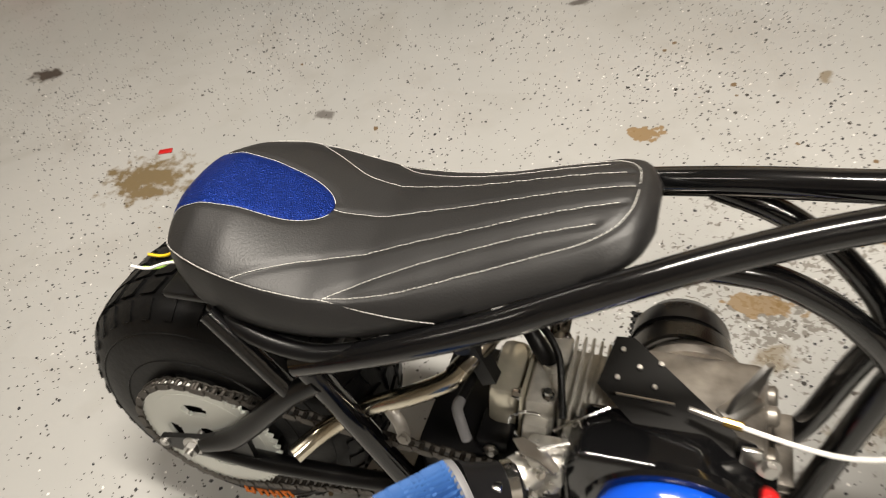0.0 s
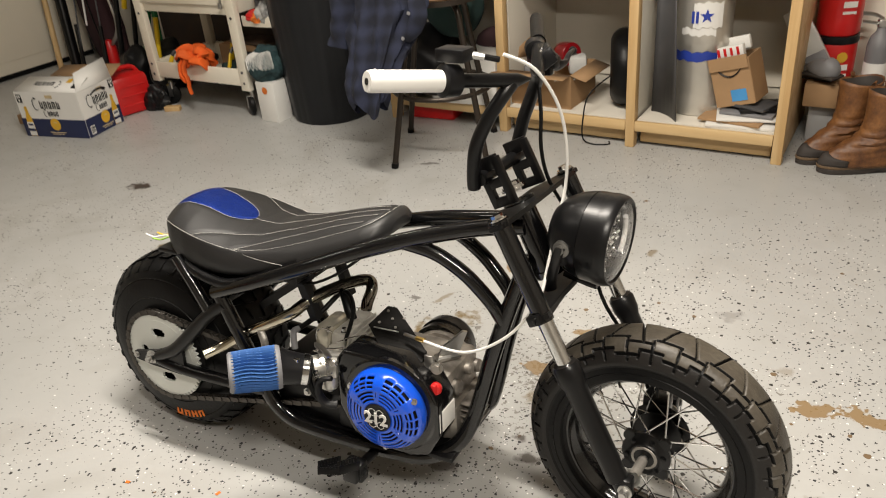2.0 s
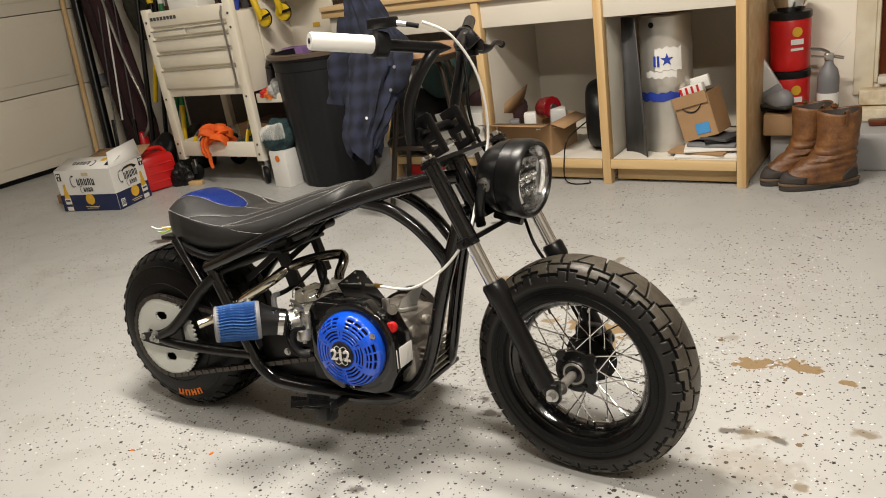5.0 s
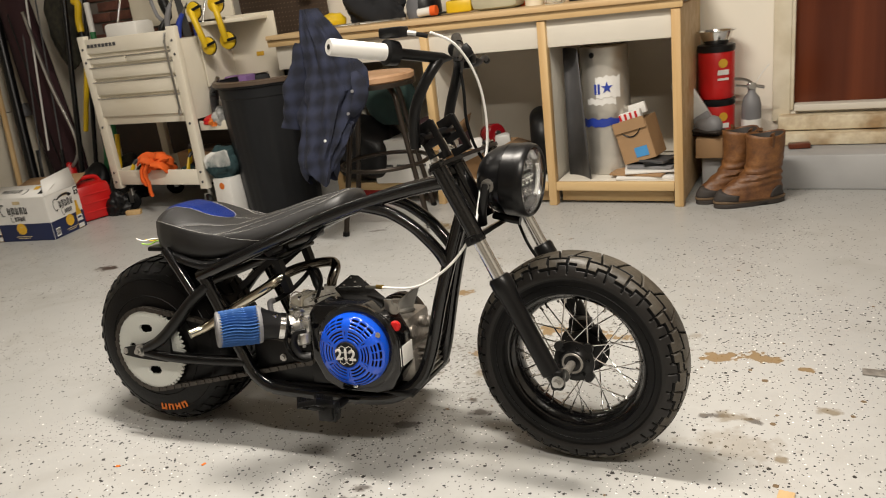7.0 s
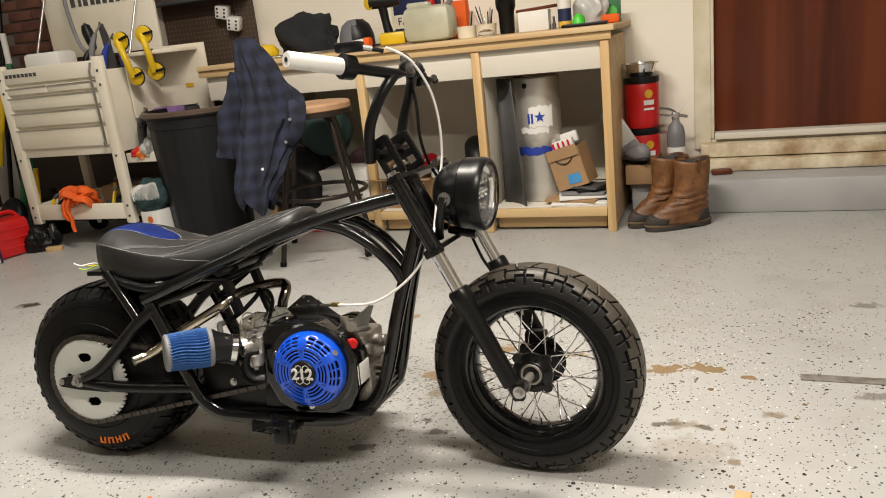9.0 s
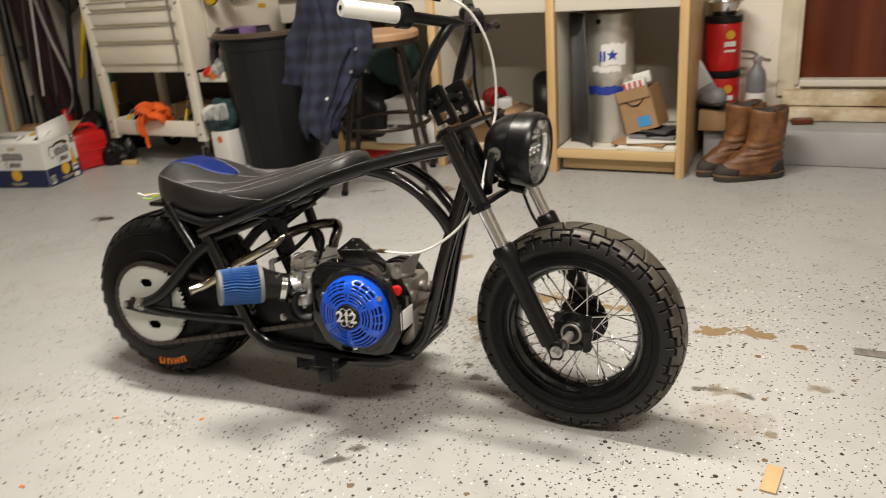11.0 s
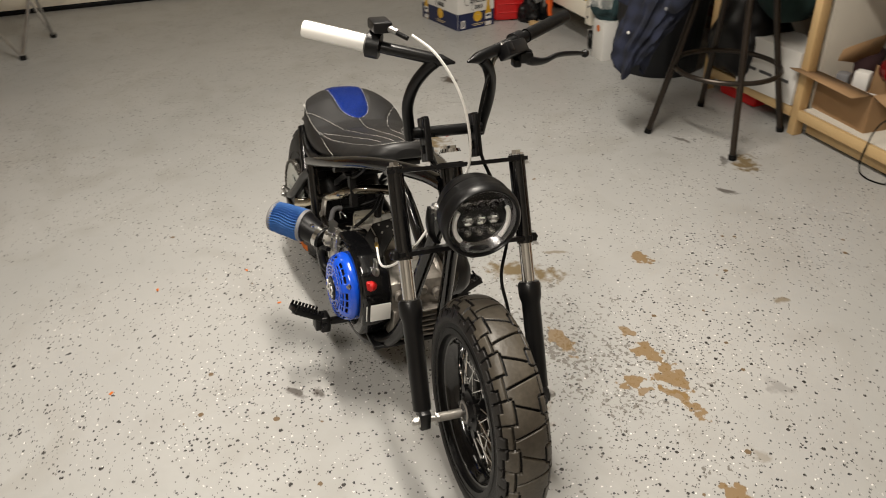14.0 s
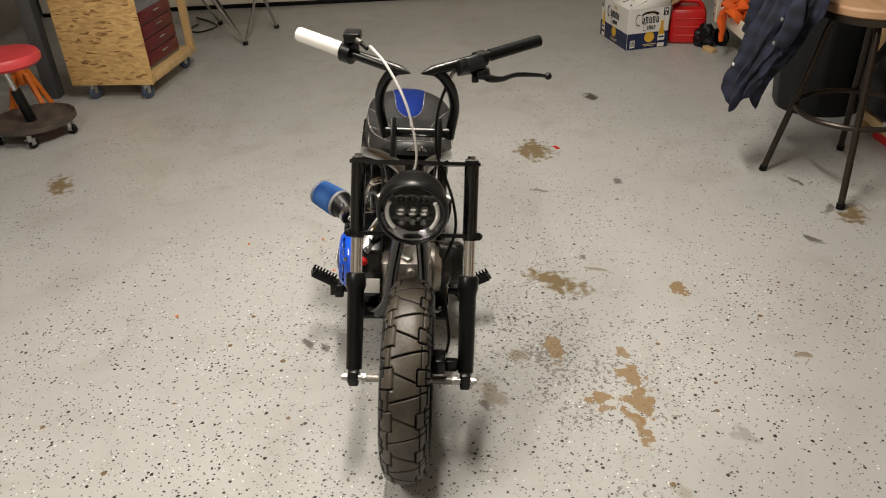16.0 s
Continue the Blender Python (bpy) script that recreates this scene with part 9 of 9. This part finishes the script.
pole("black_pole", (-3.37, 2.05, 0.0), (-3.58, 2.28, 1.7), 0.034, SATIN, "black steel pole leaning in the corner", "pole")
pole("wooden_pole", (-3.47, 2.00, 0.0), (-3.64, 2.22, 1.6), 0.018, PINE, "wooden pole leaning in the corner", "pole")
pole("white_rod", (-3.15, 2.06, 0.30), (-3.22, 2.30, 1.6), 0.006, PAPER, "thin white rod leaning in the corner", "rod")
pole("black_pole", (-2.80, 2.08, 0.0), (-2.66, 2.3, 1.5), 0.014, SATIN, "thin black pole with a sleeve leaning in the corner", "pole")
pole("green_pole", (-2.68, 2.05, 0.0), (-2.58, 2.2, 0.75), 0.022, GREEN, "green plastic pole leaning by the cart", "pole")
pole("yellow_rake", (-2.74, 2.06, 0.42), (-2.60, 2.12, 0.95), 0.016, YELLOW, "yellow garden rake leaning by the cart", "rake")
t = pole("garden_fork", (-2.66, 2.10, 0.0), (-2.74, 2.22, 1.04), 0.015, SATIN, "garden fork with a yellow grip leaning by the cart", "fork")
bm = B()
tube(bm, [(-2.74, 2.22, 1.03), (-2.745, 2.225, 1.10), (-2.72, 2.23, 1.20), (-2.76, 2.235, 1.22)], 0.022, 12, 4)
part("grip", bm, YELLOW, t, "yellow plastic grip")
t = pole("green_stake", (-2.58, 2.12, 0.0), (-2.64, 2.22, 1.02), 0.018, GREEN, "green and white stake leaning by the cart", "stake")
bm = B()
cyl(bm, (-2.64, 2.22, 1.02), (-2.65, 2.235, 1.20), 0.018)
part("white_end", bm, PAPER, t, "white end")
pole("yellow_prybar", (-2.30, 1.86, 0.12), (-2.28, 1.9, 0.42), 0.014, YELLOW, "yellow bent bar beside the cart", "bar")
t = thing("maroon_cover", -3.24, 2.27, 0.0, 0, "tall dark maroon cover bag standing in the corner", "cover")
bm = B()
rings = []
for z, w, d in ((0.0, 0.14, 0.06), (0.25, 0.17, 0.08), (0.8, 0.16, 0.08), (1.3, 0.14, 0.07), (1.6, 0.05, 0.03)):
    rings.append([bm.verts.new((w * math.cos(a) * (1 + 0.08 * math.sin(5 * a + 3 * z)) - 0.11 * z, d * math.sin(a), z)) for a in np.linspace(0, 2 * math.pi, 24, endpoint=False)])
for a, b in zip(rings, rings[1:]):
    for i in range(24):
        bm.faces.new((a[i], a[(i + 1) % 24], b[(i + 1) % 24], b[i]))
part("fabric", bm, material("maroon_fabric", (0.035, 0.010, 0.014), 0.85), t)
bm = B()
tube(bm, [(0.02 - 0.11 * z, -(0.062 if z < 0.1 else 0.083), z) for z in (0.05, 0.3, 0.6, 0.9, 1.2)], 0.005, 8, 3)
part("zip", bm, SATIN, t, "black zip")
t = thing("camouflage_bag", -3.03, 2.36, 0.82, 0, "dark camouflage bag hanging in the corner", "bag")
bm = B()
bmesh.ops.create_icosphere(bm, subdivisions=5, radius=0.16)
for v in bm.verts:
    k2 = 1 + 0.22 * noise.noise(v.co * 12) + 0.05 * noise.noise(v.co * 45)
    v.co = Vector((v.co.x * 0.82 * k2, v.co.y * 0.55 * k2, v.co.z * 1.75 * k2 + 0.28))
part("fabric", bm, material("camouflage_cloth", (0.045, 0.042, 0.026), 0.9, scale=26, second=(0.008, 0.008, 0.007), var=0.4, bump=0.3), t)
bm = B()
tube(bm, [(0.02, -0.02, 0.54), (0.05, 0.01, 0.66), (0.02, 0.10, 0.74)], 0.008, 8, 4, flat=0.4)
part("strap", bm, SATIN, t, "black strap")
for x0, x1, lb in ((-3.02, -3.16, "thin dark fishing rod leaning in the corner"), (-3.26, -3.30, "thin grey fishing rod leaning in the corner")):
    t = pole("fishing_rod", (x0, 2.03, 0.02), (x1, 2.33, 1.75), 0.005, GREY_PANEL, lb, "rod")
    bm = B()
    cyl(bm, (x0 - 0.002, 2.034, 0.04), (x0 - 0.022, 2.075, 0.30), 0.013)
    part("grip", bm, SATIN, t, "black grip")
pole("black_pole", (-2.86, 2.02, 0.0), (-2.83, 2.32, 1.75), 0.017, SATIN, "tall black pole leaning in the corner", "pole")
t = thing("folded_frame", -3.0, 2.1, 0, 0, "bent aluminium tube frame leaning in the corner", "frame")
bm = B()
tube(bm, [(-0.24, 0.12, 1.2), (-0.05, 0.03, 0.75), (0.09, 0.0, 0.42), (0.075, 0.0, 0.26), (-0.06, 0.0, 0.14)], 0.011, 10, 5)
part("tube", bm, STEEL, t)
t = thing("red_bottle", -3.04, 2.1, 0, 0, "small red bottle on the floor in the corner", "bottle")
bm = B()
lathe(bm, [(0, 0), (0.04, 0), (0.04, 0.16), (0.02, 0.2), (0, 0.21)], (0, 0, 0), (0, 0, 1), 20)
part("body", bm, RED, t)
for x, y, r, lb in ((-2.36, 1.98, 0.11, "black bag of gear beside the cart"), (-2.62, 1.95, 0.09, "dark duffel bag beside the cart")):
    t = thing("gear_bag", x, y, 0, 0, lb, "bag", "gear bags")
    bm = B()
    bmesh.ops.create_icosphere(bm, subdivisions=4, radius=r)
    for v in bm.verts:
        k2 = 1 + 0.25 * noise.noise(v.co * 14 + Vector((x, 0, 0)))
        v.co = Vector((v.co.x * 1.2 * k2, v.co.y * k2, max(0, v.co.z * 1.4 * k2 + r * 1.1)))
    part("fabric", bm, PLASTIC, t)

# far side: plywood cart, shop stool, steel bench, camp chair
osb = thing("plywood_cart", -1.909, -1.70, 0, -6, "rolling cart made of strand board panels", "cart")
bm = B()
box(bm, (0.305, 0, 0.4775), (0.014, 0.474, 0.785), 0.001)
part("side_panel", bm, OSB, osb)
bm = B()
box(bm, (-0.005, -0.223, 0.49), (0.60, 0.014, 0.74), 0.001)
part("back_panel", bm, OSB, osb)
bm = B()
box(bm, (-0.008, 0, 0.105), (0.608, 0.46, 0.038), 0.002)
part("deck", bm, PINE, osb)
for y in (0.205, -0.19):
    bm = B()
    box(bm, (-0.30, y, 0.49), (0.038, 0.04, 0.73), 0.002)
    part("post", bm, PINE, osb)
bm = B()
box(bm, (0, 0, 0.87), (0.64, 0.48, 0.02), 0.002)
part("top", bm, PLY, osb)
for x, y in ((0.28, -0.13), (0.28, 0.18), (-0.25, 0.17), (-0.25, -0.16)):
    caster(osb, x, y, 0.04, 0.026, 0.4, material("blue_grey_caster", (0.05, 0.07, 0.11), 0.5) if (x, y) == (0.28, -0.13) else bpy.data.materials["blue_grey_caster"])
box_m = thing("tool_box", -1.915, -1.66, 0.1245, -6, "dark red steel tool box with drawers in the cart", "tool box")
bm = B()
box(bm, (0, 0, 0.17), (0.42, 0.26, 0.34), 0.006)
part("case", bm, GREYPLASTIC, box_m)
for i in range(4):
    bm = B()
    box(bm, (0, 0.135, 0.055 + i * 0.075), (0.38, 0.012, 0.066), 0.003)
    d = part("drawer", bm, DARKRED, box_m, "dark red drawer front")
    bm = B()
    box(bm, (0, 0.145, 0.065 + i * 0.075), (0.07, 0.01, 0.008), 0.003)
    part("pull", bm, CHROME, d)
red = thing("shop_stool", -1.11, -1.945, 0, 0, "rolling shop stool with a red padded seat", "stool")
bm = B()
lathe(bm, [(0, 0.365), (0.165, 0.365), (0.178, 0.378), (0.18, 0.40), (0.17, 0.418), (0.13, 0.425), (0, 0.425)], (0.012, -0.055, 0), (0, 0, 1), 48)
part("seat", bm, material("red_vinyl", (0.70, 0.065, 0.075), 0.4, bump=0.1), red)
bm = B()
cyl(bm, (0.006, -0.032, 0.22), (0.012, -0.055, 0.37), 0.013)
part("piston", bm, CHROME, red, "chrome piston")
bm = B()
cyl(bm, (0.0, -0.008, 0.08), (0.0065, -0.034, 0.24), 0.025)
part("column", bm, SATIN, red, "black column")
bm = B()
lathe(bm, [(0, 0.07), (0.19, 0.07), (0.20, 0.078), (0.20, 0.10), (0.193, 0.10), (0.19, 0.082), (0, 0.08)], (0, 0, 0), (0, 0, 1), 44)
part("tray", bm, material("rusty_tray", (0.10, 0.075, 0.055), 0.7, second=(0.03, 0.027, 0.025), scale=14), red, "worn dark tool tray base")
for i in range(5):
    a = radians(i * 72 + 20)
    caster(red, 0.175 * math.cos(a), 0.175 * math.sin(a), 0.027, 0.018, a)
t = thing("jack_stand", -1.46, -2.14, 0, 20, "orange steel jack stand on the floor", "jack stand")
for sx in (-1, 1):
    for sy in (-1, 1):
        bm = B()
        tube(bm, [(sx * 0.10, sy * 0.09, 0), (sx * 0.03, sy * 0.03, 0.22)], 0.014, 6, 1)
        part("leg", bm, ORANGE, t)
bm = B()
cyl(bm, (0, 0, 0.16), (0, 0, 0.28), 0.03)
box(bm, (0, 0, 0.29), (0.08, 0.05, 0.02), 0.004)
part("column", bm, ORANGE, t)
t = thing("steel_bench", -1.95, -2.45, 0, 0, "heavy dark grey steel bench frame", "bench")
for x, y in ((0.25, 0.33), (-0.25, 0.33), (0.25, -0.4), (-0.25, -0.4)):
    bm = B()
    box(bm, (x, y, 0.42), (0.075, 0.075, 0.84), 0.006)
    part("leg", bm, GREY_PANEL, t)
bm = B()
box(bm, (0.25, -0.03, 0.22), (0.05, 0.70, 0.05), 0.005)
part("cross_bar", bm, GREY_PANEL, t)
bm = B()
box(bm, (0, -0.03, 0.86), (0.62, 0.9, 0.04), 0.005)
part("top", bm, GREY_PANEL, t)
t = thing("camp_chair", -2.93, -1.36, 0, 0, "folding camp chair with steel legs and navy fabric", "chair")
for p0, p1 in (((0.335, 0.12, 0.01), (-0.1, -0.25, 0.42)), ((0.335, 0.12, 0.01), (0.36, -0.1, 0.42)), ((-0.065, 0.25, 0.01), (0.3, 0.25, 0.42)), ((-0.065, 0.25, 0.01), (-0.15, 0.1, 0.42)), ((0.335, 0.12, 0.01), (0.25, 0.27, 0.42)), ((-0.25, -0.2, 0.01), (0.1, -0.28, 0.42))):
    bm = B()
    cyl(bm, p0, p1, 0.009, n=10)
    part("leg", bm, STEEL, t)
for p in ((0.335, 0.12), (-0.065, 0.25), (-0.25, -0.2)):
    bm = B()
    cyl(bm, (*p, 0), (*p, 0.025), 0.018, n=12)
    part("foot", bm, PLASTIC, t)
bm = B()
rows = [[bm.verts.new((0.36 * u, -0.28 + 0.55 * v, 0.42 - 0.10 * math.sin(math.pi * (u + 1) / 2) * math.sin(math.pi * v))) for u in np.linspace(-0.4, 1, 9)] for v in np.linspace(0, 1, 9)]
for a, b in zip(rows, rows[1:]):
    for i in range(8):
        bm.faces.new((a[i], a[i + 1], b[i + 1], b[i]))
part("sling", bm, DENIM, t, "navy fabric sling")
t = thing("extension_cord", -3.05, -1.70, 0, 0, "black extension cord curled on the floor", "cable")
bm = B()
tube(bm, [(-0.35, -0.1, 0.005), (-0.2, 0.05, 0.005), (-0.05, 0.13, 0.005), (0.08, 0.05, 0.005), (0.02, -0.05, 0.005), (-0.15, -0.03, 0.005)], 0.005, 8, 6)
part("cord", bm, RUBBER, t)
# small litter on the floor
for x, y, rz, mt, s, lb in ((-0.643, 0.632, 20, RED, (0.035, 0.016, 0.003), "red plastic scrap lying on the floor"), (1.519, -0.171, 80, PLY, (0.085, 0.030, 0.005), "pale wood sliver lying on the floor"), (1.862, 0.383, -5, ALU, (0.31, 0.032, 0.004), "flat grey steel strip lying on the floor")):
    t = empty("floor_scrap", pose(x, y, 0.0005, 0, 0, rz), lb, "scrap")
    bm = B()
    box(bm, (0, 0, s[2] / 2), s, 0.001)
    part("scrap", bm, mt, t)
for x, y in ((0.248, -0.297), (0.02, -0.62), (0.45, -0.78), (0.03, -0.35)):
    t = empty("orange_fleck", pose(x, y, 0.0003, 0, 0, x * 300), "orange paint fleck on the floor", "fleck", "orange flecks")
    bm = B()
    box(bm, (0, 0, 0.0008), (0.011, 0.007, 0.0016), 0.0005)
    part("fleck", bm, ORANGE, t)


# ---- bricks of the back wall ----
bm = B()
box(bm, (0, 0, 0), (0.190, 0.02, 0.056), 0.003)
first_brick = part("brick", bm, BRICK, brick_wall)
for row in range(23):
    for col in range(9):
        x = -2.96 + 0.10 + col * 0.2 - (0.1 if row % 2 else 0.0)
        if x < -2.87 or x > -1.46:
            continue
        ob = first_brick if (row, col) == (0, 0) else new("brick", first_brick.data)
        ob.parent = brick_wall
        ob.matrix_basis = Matrix.Translation((x, YB + 0.003 + 0.002 * math.sin(row * 7 + col * 3), 0.035 + row * 0.067))
